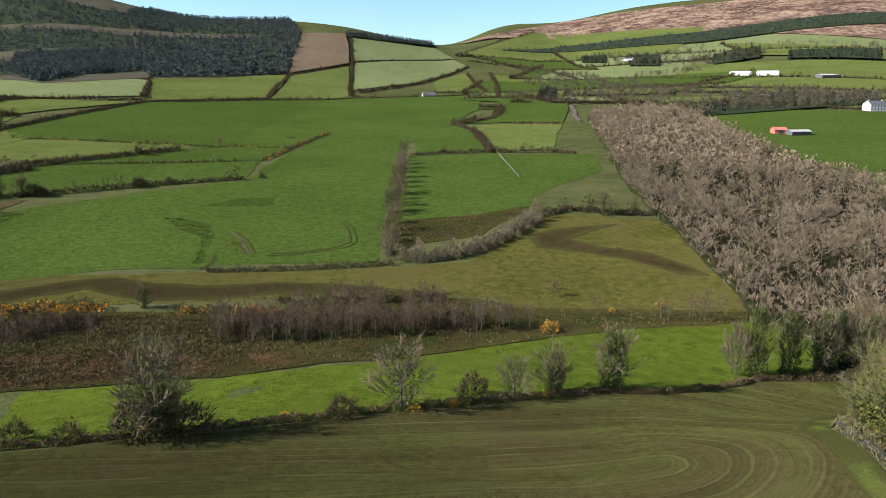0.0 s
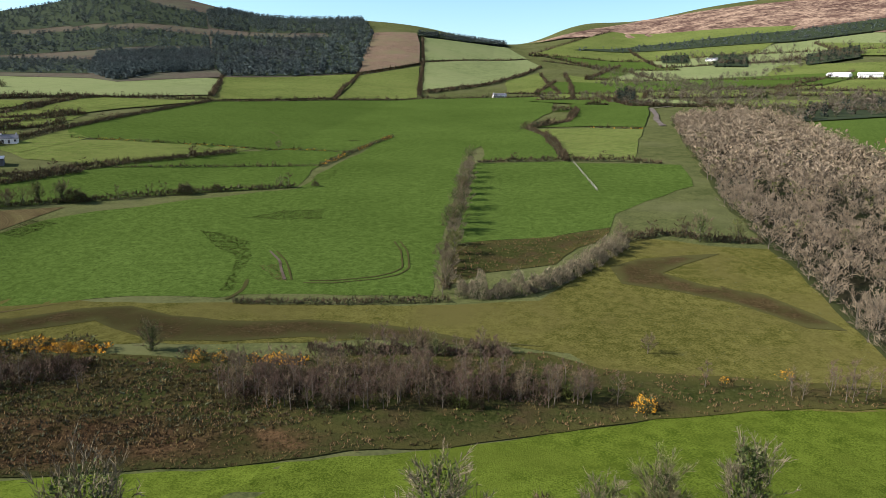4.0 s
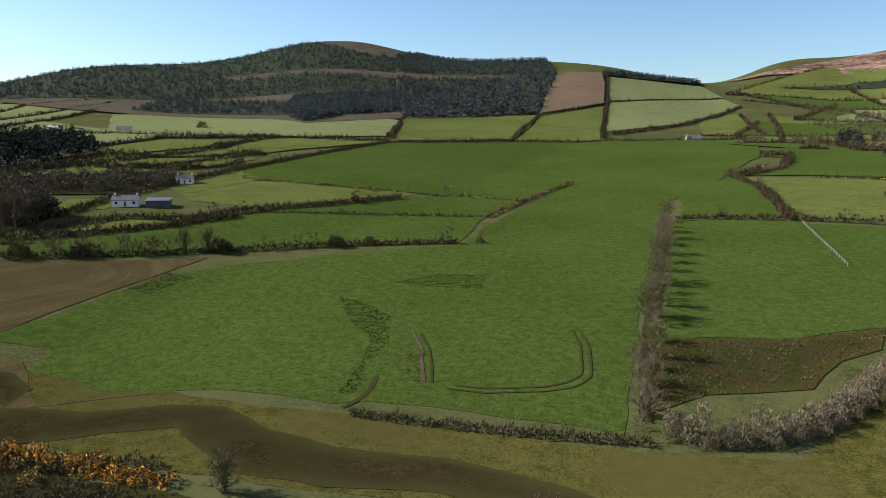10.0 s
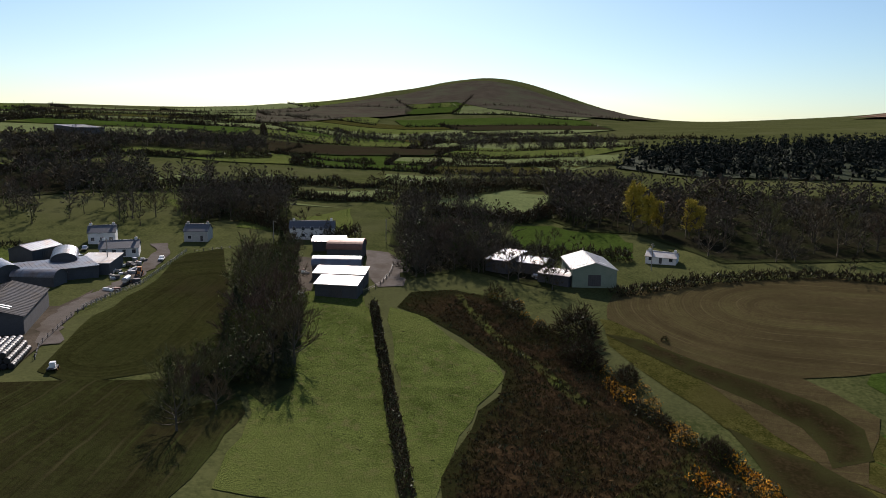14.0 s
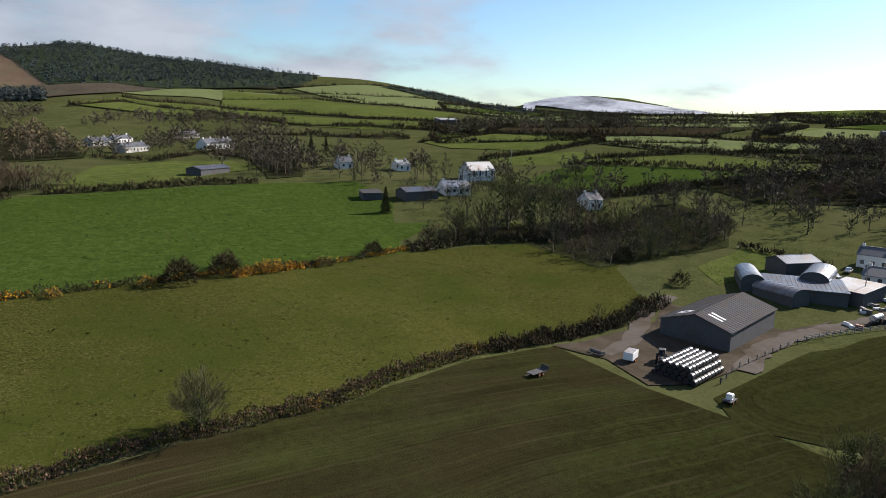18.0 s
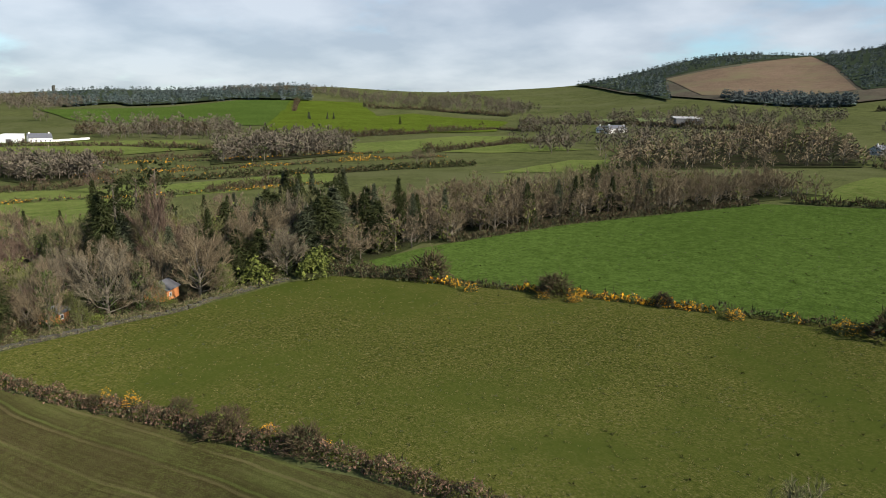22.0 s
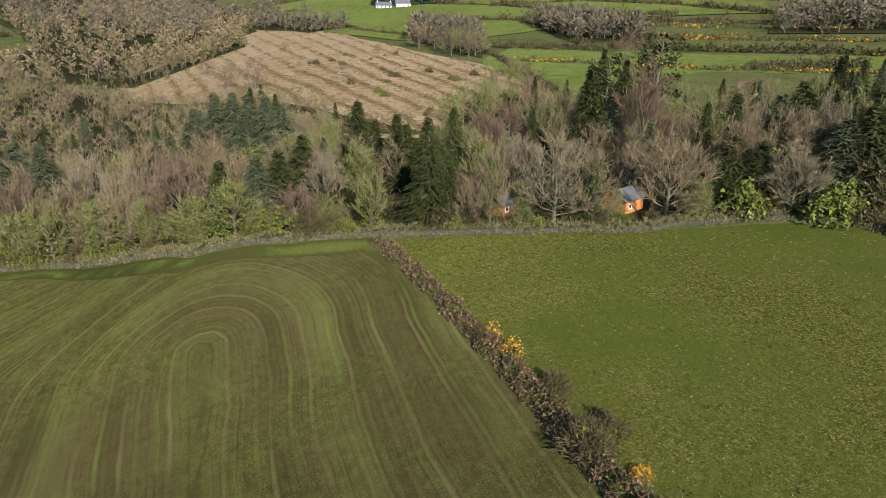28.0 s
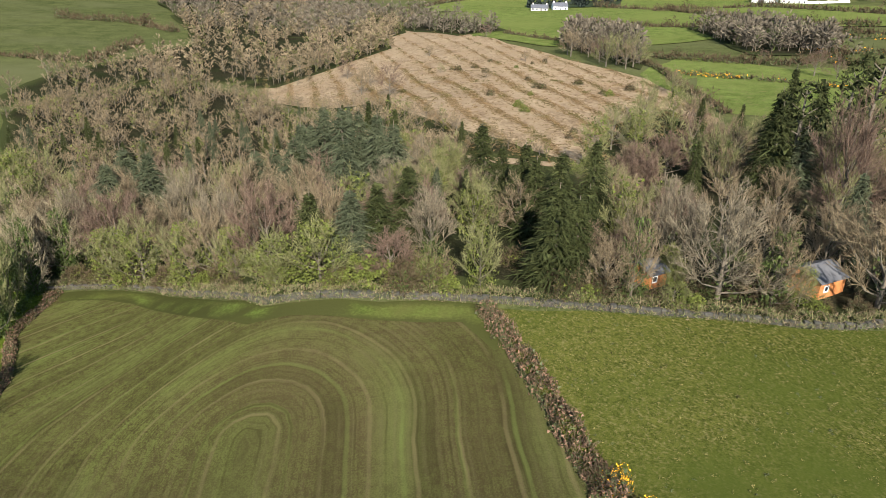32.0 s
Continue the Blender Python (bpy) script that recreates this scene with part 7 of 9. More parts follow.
def wood(kind, n, low, high, poly):
    rng = np.random.default_rng(int(abs(poly[0][0]) * 13 + abs(poly[0][1]) * 5 + n))
    at = scatter(n, poly, rng)
    if kind in ("east_wood", "conifers", "east_front", "understory", "fans"):
        at = np.array([q for q in at if not (abs(q[0] - 50) < 13 and abs(q[1] - 9) < 5.5)])
        n = len(at)
    if kind in ("alder", "east_wood", "conifers", "east_front", "dark_clump", "understory", "fans"):
        tall = rng.uniform(low, high, n)
        if kind not in ("alder", "understory", "fans"):
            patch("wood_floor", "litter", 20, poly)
        pick = rng.uniform(0, 1, n)
        for (x, y), h, q in zip(at, tall, pick):
            k = "alder" if kind == "alder" else ("bare_fan" if q < 0.45 else "red_fan" if q < 0.65 else "ivy_fan" if q < 0.9 else "fir") if kind == "fans" else ("bush" if q < 0.8 else "laurel") if kind == "understory" else "dense_ivy" if kind in ("east_front", "dark_clump") and q < 0.8 else ("fir" if kind == "conifers" or q > 0.93 else ("ivy_tree" if q < 0.4 else "bare_tree"))
            plant(k, [(round(float(x), 1), round(float(y), 1), round(float(h), 1))])
        return
    form, mat, label, wide = STANDS[kind]
    area = 0.5 * abs(sum(p[0] * q[1] - q[0] * p[1] for p, q in zip(poly, poly[1:] + poly[:1])))
    if form == "spire" or n * 125 > area:
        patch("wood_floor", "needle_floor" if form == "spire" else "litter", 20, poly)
    stock = THIN["tree"] if form == "tree" else (SPIRE if form == "spire" else THIN["fir"])
    trunks, crowns, leaves = [], [], []
    z = land(at[:, 0], at[:, 1])
    for k in range(n):
        far = form == "tree" and away(*at[k]) > 330
        close = kind in ("willow_wood", "scrub_wood", "far_wood") and away(*at[k]) < 290
        t, c = FAR[int(rng.integers(5))] if far else FINE[int(rng.integers(5))] if close else stock[int(rng.integers(len(stock)))]
        h = rng.uniform(low, high) / 10
        a = rng.uniform(0, 6.28)
        m = np.array(((math.cos(a), -math.sin(a), 0), (math.sin(a), math.cos(a), 0), (0, 0, 1))) * h * np.array(((wide,), (wide,), (1,)))
        o = np.array((at[k, 0], at[k, 1], z[k]))
        trunks.append((t[0] @ m.T + o, t[1]))
        crowns.append((c[0] @ m.T + o, c[1]))
        if kind in ("scrub_wood", "far_wood") and k % 3 == 0 or kind == "willow_wood" and k % 9 == 0:
            c = CLAD[k // 3 % 3]
            leaves.append((c[0] @ m.T + o, c[1]))
    ob = thing("wood" if form == "tree" else "conifer_forest", Matrix(), label, "woodland", kind="stuff")
    if form == "tree":
        part("timber", merge(trunks), "bark", ob)
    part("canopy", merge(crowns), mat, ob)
    if leaves:
        part("ivy", merge(leaves), "ivy" if kind == "far_wood" else "ivy_light", ob)


# ---- trees and bushes that stand singly ----
plant("hedge_tree", [(-6.3, 105.7, 13.7), (-41.6, 93.5, 16.5), (20.3, 115.6, 10.5), (12.9, 111.3, 9.1), (-71.2, 27.4, 8.2), (-71.3, 29.8, 9.5)])
plant("dense_ivy", [(-40.8, 93.0, 9.1), (-75.8, 169.9, 7.2), (-22.1, 428.0, 10.7), (-20.9, 372.6, 7.2), (-20.6, 340.2, 9.4), (-19.8, 309.6, 9.7), (-20.0, 276.3, 10.2), (-18.5, 257.7, 5.4), (-16.9, 225.3, 5.9)])
plant("bare_tree", [(-21.5, 399.2, 7.8), (-20.8, 354.0, 7.4), (-20.4, 293.5, 8.3), (-19.2, 239.8, 7.1), (-16.3, 210.7, 5.3), (-17.4, 231.5, 5.9), (-202.8, 281.3, 8.6), (-195.2, 285.7, 8.3), (-191.2, 289.9, 8.4), (-105.9, 348.8, 6.4), (-216.3, 275.2, 8.8), (-150.3, 478.9, 6.8), (37.5, 261.8, 8.5), (31.1, 179.0, 5.1), (-2.1, 174.6, 5.1), (-19.3, 173.4, 6.4), (-220.0, 266.1, 9.0), (-207.2, 284.6, 7.5), (-196.5, 288.6, 6.9), (-181.6, 300.5, 10.2), (-212.1, 280.4, 4.9), (-307.4, 159.7, 6.7), (-159.3, -78.0, 7.3), (-162.7, -1.8, 4.6), (-157.4, -81.5, 7.0)])
plant("bare_tree", [(37.0, -32.2, 10.9), (24.6, -100.8, 16.5), (17.9, -116.8, 17.0), (202.3, -16.7, 9.1), (291.1, 4.0, 12.1), (257.1, -6.2, 13.9), (250.5, -12.6, 12.7), (138.8, -215.0, 10.3), (153.9, -223.4, 10.8), (283.4, -3.9, 10.7), (453.3, 81.7, 11.3), (350.5, 37.8, 8.4), (286.2, 3.3, 13.8), (269.2, -5.9, 11.9), (261.1, -11.2, 13.9), (253.3, -16.2, 14.7), (194.5, -15.6, 8.2), (221.9, -72.9, 10.7)])
plant("bare_tree", [(215.0, -77.4, 8.9), (255.2, -68.6, 5.7), (-186.9, 76.6, 19.0), (-201.8, 67.5, 19.0), (-174.8, 73.5, 16.2), (-170.5, 84.7, 16.6), (-170.5, 80.2, 13.3), (-145.7, 71.6, 8.6), (-134.4, 73.9, 10.3), (-145.1, 76.7, 7.5), (-237.4, 56.0, 15.9), (-253.6, 56.9, 10.7), (-284.3, 151.1, 10.3), (-296.5, 120.8, 12.0), (-269.2, 124.3, 12.8), (-281.5, 114.0, 13.1), (-320.5, 141.2, 5.6), (-293.0, 239.5, 18.8), (-289.4, 254.6, 17.8), (-283.4, 262.9, 15.3), (-272.5, 268.0, 16.2), (-265.7, 287.7, 20.3), (-342.0, -82.8, 11.3), (-347.4, -73.1, 14.0), (-341.3, -33.3, 17.7), (-331.8, -12.7, 14.1), (-331.5, -0.6, 10.3), (-343.1, 8.0, 9.2), (-348.9, 12.3, 8.0), (-344.1, 22.7, 10.0)])
plant("bare_tree", [(-373.4, -73.6, 14.7), (-341.3, -103.7, 11.8), (-319.8, -100.7, 8.4), (-343.1, 36.9, 12.7), (-156.2, -430.9, 13.6), (-241.8, -392.3, 8.2), (-260.5, -387.0, 7.5), (218.1, 88.6, 11.1), (200.2, 77.1, 12.2), (263.6, 99.9, 9.5), (297.1, 118.9, 11.8), (240.8, 88.0, 9.9), (250.4, 60.7, 4.5), (229.0, 43.8, 4.6), (268.9, 25.2, 6.0), (300.1, 66.5, 6.6)])
plant("bush", [(-60.5, 90.7, 3.6), (-52.8, 90.6, 3.4), (-44.0, 91.8, 6.1), (-37.1, 93.0, 5.8), (-15.6, 101.7, 3.9), (5.6, 112.3, 4.6), (-140.9, 327.3, 5.1), (-90.7, 354.0, 2.8), (-212.4, 270.3, 5.2), (-176.5, 300.2, 5.5), (-174.2, 300.6, 4.7), (-229.4, 258.8, 5.9), (-232.4, 263.3, 4.0), (-215.7, 272.3, 4.3), (-212.0, 274.7, 4.7), (-131.9, 336.3, 3.7), (-143.7, 328.4, 4.8), (-196.6, 171.2, 1.6), (-179.9, 148.2, 6.6), (-197.0, 149.9, 8.2), (-139.8, 163.0, 3.9), (-172.2, 156.0, 4.0), (-201.6, 149.6, 7.5), (-182.0, 147.8, 6.1), (-173.6, 156.7, 3.4), (-140.9, 163.9, 3.5), (-88.7, -52.6, 3.8), (-142.7, 5.2, 2.8), (-210.0, -47.2, 4.8)])
plant("bush", [(-179.8, -6.3, 3.0), (-206.3, -20.0, 4.3), (-133.5, -68.0, 3.2), (-16.5, -35.5, 4.3), (-38.2, -38.6, 2.8), (-76.7, -40.8, 5.8), (-87.7, -45.4, 5.4), (-131.9, -64.3, 4.2), (-179.7, -6.9, 3.4), (-209.4, -47.1, 4.7), (-142.6, 4.8, 2.6), (-16.4, -36.2, 3.8), (-39.0, -38.3, 2.9), (-77.4, -44.4, 4.9), (-87.9, -48.8, 4.7), (12.1, -32.3, 6.5), (-5.5, 40.3, 4.2), (-16.6, 37.7, 3.1), (4.3, 39.9, 2.2), (4.4, 39.6, 2.8), (-1.5, 36.6, 1.5), (-6.7, 39.8, 2.9), (-17.9, 37.6, 4.0), (14.1, -36.0, 5.0), (-18.3, -34.3, 4.7), (-38.9, -39.5, 2.4), (17.4, 44.2, 2.1), (1.9, 40.1, 1.8), (-3.9, 36.8, 2.5)])
plant("bush", [(-5.6, 39.3, 2.1), (-469.2, 491.5, 1.2), (-577.1, 788.2, 9.6)])
plant("ivy_tree", [(-19.3, 277.5, 9.2), (-18.0, 239.2, 5.6), (-224.0, 268.9, 9.7), (-190.1, 296.3, 9.0), (-180.9, 298.7, 9.6), (-143.4, 326.4, 5.8), (-131.6, 335.0, 4.3), (64.0, 267.0, 11.7), (77.3, 270.8, 8.4), (-30.8, 172.8, 5.1), (-14.0, 171.8, 5.7), (-75.4, 169.7, 7.1), (-189.3, 296.3, 8.7), (-178.6, 304.6, 5.1), (-293.9, 147.1, 2.1), (-193.8, -91.2, 22.9), (-197.2, -81.6, 20.4)])
plant("ivy_tree", [(-208.0, -82.4, 20.0), (-213.7, -76.1, 16.8), (-179.3, -83.2, 14.7), (-169.9, -82.3, 11.4), (-220.4, -46.9, 13.8), (-234.3, -49.3, 14.4), (-248.7, -51.3, 12.9), (-234.7, -77.5, 11.1), (-156.0, -79.2, 6.3), (-231.2, -83.6, 10.1), (-149.2, 66.8, 10.3), (-150.7, 71.4, 9.4), (-154.5, 75.3, 9.7)])
plant("gorse_bush", [(3.1, -29.4, 1.5), (-22.7, -31.9, 1.8), (-52.5, -37.5, 2.3), (-69.8, -39.6, 3.1), (-99.7, -47.0, 3.4), (-111.9, -50.8, 2.6), (-90.2, -44.2, 1.7), (12.7, 41.7, 2.2), (-10.0, 36.9, 1.2), (-19.2, 35.7, 1.2), (-1.2, -28.2, 2.2), (-16.8, -30.9, 1.9), (-23.3, -32.7, 1.8), (13.1, 41.5, 2.0), (-10.1, 36.4, 1.2), (16.9, 42.9, 2.1), (25.4, 152.0, 3.0), (43.6, 166.7, 1.3), (56.3, 169.7, 2.1), (-106.3, 161.2, 2.5), (-89.9, 166.6, 1.9), (-58.5, 165.8, 2.5), (-63.3, 165.0, 2.1), (-4.0, 104.5, 1.5), (2.5, 106.8, 1.4), (17.8, 111.2, 1.5), (-24.5, 101.1, 1.3), (-97.0, -46.1, 3.6), (-114.5, -52.7, 2.6), (-122.0, 10.8, 2.2)])
plant("gorse_bush", [(-87.5, 26.4, 1.4), (-161.0, 158.5, 2.2), (-146.4, 159.7, 3.2), (-221.7, 136.7, 2.5), (-228.3, 130.9, 2.5), (-166.9, 157.8, 2.6)])
plant("fir", [(174.4, 131.8, 10.3), (105.2, 68.5, 12.7), (111.1, 78.5, 13.2), (105.9, 73.8, 14.5), (141.1, 101.3, 9.4), (151.1, 161.3, 9.2), (146.9, 138.0, 9.8), (121.2, -16.7, 19.6), (116.0, -20.8, 16.9), (102.4, -30.7, 8.7), (45.7, -64.5, 17.8), (51.1, -60.0, 16.0), (38.4, -61.5, 13.8), (88.3, -40.6, 13.7)])
plant("pine", [(83.9, -0.9, 21.8), (85.9, -13.2, 25.1), (96.6, -9.2, 14.1), (111.6, -24.2, 19.4), (56.1, -46.9, 17.1)])
plant("laurel", [(36.2, -20.1, 7.1)])
plant("conifer_far", [(530.9, -524.4, 9.5), (517.1, -540.9, 9.0), (512.5, -547.2, 9.0), (408.0, -543.1, 11.1), (19.7, -570.9, 10.7), (469.4, 80.8, 10.6), (543.6, -535.8, 8.9), (-178.2, -318.3, 10.0), (-186.0, -312.8, 10.7), (-194.2, -308.3, 10.1), (-158.0, -119.7, 10.3), (-402.5, -508.8, 11.3), (-391.4, -467.3, 13.4), (-411.5, -459.9, 11.9), (-499.5, -469.0, 16.0)])
plant("poplar", [(-325.5, 195.5, 19.4), (-319.0, 200.3, 15.5), (-308.7, 214.1, 14.2), (-318.9, 204.3, 12.6), (-306.5, 217.2, 11.7)])

plant("bush", [(-192, 148, 5.0, 7.0), (-178.6, 148.6, 5.0, 7.5), (-169.4, 153.8, 4.0, 5.0), (-140.9, 163.3, 4.2, 4.6), (-216.8, 134.9, 4.5, 7.0), (-228.2, 131.1, 5.0, 7.0), (-184, 145, 3.4, 6.0), (-200, 141, 3.6, 6.0), (-152, 158, 3.0, 4.0), (-122, 146, 2.6, 5.0), (-104, 152, 3.0, 6.0), (-92, 147, 2.8, 5.0)])
plant("gorse_bush", [(-176, 152.5, 2.2), (-160, 156, 2.4), (-157, 157.5, 2.0), (-150, 160, 2.6), (-130, 165.5, 2.4), (-127, 166, 2.2), (-118, 167, 2.8), (-114, 168.5, 2.4), (-108, 166, 2.6), (-104, 168, 2.8), (-99, 169.5, 2.4), (-94, 167, 2.6), (-205, 141, 2.6), (-212, 138, 2.2)])
plant("ivy_tower", [(31.4, 116.4, 14.0, 8.5), (-41.0, 93.2, 9.5, 8.0), (20.6, 115.0, 9.0, 6.0)])
# the east wood: its front row behind the field wall, the taller crowns and spruces behind
plant("ivy_tower", [(62.0, 126.9, 15.5, 7.0), (69.5, 128.9, 14.5, 7.0), (76.5, 129.6, 15.5, 7.5), (85.5, 128.4, 15.0, 9.0), (81.5, 133.4, 15.0, 9.0)])
plant("bare_fan", [(58.5, 127.4, 12.0, 7.0), (88.0, 133.9, 16.0, 11.0), (93.0, 129.4, 15.0, 11.0)])
plant("ivy_fan", [(80.2, 117.1, 11.6, 10.6), (78.8, 111.0, 13.9, 12.5), (71.2, 99.3, 12.7, 11.3), (64.6, 90.0, 9.8, 8.4), (56.0, 81.5, 8.6, 9.5), (54.4, 75.2, 9.9, 11.0), (51.9, 60.5, 4.6, 5.8), (51.3, 53.6, 10.5, 7.0), (48.8, 34.3, 14.2, 6.8), (47.1, 17.0, 13.2, 8.4), (45.0, -1.2, 7.4, 6.5), (52.5, -36.8, 18.4, 12.8)])
plant("bare_fan", [(69.5, 94.6, 13.2, 11.0), (50.1, 37.5, 9.0, 8.3), (49.2, 23.0, 15.7, 15.5), (47.0, 3.6, 15.9, 14.7), (43.0, -17.6, 12.8, 11.0), (56.5, 27.3, 14.5, 8.2), (56.3, 6.1, 12.7, 7.7), (82.7, 107.8, 15.3, 12.7), (75.0, 94.8, 14.8, 11.4), (62.3, 75.2, 12.9, 10.0), (72.7, 80.9, 14.9, 10.0), (60.9, 60.3, 11.2, 7.2), (88.5, 105.4, 18.1, 13.1), (83.2, 93.3, 16.5, 11.0), (101.5, 121.4, 16.0, 14.8), (54.4, -14.6, 17.4, 10.5), (54.5, -22.8, 17.7, 11.0), (55.8, -32.4, 17.2, 12.7)])
plant("red_fan", [(54.1, 65.6, 7.8, 8.4), (65.1, 84.9, 14.5, 12.3), (87.8, 118.8, 15.0, 14.9), (63.7, 68.8, 9.8, 8.3), (74.4, -4.9, 23.4, 13.0), (90.0, 24.0, 11.0, 11.0), (104.0, 14.0, 10.0, 11.0)])
plant("laurel", [(52.4, 67.6, 4.6), (53.5, 70.5, 3.8), (43.6, -9.0, 6.6), (40.3, -25.3, 6.2), (50.0, 57.5, 2.8), (48.2, 40.0, 2.6), (46.5, 27.5, 2.8), (45.6, 12.0, 2.4)])
plant("spruce_dark", [(84.2, 52.2, 14.6, 6.4), (74.9, 45.8, 13.5, 5.6), (65.7, 41.5, 14.8, 6.4), (71.9, 35.4, 15.2, 5.6), (68.5, 44.8, 13.0, 5.6), (62.0, 38.0, 11.0, 5.0), (86.5, 48.5, 10.0, 4.6), (51.8, 44.0, 14.5, 6.6), (52.6, 41.2, 12.5, 5.6)])
plant("fir", [(59.4, 77.1, 11.3, 6.0), (57.7, 71.2, 11.5, 6.4), (59.5, 67.7, 12.0, 6.0), (65.1, 63.6, 12.6, 6.0), (59.9, 1.3, 14.1, 4.6), (64.4, -12.6, 15.7, 3.9), (53.2, -11.9, 11.6, 8.3), (49.0, -14.9, 11.5, 8.2), (45.8, -27.8, 15.3, 10.7), (43.9, -31.7, 17.6, 11.9), (46.7, -38.1, 18.4, 10.2), (58.0, -23.3, 17.5, 7.8), (84.0, 2.6, 18.9, 6.5), (87.8, 1.3, 20.8, 6.0), (81.5, -1.0, 15.0, 6.0)])
plant("blue_fir", [(107.9, 125.0, 16.9, 9.9), (101.1, 117.3, 18.0, 8.0), (99.5, 125.1, 16.6, 8.1), (89.3, 92.5, 15.2, 7.7), (86.3, 84.8, 14.5, 7.5), (90.0, 84.1, 16.3, 7.2), (90.1, 80.0, 18.0, 7.1), (85.8, 76.2, 17.5, 7.5), (87.6, 73.5, 16.3, 7.0), (83.6, 69.9, 16.5, 7.4), (81.3, 67.0, 15.3, 6.8), (77.9, 74.9, 14.0, 6.7), (93.5, 90.0, 13.2, 7.0), (98.0, 84.0, 14.0, 7.0), (93.0, 71.0, 13.0, 6.5)])

plant("ivy_fan", [(47.6, 13.2, 6.5, 5.0), (46.8, 29.5, 6.0, 5.0)])
plant("bush", [(46.0, 6.6, 2.4), (46.4, 10.4, 1.8), (47.5, 31.5, 2.6)])

plant("spruce_dark", [(60, -28, 15, 8.0), (54, -41, 16, 8.5), (66, -36, 16, 8.0), (72, -24, 15, 7.5), (62, -49, 15, 8.0), (78, -44, 15, 8.0), (48, -52, 15, 8.0), (40, -48, 14, 8.0), (70, -56, 14, 7.5), (54, -60, 15, 8.0)])

# ---- field hedges ----
hedge("thicket", 2.6, 7, [(-50.8, 150.9), (-36.8, 154.3), (-20.7, 154.9), (-3.8, 155.5), (8.4, 154.4)])
hedge("thicket", 2.2, 5, [(-47.4, 158), (-27.9, 161.8), (-7.6, 161.2), (5.2, 159.8)])
hedge("thicket", 3.4, 7, [(-107.6, 148.1), (-103, 151.7), (-94.5, 157.4), (-83.1, 159.6)])
hedge("thicket", 3, 7, [(-98.8, 146.2), (-93.8, 152.7), (-84.3, 155.3)])
hedge("thicket", 2.4, 5, [(-41.8, 172.2), (-21.3, 174), (-8.4, 174), (1.7, 174.3)])
hedge("bramble", 1.5, 2.0, [(-65, 86.8), (-61, 87.8), (-51.9, 89.8), (-41.2, 93), (-32.6, 97.1), (-19.5, 101.1), (-6.3, 105.7), (11.8, 110.2), (31.2, 115.3), (37.6, 114.7), (49.1, 118), (62, 125), (76.8, 125.5)])
hedge("bramble", 2.3, 3.4, [(45.8, 53.1), (37, 49.6), (27.3, 46.6), (16.4, 44.1), (5.6, 41.9), (-7.2, 40.2), (-17.6, 37.8), (-25.1, 36.9), (-43.4, 35.5), (-56, 32.8), (-57.4, 31.9), (-71.3, 30.1), (-91.4, 25.5), (-102.1, 19), (-122.3, 10.8), (-142, 7.3), (-167.3, 1.4)])
hedge("gorse", 1.8, 2.4, [(10.3, -29.5), (-17.3, -35.6), (-39.6, -38.5), (-63, -41.3), (-80.7, -44.9), (-97.9, -49), (-115.7, -52.9), (-88.7, -43), (-120.5, -56.3), (-145.9, -71.7)])
hedge("thorn", 3.2, 5, [(35.2, -24.2), (24, -27.7), (10.8, -30.3)])
hedge("thorn", 3.5, 5, [(-145.1, -69.7), (-168.2, -76.7), (-190.3, -75.3), (-220.1, -80.3), (-244, -83)])
hedge("thorn", 3, 4.5, [(-126.9, 10.2), (-142.3, 6.7), (-165.3, 1.6), (-188.9, -7.9)])
hedge("thorn", 2.6, 2.6, [(-217.2, 96.4), (-185, 101.7), (-159.6, 106), (-137.1, 109.7), (-121.3, 112.1)])
hedge("gorse", 2.2, 4, [(-133.9, 157.4), (-118.7, 161.6), (-112.6, 164.1), (-105.5, 165.7), (-96.1, 167.8), (-84.5, 168.9)])
hedge("gorse", 2.2, 4, [(-68, 166.8), (-60.9, 166.8), (-51.8, 166.7), (-40.2, 166.6)])
hedge("gorse", 2.4, 4, [(-170.3, 151.6), (-159.9, 154.5), (-148.6, 160.3), (-142, 165), (-127.1, 167.3), (-112.9, 167.2), (-102.6, 168.2), (-96.7, 170.6), (-89.8, 171.6)])
hedge("thorn", 1.5, 3, [(-69.9, 200.3), (-50, 201.6), (-28.8, 203.9), (-13.7, 205.9)])
hedge("willow", 5.5, 7, [(-12.5, 210.6), (-3.2, 209.6), (6.1, 213.9), (14.4, 221.8), (25.7, 239.3), (37.2, 259.6)])
hedge("thorn", 2.5, 5, [(37.9, 264.8), (53.3, 275.8), (67.5, 269.5), (84.1, 268.2)])
hedge("thorn", 2.5, 3, [(-233.4, 255.6), (-216.4, 268), (-197.5, 282.6), (-174.7, 301.3), (-149.4, 324.4), (-122, 339.7), (-99.1, 350.1)])
hedge("gorse", 1.3, 2, [(-276, 452), (-226, 456), (-178, 466), (-145, 473), (-99, 468)])
hedge("gorse", 2, 3, [(-104, 412), (-99, 466), (-93, 520), (-88, 555)])
hedge("thorn", 1.2, 2, [(-206, 369), (-182, 381), (-149, 401), (-104, 412)])
hedge("thorn", 1.2, 2, [(-250, 269), (-237, 295), (-219, 322), (-211, 349), (-206, 369), (-195, 402), (-170, 448)])
hedge("thorn", 3, 5, [(-273, 314), (-288, 360), (-296, 424), (-302, 489), (-307, 595), (-312, 753)])
hedge("thorn", 3, 4, [(-312, 753), (-219, 886), (-127, 980), (-35, 1035), (67, 1063)])
hedge("thorn", 3, 4, [(-600, 665), (-535, 684), (-449, 701), (-378, 717), (-320, 771)])
hedge("thorn", 3.5, 6, [(-335, 801), (-378, 918), (-444, 1098)])
hedge("thorn", 3.5, 6, [(-220, 903), (-245, 1060), (-262, 1248)])
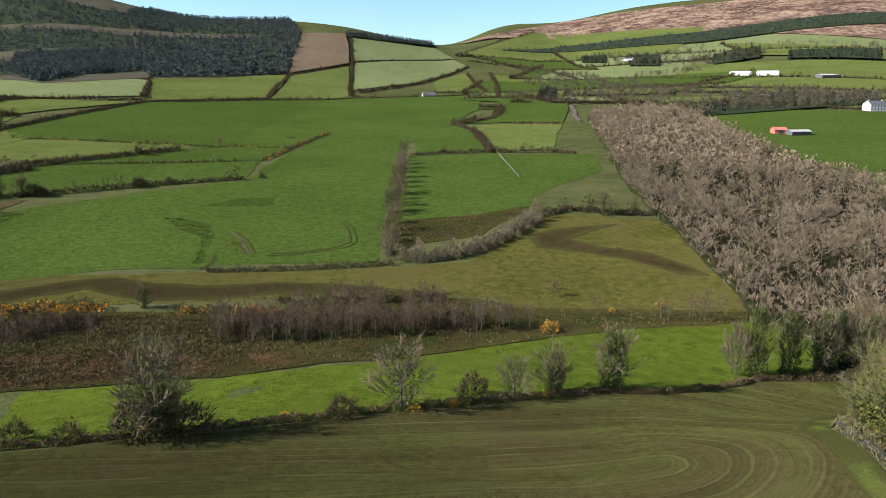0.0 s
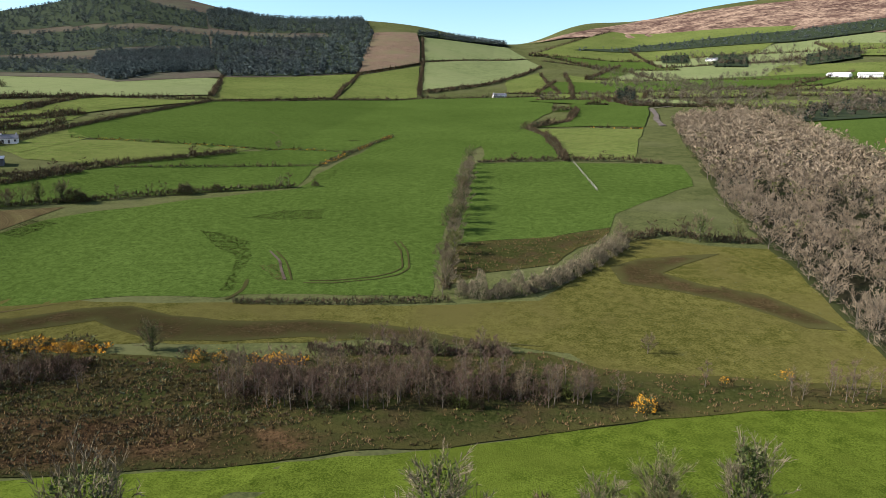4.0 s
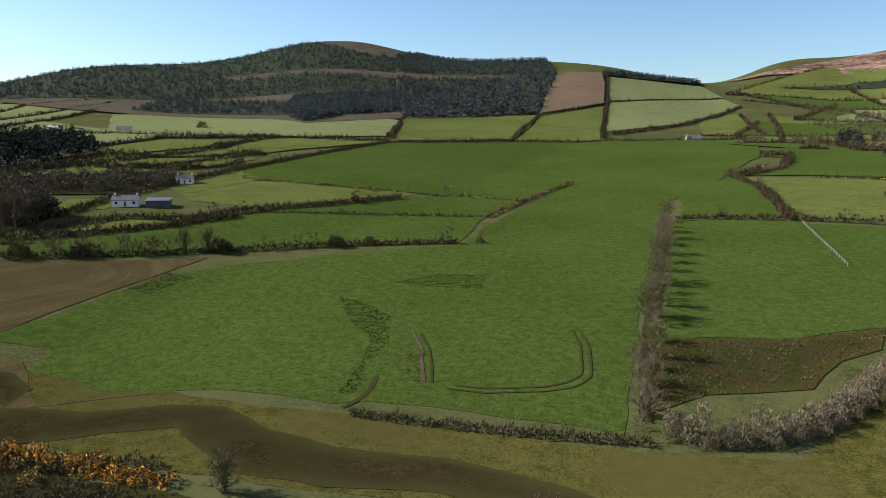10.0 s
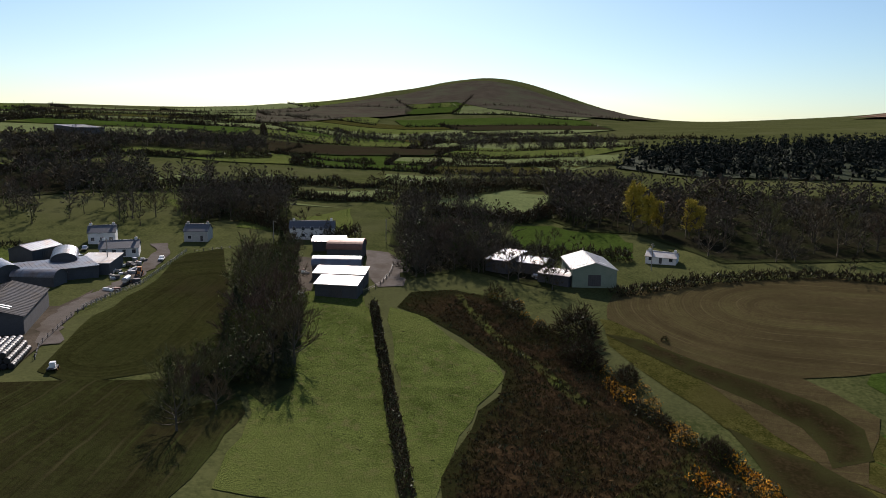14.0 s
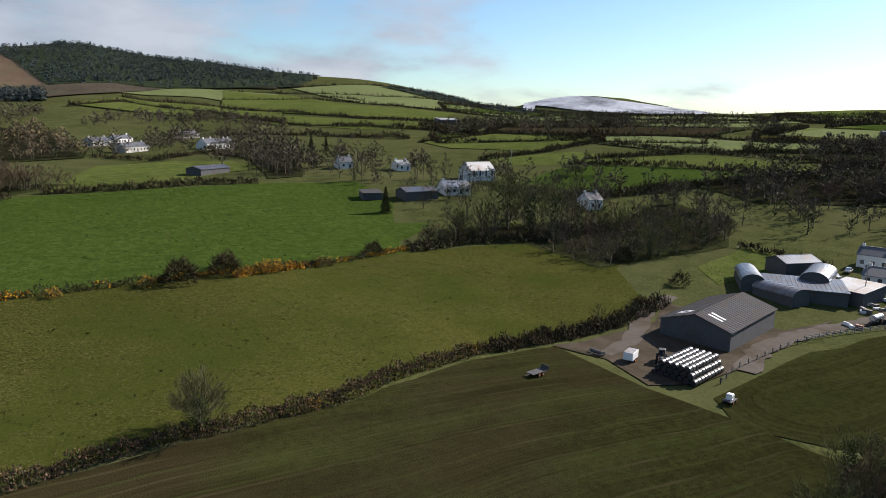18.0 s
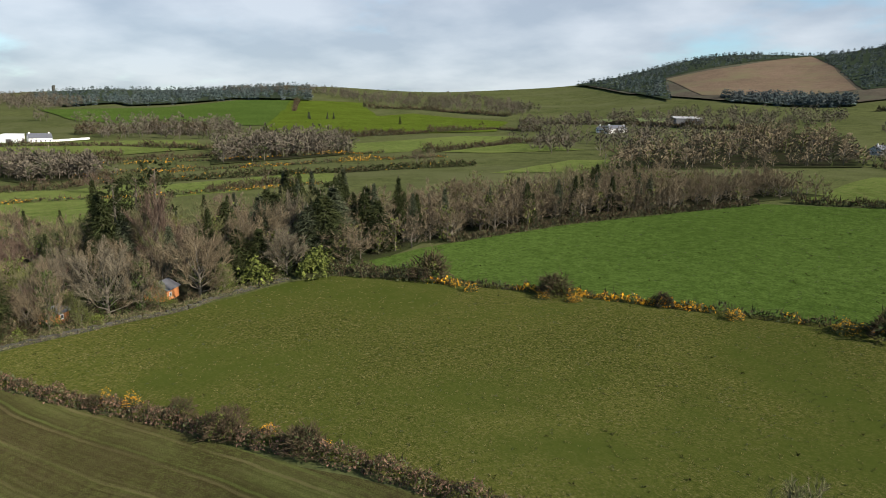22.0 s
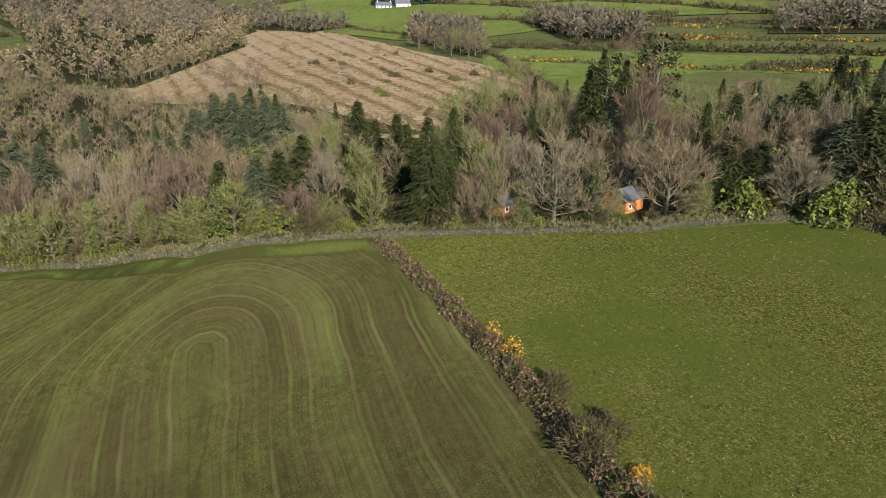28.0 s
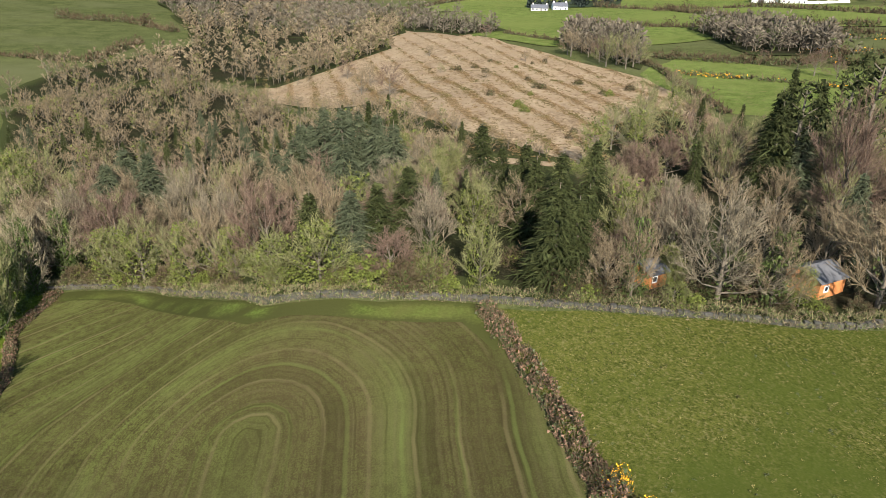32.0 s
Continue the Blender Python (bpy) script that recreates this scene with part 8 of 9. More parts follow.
hedge("thorn", 4, 6, [(-128, 1021), (-155, 1245), (-175, 1440), (-207, 1690)])
hedge("thorn", 2.5, 5, [(-261, 1241), (-170, 1438), (-74, 1540), (32, 1654)])
hedge("thorn", 4, 7, [(-124, 1072), (-41, 1243), (9, 1380), (61, 1550)])
hedge("thorn", 3, 6, [(-8, 1124), (73, 1101), (56, 1432)])
hedge("thorn", 4, 7, [(104, 1440), (101, 1271), (85, 1017)])
hedge("thorn", 4, 7, [(46, 815), (73, 823), (53, 686), (16, 626)])
hedge("thorn", 3, 6, [(12, 625), (27, 569), (31, 495), (33, 438)])
hedge("thorn", 2.5, 4, [(-18, 435), (8, 438), (32, 441), (51, 440), (70, 437), (85, 432)])
hedge("gorse", 2, 4, [(65, 629), (108, 620)])
hedge("thorn", 3, 5, [(79, 990), (132, 954), (165, 890)])
hedge("thorn", 3, 5, [(64, 1645), (152, 1585), (234, 1498), (256, 1321)])
hedge("thorn", 3, 5, [(-485, 539), (-509, 646), (-487, 714)])
hedge("thorn", 3, 5, [(-420, 402), (-403, 411), (-395, 488), (-398, 597), (-433, 679)])
hedge("thorn", 3, 5, [(-359, 446), (-353, 492), (-341, 573)])
hedge("thorn", 3, 5, [(-918, 790), (-1059, 1030), (-1120, 1246)])
hedge("thorn", 4, 8, [(-372, 364), (-356, 394), (-342, 428), (-296, 424)])
hedge("thorn", 2.5, 5, [(-660, 589), (-632, 629), (-594, 659)])
hedge("thorn", 3, 6, [(-234.4, 166.9), (-243.1, 193.1), (-246.6, 216.6), (-244.9, 234.9), (-234.6, 254.1)])
hedge("thorn", 3, 5, [(-259, 274), (-242, 288), (-223, 319), (-208, 355)])
hedge("thorn", 3, 5, [(-258, 288), (-248, 326), (-224, 337), (-208, 374), (-189, 401), (-166, 447)])
hedge("thorn", 5, 8, [(-364, 110), (-359, 131), (-345, 151), (-381, 169)])
hedge("thorn", 5, 8, [(-444, 113), (-442, 133), (-466, 155), (-456, 199)])
hedge("thorn", 4, 7, [(-638, 118), (-631, 159), (-599, 198), (-591, 251)])
hedge("thorn", 4, 7, [(-1439, 141), (-1190, 219), (-1001, 321), (-903, 441)])
hedge("thorn", 4, 7, [(-406, 371), (-397, 439), (-337, 462), (-313, 506)])
hedge("thorn", 4, 7, [(-401, 402), (-432, 494), (-383, 512), (-346, 571)])
hedge("thorn", 4, 7, [(-483, 542), (-505, 646), (-427, 719)])
hedge("thorn", 3, 6, [(-946, 720), (-1242, 1097), (-1139, 1254)])
hedge("thorn", 3, 6, [(-745, 554), (-760, 668), (-994, 1032)])
hedge("thorn", 4, 7, [(-402, 588), (-420, 692), (-372, 762)])
hedge("thorn", 6, 10, [(-338, 21), (-331, 35), (-305, 58), (-302, 81)])
hedge("thorn", 6, 10, [(-412, 16), (-398, 54), (-404, 88), (-429, 132)])
hedge("thorn", 6, 10, [(-437, -6), (-462, 21), (-455, 57), (-460, 113)])
hedge("thorn", 5, 9, [(-367, 107), (-353, 138), (-361, 166)])
hedge("thorn", 5, 8, [(-287.2, 137.8), (-280.5, 157.3), (-276.1, 182.9)])
hedge("thorn", 3, 6, [(-224, -877), (-304, -821), (-349, -664), (-428, -592)])
hedge("thorn", 3, 6, [(-252, -1035), (-406, -1048), (-480, -941), (-614, -855)])
hedge("thorn", 3, 6, [(-277, -1172), (-409, -1175), (-551, -1117), (-976, -1376)])
hedge("thorn", 3, 6, [(-435, -1301), (-629, -1401), (-841, -1523), (-2319, -3312)])
hedge("thorn", 3, 6, [(-438, -1122), (-482, -1014)])
hedge("thorn", 4, 7, [(-200, -739), (-265, -584), (-347, -493), (-368, -427)])
hedge("thorn", 4, 7, [(-156, -489), (-218, -457), (-292, -399)])
hedge("thorn", 3, 6, [(-285, -365), (-390, -425), (-427, -356), (-496, -323), (-518, -244)])
hedge("thorn", 3, 6, [(-271, -245), (-324, -261), (-400, -301), (-405, -225), (-447, -188)])
hedge("thorn", 3, 6, [(-308, -204), (-343, -168), (-384, -138), (-410, -120)])
hedge("thorn", 3, 6, [(-326, -216), (-407, -205), (-450, -143)])
hedge("thorn", 4, 7, [(-254, -127), (-282, -126), (-368, -125), (-411, -117)])
hedge("thorn", 5, 9, [(-518, -244), (-567, -170), (-667, -122), (-731, -69)])
hedge("thorn", 5, 9, [(-427, -132), (-519, -120), (-562, -79), (-614, -35)])
hedge("thorn", 5, 9, [(-385, -71), (-410, -31), (-435, 0)])
hedge("thorn", 2.5, 3, [(-263, -48), (-265.5, -27.2), (-268.3, -16.9)])
hedge("thorn", 3, 5, [(-43.7, -172.7), (-75.1, -177.9), (-102, -188), (-125, -185)])
hedge("thorn", 2.5, 3, [(-62, -307), (-91, -281), (-122, -324), (-145, -282)])
hedge("thorn", 2.5, 3, [(-125, -342), (-143, -299), (-159, -289)])
hedge("evergreen", 4.2, 4, [(248, -92), (232, -101), (216, -122), (199, -147), (170, -175), (146, -205), (120, -232)])
hedge("gorse", 2.6, 5, [(282, -98), (268, -112), (250, -139), (236, -168), (214, -206), (196, -238), (166, -272)])
hedge("gorse", 1.8, 3.5, [(236, -28), (210, -60), (184, -83), (160, -116), (145, -140)])
hedge("gorse", 2.2, 4, [(330, -118), (300, -150), (276, -186), (252, -232), (222, -280)])
hedge("thorn", 3.5, 7, [(176.8, -98.9), (171.2, -114.7), (160.7, -137)])
hedge("thorn", 5, 9, [(382, -305), (337, -355), (317, -456), (285, -548), (230, -541)])
hedge("thorn", 4, 7, [(195, -288), (180, -395), (143, -422)])
hedge("thorn", 4, 7, [(639, -605), (768, -739)])
hedge("thorn", 5, 9, [(630, -741), (564, -810), (388, -768)])
hedge("thorn", 5, 9, [(324, -676), (206, -677), (89, -586), (8, -558)])
hedge("thorn", 4, 7, [(-41, -857), (-106, -954), (-196, -810), (-251, -632)])
hedge("thorn", 4, 7, [(-107, -1019), (-210, -928), (-293, -813)])
hedge("thorn", 3, 6, [(277, -30), (257.4, -53.3), (245, -75), (263, -106)])
hedge("thorn", 3, 6, [(406, -27), (375, -75), (337, -138), (296, -191), (252, -255)])
hedge("thorn", 3.5, 7, [(605, 148), (601, 82), (677, 0), (734, -98), (689, -147)])
hedge("thorn", 3.5, 7, [(474, -84), (473, -157), (414, -201), (343, -224), (327, -264)])
hedge("thorn", 5, 10, [(850, 270), (1124, 218), (1316, 65), (1053, -20), (853, -155)])
hedge("thorn", 6, 10, [(1210, 431), (1658, 366), (1784, 201)])
hedge("thorn", 6, 10, [(797, 374), (803, 290), (1110, 199)])
hedge("thorn", 8, 14, [(548, -247), (529, -296), (451, -313)])
hedge("thorn", 2, 3, [(370, 27), (334, -2), (251.7, -24.8), (162.4, -20.8)])
hedge("thorn", 3, 6, [(522, -52), (475, -93), (387, -123), (352, -170)])
hedge("thorn", 3, 5, [(295, 264), (294, 248), (295, 223), (365, 228)])
hedge("thorn", 4, 7, [(433, 309), (441, 266), (413, 226)])
hedge("thorn", 2.6, 4, [(28, -63), (19.5, -80.5), (9.8, -100.6), (-10, -130.1), (-34.1, -163.8)])
hedge("undergrowth", 1.6, 2.4, [(x + 1.2, y) for x, y in WALL_LINE])
hedge("undergrowth", 0.95, 1.3, [(x - 0.3, y) for x, y in WALL_LINE])
hedge("thorn", 1.6, 2.2, [(-22, 428), (-20.9, 372), (-20, 310), (-19, 258), (-17, 225), (-15.5, 214)])
rng = random.Random(4)
for k in range(16):
    y = 218 + 13.6 * k + rng.uniform(-2, 2)
    plant(("row_tree", "row_tree", "ivy_tree")[k % 3], [(round(-15.5 - 6.5 * (y - 214) / 214 + rng.uniform(-0.6, 0.6), 1), round(y, 1), round(rng.uniform(6.0, 10.5), 1))], 1.15)

# ---- woods ----
wood("willow_wood", 1900, 5, 11, [(83.8, 258.3), (84.7, 237.2), (81.8, 200.7), (80.5, 177.2), (77.4, 163.3), (84.9, 150.8), (114.5, 143.1), (181.1, 234.5), (201.7, 309.5), (192, 366), (212, 502), (232, 685), (207, 732), (145, 689), (112, 491), (88.4, 323.8)])
wood("alder", 170, 4, 7, [(-54.2, 148.1), (-51.5, 159), (-34.5, 163.8), (-10.1, 163.4), (8.7, 161.8), (22.5, 154.2), (7.2, 149.7), (-19.2, 145.4), (-42.7, 144.3)])
wood("alder", 14, 4, 6, [(34.2, 164), (63.5, 170.6), (78, 166.2), (73.7, 157.4), (58.7, 158.4)])
wood("alder", 22, 3.5, 6, [(-92.9, 138.6), (-116.8, 150.1), (-108.8, 159.2), (-88.3, 159.8), (-78.2, 151.4), (-80.4, 140)])
wood("alder", 12, 4, 6, [(-36.2, 170.7), (-32.2, 176.3), (1.7, 177.5), (1.7, 172.9)])
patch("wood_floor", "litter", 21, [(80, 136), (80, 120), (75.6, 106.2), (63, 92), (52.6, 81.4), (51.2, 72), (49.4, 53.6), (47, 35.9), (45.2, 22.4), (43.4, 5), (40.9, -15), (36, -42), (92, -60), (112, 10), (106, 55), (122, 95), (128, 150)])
wood("fans", 46, 6, 11, [(84, 72), (70, 66), (57, 56), (58, 48), (70, 50), (80, 46), (92, 56), (108, 50), (112, 62), (100, 72), (112, 95), (104, 100)])
wood("fans", 22, 6, 10, [(52, 48), (51, 30), (58, 20), (66, 24), (80, 20), (100, 22), (98, 40), (86, 40), (74, 30), (60, 34)])
wood("fans", 26, 7, 12, [(60, -2), (56, -30), (48, -44), (70, -52), (100, -30), (104, 8), (84, 12), (70, -2)])
wood("east_wood", 80, 9, 14, [(92, 146), (90, 128), (90, 112), (84, 103), (72, 93), (66, 84), (68, 70), (80.2, 74), (120.2, 121.9), (128.4, 152.6), (131.7, 168.3)])
wood("scrub_wood", 330, 6, 10, [(135.9, 170.8), (127.8, 131.7), (96, 89.7), (93.6, 63.4), (127.4, 64.8), (171.7, 89.8), (243, 134), (275.2, 179.3), (198.6, 207.4)])
wood("conifers", 40, 6, 11, [(144.8, 176), (146.9, 147.1), (116.1, 107.1), (109.2, 64), (138.6, 68), (168.6, 86.1), (185.5, 113.6), (168.4, 156.6), (168.5, 189.8)])
wood("scrub_wood", 430, 6, 11, [(205.6, 211.5), (275.2, 179.3), (267.4, 140.3), (325, 124), (406, 83), (539, 99), (657, 203), (488, 257), (373, 199), (266.8, 223.7), (220.9, 220.4)])
wood("scrub_wood", 330, 6, 13, [(56.4, -15.5), (38.1, -24.7), (32.7, -42.8), (32.7, -66.2), (23.8, -91.4), (-13.3, -142.8), (7, -213), (53.4, -143.5), (79.3, -81.2), (88.3, -40.6)])
wood("conifers", 16, 9, 15, [(90.1, -29.3), (54.2, -24.6), (39, -37.4), (39.6, -60.5), (65.6, -79.4), (80.6, -56.8)])
wood("scrub_wood", 260, 6, 13, [(30.2, -61), (10.8, -103.2), (-33.2, -169.3), (-52.6, -195.1), (-28, -205), (14.1, -172.2), (40.4, -90)])
wood("scrub_wood", 240, 6, 13, [(48, -223), (-3, -267), (-59, -302), (-36, -508), (30, -566), (66, -332)])
wood("conifers", 26, 9, 14, [(30, -61), (10.8, -103), (-10, -135), (14, -172), (40, -90), (60, -60)])
wood("scrub_wood", 46, 4, 8, [(228, 124), (250, 110), (300, 112), (380, 96), (434, 72), (480, 100), (430, 130), (335, 147), (272, 141)])
wood("scrub_wood", 40, 4, 7, [(112, 30), (122, 40), (150, 62), (190, 84), (215, 110), (228, 124), (190, 92), (150, 70), (117, 62)])
wood("understory", 26, 1.2, 2.6, [(130, 0), (160, -8), (220, -6), (280, 20), (300, 60), (240, 80), (180, 60), (130, 30)])
wood("far_wood", 216, 9, 14, [(-335, 167), (-318, 195), (-265.4, 211.3), (-260, 269), (-273, 307), (-327, 343), (-386, 313), (-413, 263), (-445, 208)])
wood("far_wood", 108, 9, 14, [(-292.9, 93.9), (-264.4, 115.4), (-237.6, 149.6), (-276.3, 148.1), (-332, 136), (-363, 118), (-382, 92)])
wood("far_wood", 54, 9, 13, [(-244.9, 101.5), (-256.4, 118.9), (-278.8, 131.8), (-300, 116), (-292.2, 99.9)])
wood("far_wood", 90, 9, 14, [(-475, 177), (-449, 224), (-361, 202), (-335, 172), (-353, 164)])
wood("plantation", 900, 12, 15, [(-561, 243), (-482, 281), (-421, 382), (-447, 505), (-581, 609), (-694, 568), (-734, 377), (-697, 295)])
wood("plantation", 90, 12, 15, [(-483, 451), (-467, 516), (-514, 567), (-581, 598), (-622, 560)])
wood("far_wood", 126, 9, 13, [(-297, 306), (-297, 322), (-273, 314), (-269, 284)])
wood("far_wood", 108, 6, 10, [(-341, 340), (-296, 369), (-299, 428), (-346, 410), (-372, 364)])
wood("far_wood", 60, 7, 12, [(-194.9, -41.3), (-215.6, -44.7), (-259.9, -49.6), (-293, -78), (-289, -110), (-257, -98), (-177.9, -96.1), (-156, -79.2), (-186.9, -80.8)])
wood("far_wood", 108, 9, 13, [(-326, -91), (-375, -65), (-400, -41), (-495, -87), (-440, -137), (-323, -126)])
wood("far_wood", 108, 9, 13, [(-391, -510), (-390, -425), (-470, -370), (-550, -270), (-670, -366), (-604, -584), (-457, -606)])
wood("far_wood", 72, 8, 12, [(-152, -463), (-183, -439), (-178, -318), (-172, -227), (-174, -183), (-134, -205), (-116, -257)])
wood("far_wood", 108, 8, 13, [(-320, 2), (-347, 26), (-338, 46), (-416, 23), (-373, -17)])
wood("far_wood", 162, 9, 14, [(332, -226), (371, -300), (337, -355), (232, -262), (250, -193), (260, -167)])
wood("far_wood", 288, 8, 13, [(238, -508), (192, -636), (8, -558), (-20, -752), (15, -847), (253, -807), (324, -676)])
wood("far_wood", 126, 8, 13, [(-44, -546), (-98, -651), (-189, -583), (-224, -518), (-255, -648), (-188, -748), (-101, -764)])
wood("far_wood", 162, 8, 13, [(368, -73), (271, -71), (261, -108), (333, -120)])
wood("far_wood", 108, 9, 14, [(316, 2), (246.4, -17.6), (297, -32), (357, -10)])
wood("far_wood", 420, 8, 14, [(563, 295), (428, 217), (414, 110), (630, 124), (552, 81), (718, 188), (800, 260), (691, 338)])
wood("far_wood", 430, 10, 15, [(1053, -20), (804, -181), (785, -338), (434, -332), (517, -399), (651, -371), (934, -263), (1407, -98)])
wood("far_wood", 72, 8, 12, [(506, 42), (531, 111), (536, 174), (640, 167)])
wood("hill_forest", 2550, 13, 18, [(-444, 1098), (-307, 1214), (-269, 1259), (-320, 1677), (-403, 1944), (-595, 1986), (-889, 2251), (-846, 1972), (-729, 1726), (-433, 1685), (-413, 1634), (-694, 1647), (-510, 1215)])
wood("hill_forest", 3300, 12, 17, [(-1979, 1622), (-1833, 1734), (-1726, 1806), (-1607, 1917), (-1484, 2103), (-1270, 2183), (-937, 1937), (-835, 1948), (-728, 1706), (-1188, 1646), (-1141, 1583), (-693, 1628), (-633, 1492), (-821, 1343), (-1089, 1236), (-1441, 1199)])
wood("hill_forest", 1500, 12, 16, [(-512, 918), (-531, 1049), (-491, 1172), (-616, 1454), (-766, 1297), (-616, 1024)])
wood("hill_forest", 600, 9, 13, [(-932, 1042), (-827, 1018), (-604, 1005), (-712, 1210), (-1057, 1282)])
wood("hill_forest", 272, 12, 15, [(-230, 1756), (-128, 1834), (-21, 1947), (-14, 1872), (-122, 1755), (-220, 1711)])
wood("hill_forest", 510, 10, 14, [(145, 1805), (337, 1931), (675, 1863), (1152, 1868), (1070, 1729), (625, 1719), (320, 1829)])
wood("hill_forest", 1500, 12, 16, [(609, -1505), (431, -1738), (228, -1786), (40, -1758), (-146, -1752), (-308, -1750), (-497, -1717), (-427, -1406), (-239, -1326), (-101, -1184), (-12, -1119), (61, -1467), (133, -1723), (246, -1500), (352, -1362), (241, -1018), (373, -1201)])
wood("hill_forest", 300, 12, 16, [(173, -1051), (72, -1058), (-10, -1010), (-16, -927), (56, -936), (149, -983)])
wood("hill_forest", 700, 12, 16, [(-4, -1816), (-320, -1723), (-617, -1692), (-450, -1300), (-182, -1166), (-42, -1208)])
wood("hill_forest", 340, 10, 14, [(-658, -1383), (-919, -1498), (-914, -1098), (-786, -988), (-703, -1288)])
wood("far_wood", 468, 10, 15, [(1054, -820), (831, -821), (696, -820), (577, -829), (376, -776), (399, -899), (672, -1115), (791, -934), (1164, -911)])
wood("hill_forest", 340, 12, 16, [(1072, -585), (1213, -845), (1125, -908), (826, -830), (745, -750), (909, -731), (945, -552)])
wood("far_wood", 360, 10, 14, [(1329, -395), (962, -423), (1008, -548), (1259, -565), (1493, -451)])
wood("far_wood", 288, 10, 14, [(1034, 455), (1458, 396), (1784, 201), (2159, 225), (1756, 520), (1421, 585)])
wood("far_wood", 360, 8, 12, [(134, 1379), (210, 814), (256, 675), (444, 700), (509, 804), (350, 928), (297, 1158), (248, 1410)])
wood("far_wood", 216, 8, 12, [(303, 1729), (350, 1567), (506, 1354), (713, 1451), (585, 1571), (386, 1733)])
wood("far_wood", 270, 8, 13, [(-682, -73), (-905, 10), (-881, 169), (-811, 305), (-1360, 202), (-834, -114)])
wood("far_wood", 270, 8, 13, [(-430, -151), (-574, -126), (-657, -47), (-806, -91), (-650, -163), (-509, -193)])
wood("east_wood", 60, 8, 13, [(62, 50), (60, 35.3), (66, 13.4), (60, -17.4), (50, -42), (96.1, -97.2), (116.3, -61.4), (126.1, -24.5), (134, -9), (172.8, -6.9), (150, 15), (100, 34)])
wood("conifers", 12, 8, 13, [(85, 32), (75, 15), (75, -30), (60, -56), (89.4, -90.4), (108.8, -56), (120, -8.6)])
wood("east_front", 14, 4, 6.5, [(80, 122), (79, 113), (70, 100.6), (62, 91.2), (53, 80.5), (52, 70), (50, 50), (53, 49), (56, 70), (58, 79), (74, 95), (85, 112)])
wood("dark_clump", 36, 8, 13, [(-155.4, 78.3), (-178.6, 67), (-250, 49.2), (-274.5, 51), (-271.6, 62.8), (-204.1, 79.3), (-157.9, 87.5), (-149.2, 84.3)])
wood("dark_clump", 8, 6, 9, [(-148.6, 65), (-166.4, 63.3), (-166.1, 74), (-153.2, 80), (-144.9, 71.5)])
wood("far_wood", 30, 6, 10, [(-181, -164), (-222, -188), (-258, -204), (-252, -153), (-219.3, -90.9), (-196.5, -94.7), (-181.6, -131)])
wood("far_wood", 26, 6, 10, [(-219.3, -90.9), (-262, -116), (-324, -127), (-320, -84), (-272, -58), (-231.1, -72.7)])
wood("far_wood", 40, 5, 9, [(-74, -375), (-124, -423), (-165, -445), (-150, -365), (-103, -325), (-72, -318)])
wood("far_wood", 22, 6, 10, [(-225, -172), (-252, -153), (-277, -127), (-251, -110), (-222, -136)])
wood("understory", 70, 2, 4, [(80, 134), (80, 120), (75.6, 106.2), (63, 92), (52.6, 81.4), (51.2, 72), (49.4, 53.6), (47, 35.9), (45.2, 22.4), (43.4, 5), (48, 2.4), (49.5, 20.9), (51.1, 35.1), (53.5, 53.5), (55.3, 71), (58, 79), (68, 89), (82, 101), (89, 118), (89, 134)])
wood("understory", 30, 1.6, 3.4, [(54, 49.2), (49.5, 23.7), (47.1, 1.4), (43.1, -18), (38.5, -38.1), (46, -45.6), (52.6, -14.9), (58.1, 20.1), (60.1, 47.9)])
wood("understory", 36, 2, 5, [(-155.4, 78.3), (-178.6, 67), (-250, 49.2), (-274.5, 51), (-271.6, 62.8), (-204.1, 79.3), (-157.9, 87.5), (-149.2, 84.3)])
wood("understory", 40, 1.5, 3.2, [(-53.1, 145.6), (-42.7, 144.3), (-19.2, 145.4), (7.2, 149.7), (22.3, 152.9), (8.6, 159), (-21.5, 159.5), (-50.4, 156)])
wood("scrub_wood", 110, 6, 10, [(116, 78), (108, 60), (98, 56), (92, 63.7), (97.8, 75.2)])
wood("east_wood", 26, 9, 14, [(112.2, -0.9), (107.8, -54), (60.7, -20.9), (58.6, 9.9), (63.7, 21.7)])
wood("far_wood", 60, 6, 11, [(-139, -224), (-200, -306), (-234, -251), (-211, -164), (-181, -147), (-159, -162)])
wood("far_wood", 26, 6, 10, [(-175, -149), (-191, -137), (-231, -147), (-279, -115), (-247, -77), (-215, -84.6), (-179.3, -83.2), (-164.6, -104.3)])
wood("far_wood", 22, 7, 11, [(-252, -201), (-297, -190), (-304, -150), (-307, -120), (-264, -122), (-234, -152)])
wood("far_wood", 85, 7, 13, [(-315, -97), (-384, -91), (-463, -72), (-518, -7), (-366, 37), (-312, 2), (-313, -33), (-282, -56)])
wood("far_wood", 60, 7, 12, [(-34, -278), (-66, -394), (-126, -480), (-213, -471), (-200, -417), (-139, -422), (-74, -308)])
wood("far_wood", 50, 6, 11, [(-143, -317), (-180, -328), (-150, -203), (-132, -197)])
wood("far_wood", 120, 8, 13, [(205, -403), (148, -514), (40, -482), (-1, -371), (54, -296), (124, -317)])
wood("far_wood", 70, 7, 11, [(-455, 113), (-478, 171), (-433, 227), (-462, 235), (-523, 178), (-508, 114)])
wood("far_wood", 60, 8, 12, [(-783, 136), (-859, 175), (-725, 286), (-812, 309), (-1002, 188), (-944, 127)])
wood("conifers", 22, 12, 18, [(53.2, -16.1), (45, -45.6), (89.4, -90.4), (102.7, -66.6)])
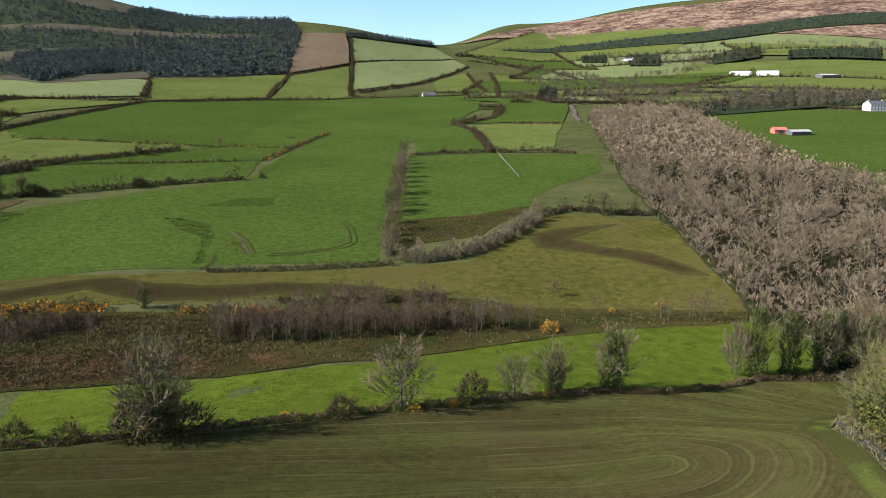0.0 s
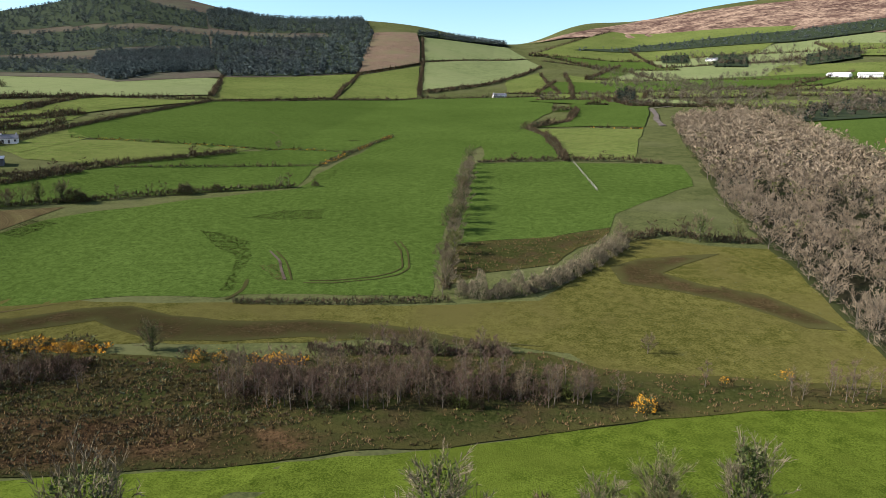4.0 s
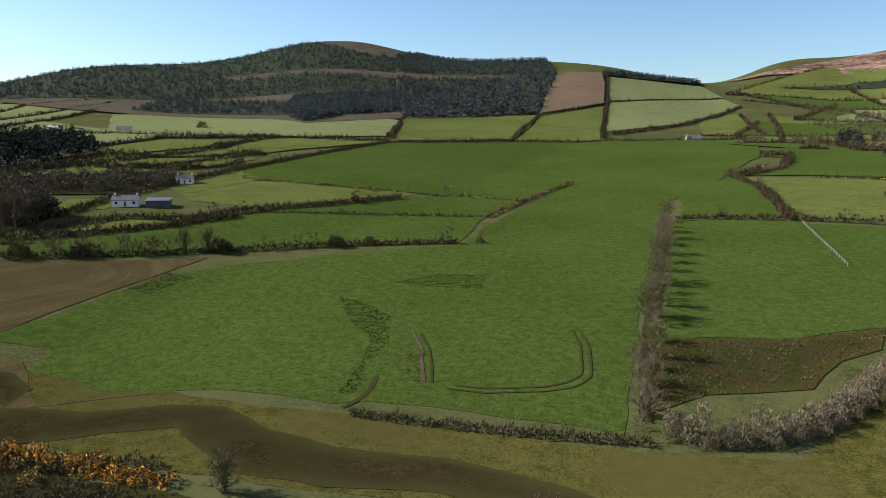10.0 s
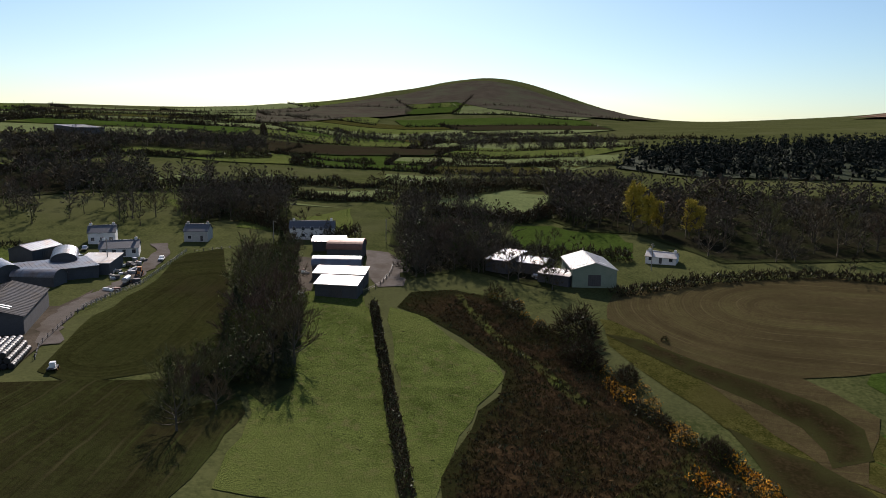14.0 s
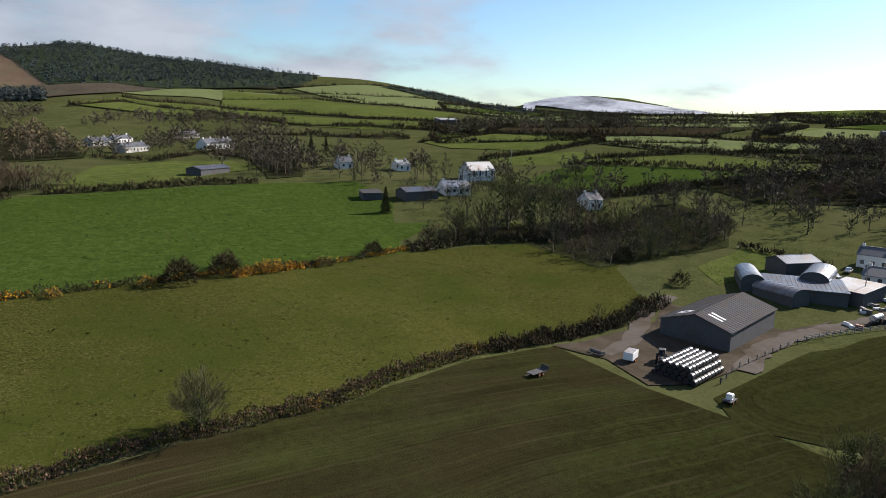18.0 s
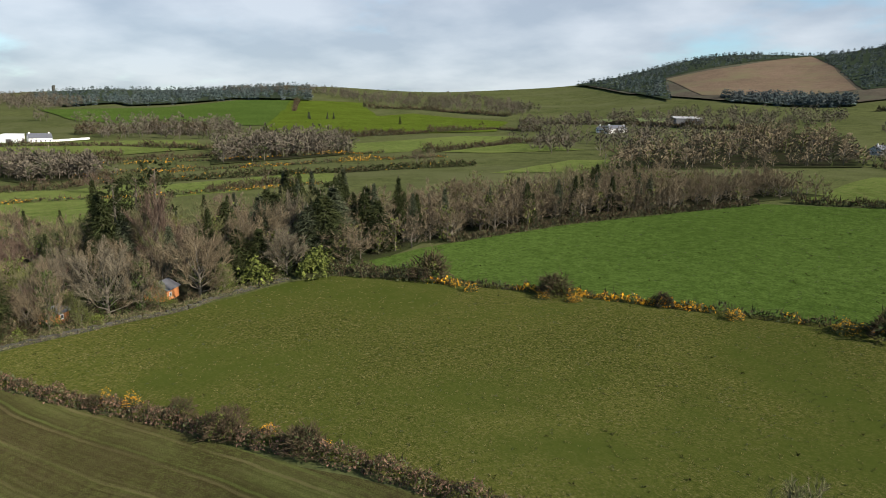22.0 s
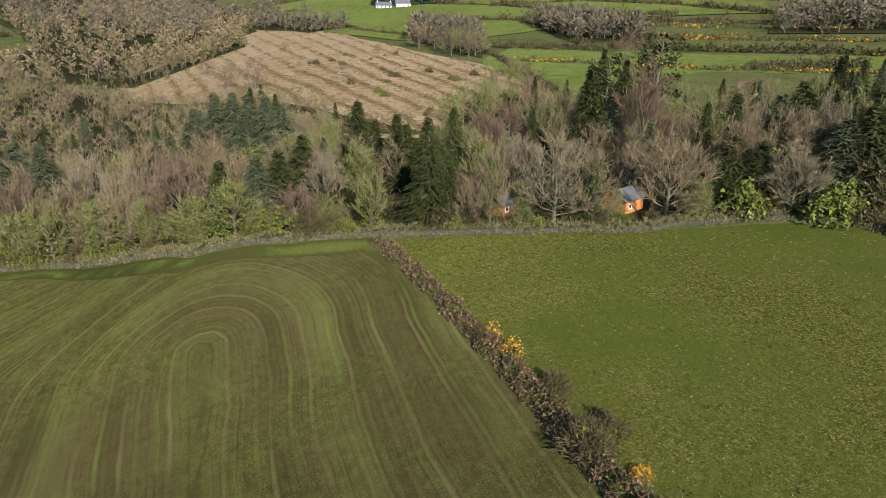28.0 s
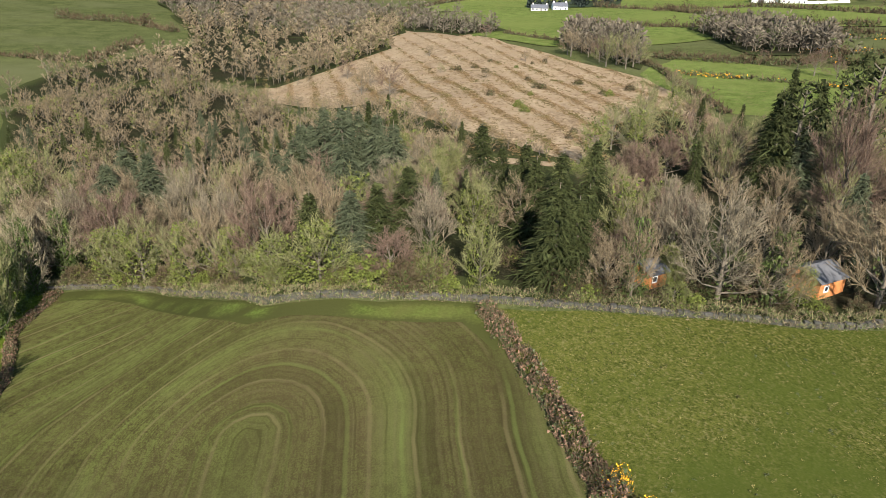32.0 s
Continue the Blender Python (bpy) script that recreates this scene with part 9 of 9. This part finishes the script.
wood("far_wood", 260, 8, 13, [(868, 398), (1144, 289), (1402, 154), (921, 129), (714, 242), (588, 303)])
wood("hill_forest", 420, 11, 16, [(1296, -558), (1400, -773), (1291, -902), (1015, -1019), (841, -845), (1038, -721), (991, -477)])
wood("far_wood", 200, 8, 13, [(1928, 181), (1793, -159), (1356, -405), (1052, -456), (872, -371), (972, -239), (1188, -72), (1402, 154)])
wood("far_wood", 120, 8, 13, [(573, -266), (567, -352), (456, -356), (375, -289), (435, -264), (503, -235)])
wood("far_wood", 90, 6, 11, [(527, 99), (446, 48), (380, 23), (364, 53), (426, 88)])
wood("scrub_wood", 90, 6, 10, [(261.3, 149), (310, 124), (418, 98), (341, 87), (293.1, 111.5), (256.7, 128.7)])

wood("far_wood", 110, 8, 13, [(221, 645), (278, 735), (367, 846), (434, 874), (541, 865), (460, 734), (339, 678), (249, 641)])
wood("plantation", 40, 9, 13, [(221, 645), (278, 735), (367, 846), (434, 874), (541, 865), (460, 734), (339, 678), (249, 641)])
wood("plantation", 60, 9, 14, [(340, 1722), (395, 1698), (364, 1562), (320, 1609)])
wood("plantation", 70, 9, 14, [(436, 1655), (492, 1602), (440, 1428), (390, 1475)])
wood("plantation", 90, 9, 14, [(580, 1519), (703, 1575), (636, 1418), (525, 1371)])
wood("plantation", 120, 9, 14, [(719, 1477), (882, 1429), (807, 1303), (668, 1369)])
wood("plantation", 40, 9, 14, [(156, 1107), (185, 1124), (149, 902), (129, 916)])
wood("far_wood", 90, 7, 11, [(270, 1182), (393, 1333), (498, 1361), (458, 1248), (348, 1178), (249, 1002)])
wood("far_wood", 90, 7, 11, [(206, 1607), (303, 1355), (276, 1231), (228, 1423), (147, 1522)])
wood("far_wood", 130, 8, 13, [(1247, 475), (1862, 345), (2322, 19), (1781, 32), (1521, 298), (1035, 412)])
wood("far_wood", 120, 8, 13, [(1736, -22), (1364, -234), (1125, -327), (981, -278), (1087, -174), (1390, -3)])
wood("far_wood", 70, 7, 11, [(921, 128), (834, -30), (748, -129), (683, -113), (732, -18), (784, 121)])
wood("plantation", 60, 8, 12, [(591, -12), (566, -83), (515, -70), (534, -4)])
# ---- distant patchwork of small hedged fields ----
def patchwork(yaw0, yaw1, r0, r1, seed, wet=0.2):
    rng = random.Random(seed)
    r, row = r0, 0
    while r < r1:
        deep = r * rng.uniform(0.13, 0.2)
        yaw = yaw0 + rng.uniform(0, 3)
        while yaw < yaw1:
            wide = math.degrees(deep * rng.uniform(0.9, 2.2) / r)
            last = min(yaw + wide, yaw1)
            corners = []
            for a, q in ((yaw, r), (last, r), (last, r + deep), (yaw, r + deep)):
                a += 2.2 * math.sin(q * 0.009 + seed) + rng.uniform(-0.25, 0.25) * wide * 0.4
                q *= 1 + 0.06 * math.sin(a * 0.35 + seed)
                corners.append((round(MID[0] - q * math.sin(radians(a)), 1), round(MID[1] + q * math.cos(radians(a)), 1)))
            u = rng.random()
            patch("meadow", "grass_pale" if u < 0.4 else "grass_mid" if u < 0.65 else "grass_lush" if u < 0.8 else "grass_olive" if u < 0.92 else "soil", rng.randrange(90), corners)
            for k in (0, 1):
                if rng.random() < 0.85:
                    hedge("thorn", rng.uniform(3, 5), rng.uniform(4, 8), [corners[k], corners[k + 1]])
            if rng.random() < wet:
                wood("far_wood", int(8 + deep * 0.18), 7, 13, [corners[k] for k in (0, 1)] + [((corners[1][0] * 3 + corners[2][0]) / 4, (corners[1][1] * 3 + corners[2][1]) / 4), ((corners[0][0] * 3 + corners[3][0]) / 4, (corners[0][1] * 3 + corners[3][1]) / 4)])
            yaw = last
        r += deep
        row += 1


patchwork(76, 126, 520, 2500, 3, 0.3)
patchwork(126, 150, 560, 2100, 8, 0.3)
patchwork(-42, -7, 760, 2000, 5, 0.25)

row_trees()

# ---- rough growth and litter on the ground ----
def tufts(poly, n, size, mat, label, seed, tall=1.0):
    rng = np.random.default_rng(seed)
    at = scatter(n, poly, rng)
    at = np.repeat(at, 5, 0) + rng.normal(0, size * 0.4, (n * 5, 2))
    z = land(at[:, 0], at[:, 1]) + 0.1
    base = np.column_stack([at, z])
    up = np.column_stack([rng.normal(0, 0.35, (len(at), 2)), rng.uniform(0.5, 1.0, len(at)) * tall])
    ob = thing("rough_grass", Matrix(), label, "grass", kind="stuff")
    ob2 = part("sward", blades(base, base + up * size, np.full(len(at), size * 0.16), rng), mat, ob)
    ob2["kind"] = "stuff"


for k, (look_, poly) in enumerate(PATCHES):
    c = np.mean(np.array(poly), 0)
    if away(*c) > 260:
        continue
    area = 0.5 * abs(sum(p[0] * q[1] - q[0] * p[1] for p, q in zip(poly, poly[1:] + poly[:1])))
    if look_ == "bog_brown":
        tufts(poly, int(min(9000, area * 0.8)), 0.45, "tuft", "dead rush tussocks on boggy ground", k)
    elif look_ == "bog_green":
        tufts(poly, int(min(3500, area * 0.35)), 0.6, "tuft", "rushes and rough grass on wet ground", k)
    elif look_ == "grass_olive":
        tufts(poly, int(min(3000, area * 0.08)), 0.28, "hedge_leaf", "darker grass tufts in a rough meadow", k, 0.5)
    if look_ == "grass_turf":
        tufts(poly, int(min(7000, area * 0.3)), 0.3, "straw", "withered straw-coloured tufts in pasture", k + 500, 0.5)
    if look_ in ("grass_turf", "grass_lush"):
        tufts(poly, int(min(300, area * 0.006)), 0.55, "grass_dark", "scattered dark tussocks and droppings in pasture", k + 300, 0.6)
    if look_ in ("grass_lush", "grass_mid", "grass_turf"):
        tufts(poly, int(min(4000, area * 0.06)), 0.35, "hedge_leaf", "scattered darker tufts in pasture", k, 0.5)


# taller heather, bramble and green rush clumps over the stream bog
BOG = [(-229, 120), (-216, 135), (-192, 146), (-169, 152), (-141, 161), (-112, 166), (-80, 164), (-50, 160), (-30, 142), (-60, 124), (-79, 116), (-111, 118), (-134.5, 119.8), (-156, 125.4), (-175.8, 132.1), (-194.8, 123), (-209, 114)]
tufts(BOG, 800, 0.9, "hedge_twig", "dark heather and bramble clumps on the bog", 801, 0.8)
tufts(BOG, 1300, 0.8, "hedge_leaf", "green rush clumps on the bog", 802, 0.8)
tufts(BOG, 4500, 0.7, "tuft", "tall dead grass on the bog", 803, 0.9)

# poached, darker stretches of the big pasture
for k, poly in enumerate((
    [(-108.7, 267.9), (-99.8, 265.1), (-87.6, 258.4), (-79.4, 240.1), (-76.7, 222.0), (-73.0, 209.3), (-76.2, 206.7), (-79.4, 224.5), (-84.0, 238.4), (-94.7, 248.2)],
    [(-100.8, 287.4), (-88.9, 302.8), (-73.8, 305.5), (-70.1, 289.7), (-86.8, 286.8)],
    [(-173.9, 251.4), (-174.5, 270.8), (-163.2, 269.7), (-164.2, 249.2)],
    [(-101.9, 381.9), (-92.2, 404.4), (-87.5, 377.1), (-94.0, 364.8)],
    [(-73.8, 230.9), (-69.1, 233.7), (-60.8, 218.0), (-63.1, 217.2)],
)):
    tufts(poly, (900, 700, 500, 200, 160)[k], 0.42, ("grass_dark", "tuft")[k == 4], "darker poached grass in the big pasture", 700 + k, 0.35)


# brash raked into rows on the felled ground
def brash_row(ax, ay, bx, by, seed):
    rng = np.random.default_rng(seed)
    length = math.hypot(bx - ax, by - ay)
    n = int(length * 26)
    u = rng.uniform(0, 1, n)
    off = rng.normal(0, 1.0, n) + 0.9 * np.sin(u * length * 0.09 + seed)
    nx_, ny_ = -(by - ay) / length, (bx - ax) / length
    x, y = ax + (bx - ax) * u + nx_ * off, ay + (by - ay) * u + ny_ * off
    z = land(x, y) + 0.1 + np.abs(rng.normal(0, 0.45, n)) * np.exp(-off ** 2) * (0.6 + 0.5 * np.sin(u * length * 0.35 + seed))
    p = np.column_stack([x, y, z])
    d = rng.normal(0, 0.6, (n, 3)) * (1, 1, 0.4)
    ob = thing("brash_row", Matrix(), "raked row of grey-brown felling brash and stumps", "brash", "brash rows")
    q = part("brash", blades(p, p + d, np.full(n, 0.08), rng), "tuft", ob)
    q["kind"] = "stuff"


FELLED = [poly for look_, poly in PATCHES if look_ == "clearfell"][0]
CX, CY = np.mean(np.array(FELLED), 0)
AX, AY = math.cos(radians(13.0)), math.sin(radians(13.0))
for k in range(-14, 15):
    ox, oy = CX - AY * k * 9.5, CY + AX * k * 9.5
    u = np.linspace(-170, 170, 341)
    ok = inside(FELLED, ox + AX * u, oy + AY * u)
    if ok.sum() > 16:
        lo, hi = u[ok][0] + 3, u[ok][-1] - 3
        cut_ = lo + (hi - lo) * (0.45 + 0.12 * math.sin(k * 2.1))
        brash_row(ox + AX * lo, oy + AY * lo, ox + AX * cut_, oy + AY * cut_, k + 40)
        brash_row(ox + AX * (cut_ + 5), oy + AY * (cut_ + 5), ox + AX * hi, oy + AY * hi, k + 90)
tufts(FELLED, 5000, 0.7, "tuft", "straw-coloured grass and bramble on felled ground", 77, 0.6)

# the models from which the plants were copied are not part of the place
for models in KINDS.values():
    for ob in models:
        for child in list(ob.children):
            bpy.data.objects.remove(child)
        bpy.data.objects.remove(ob)
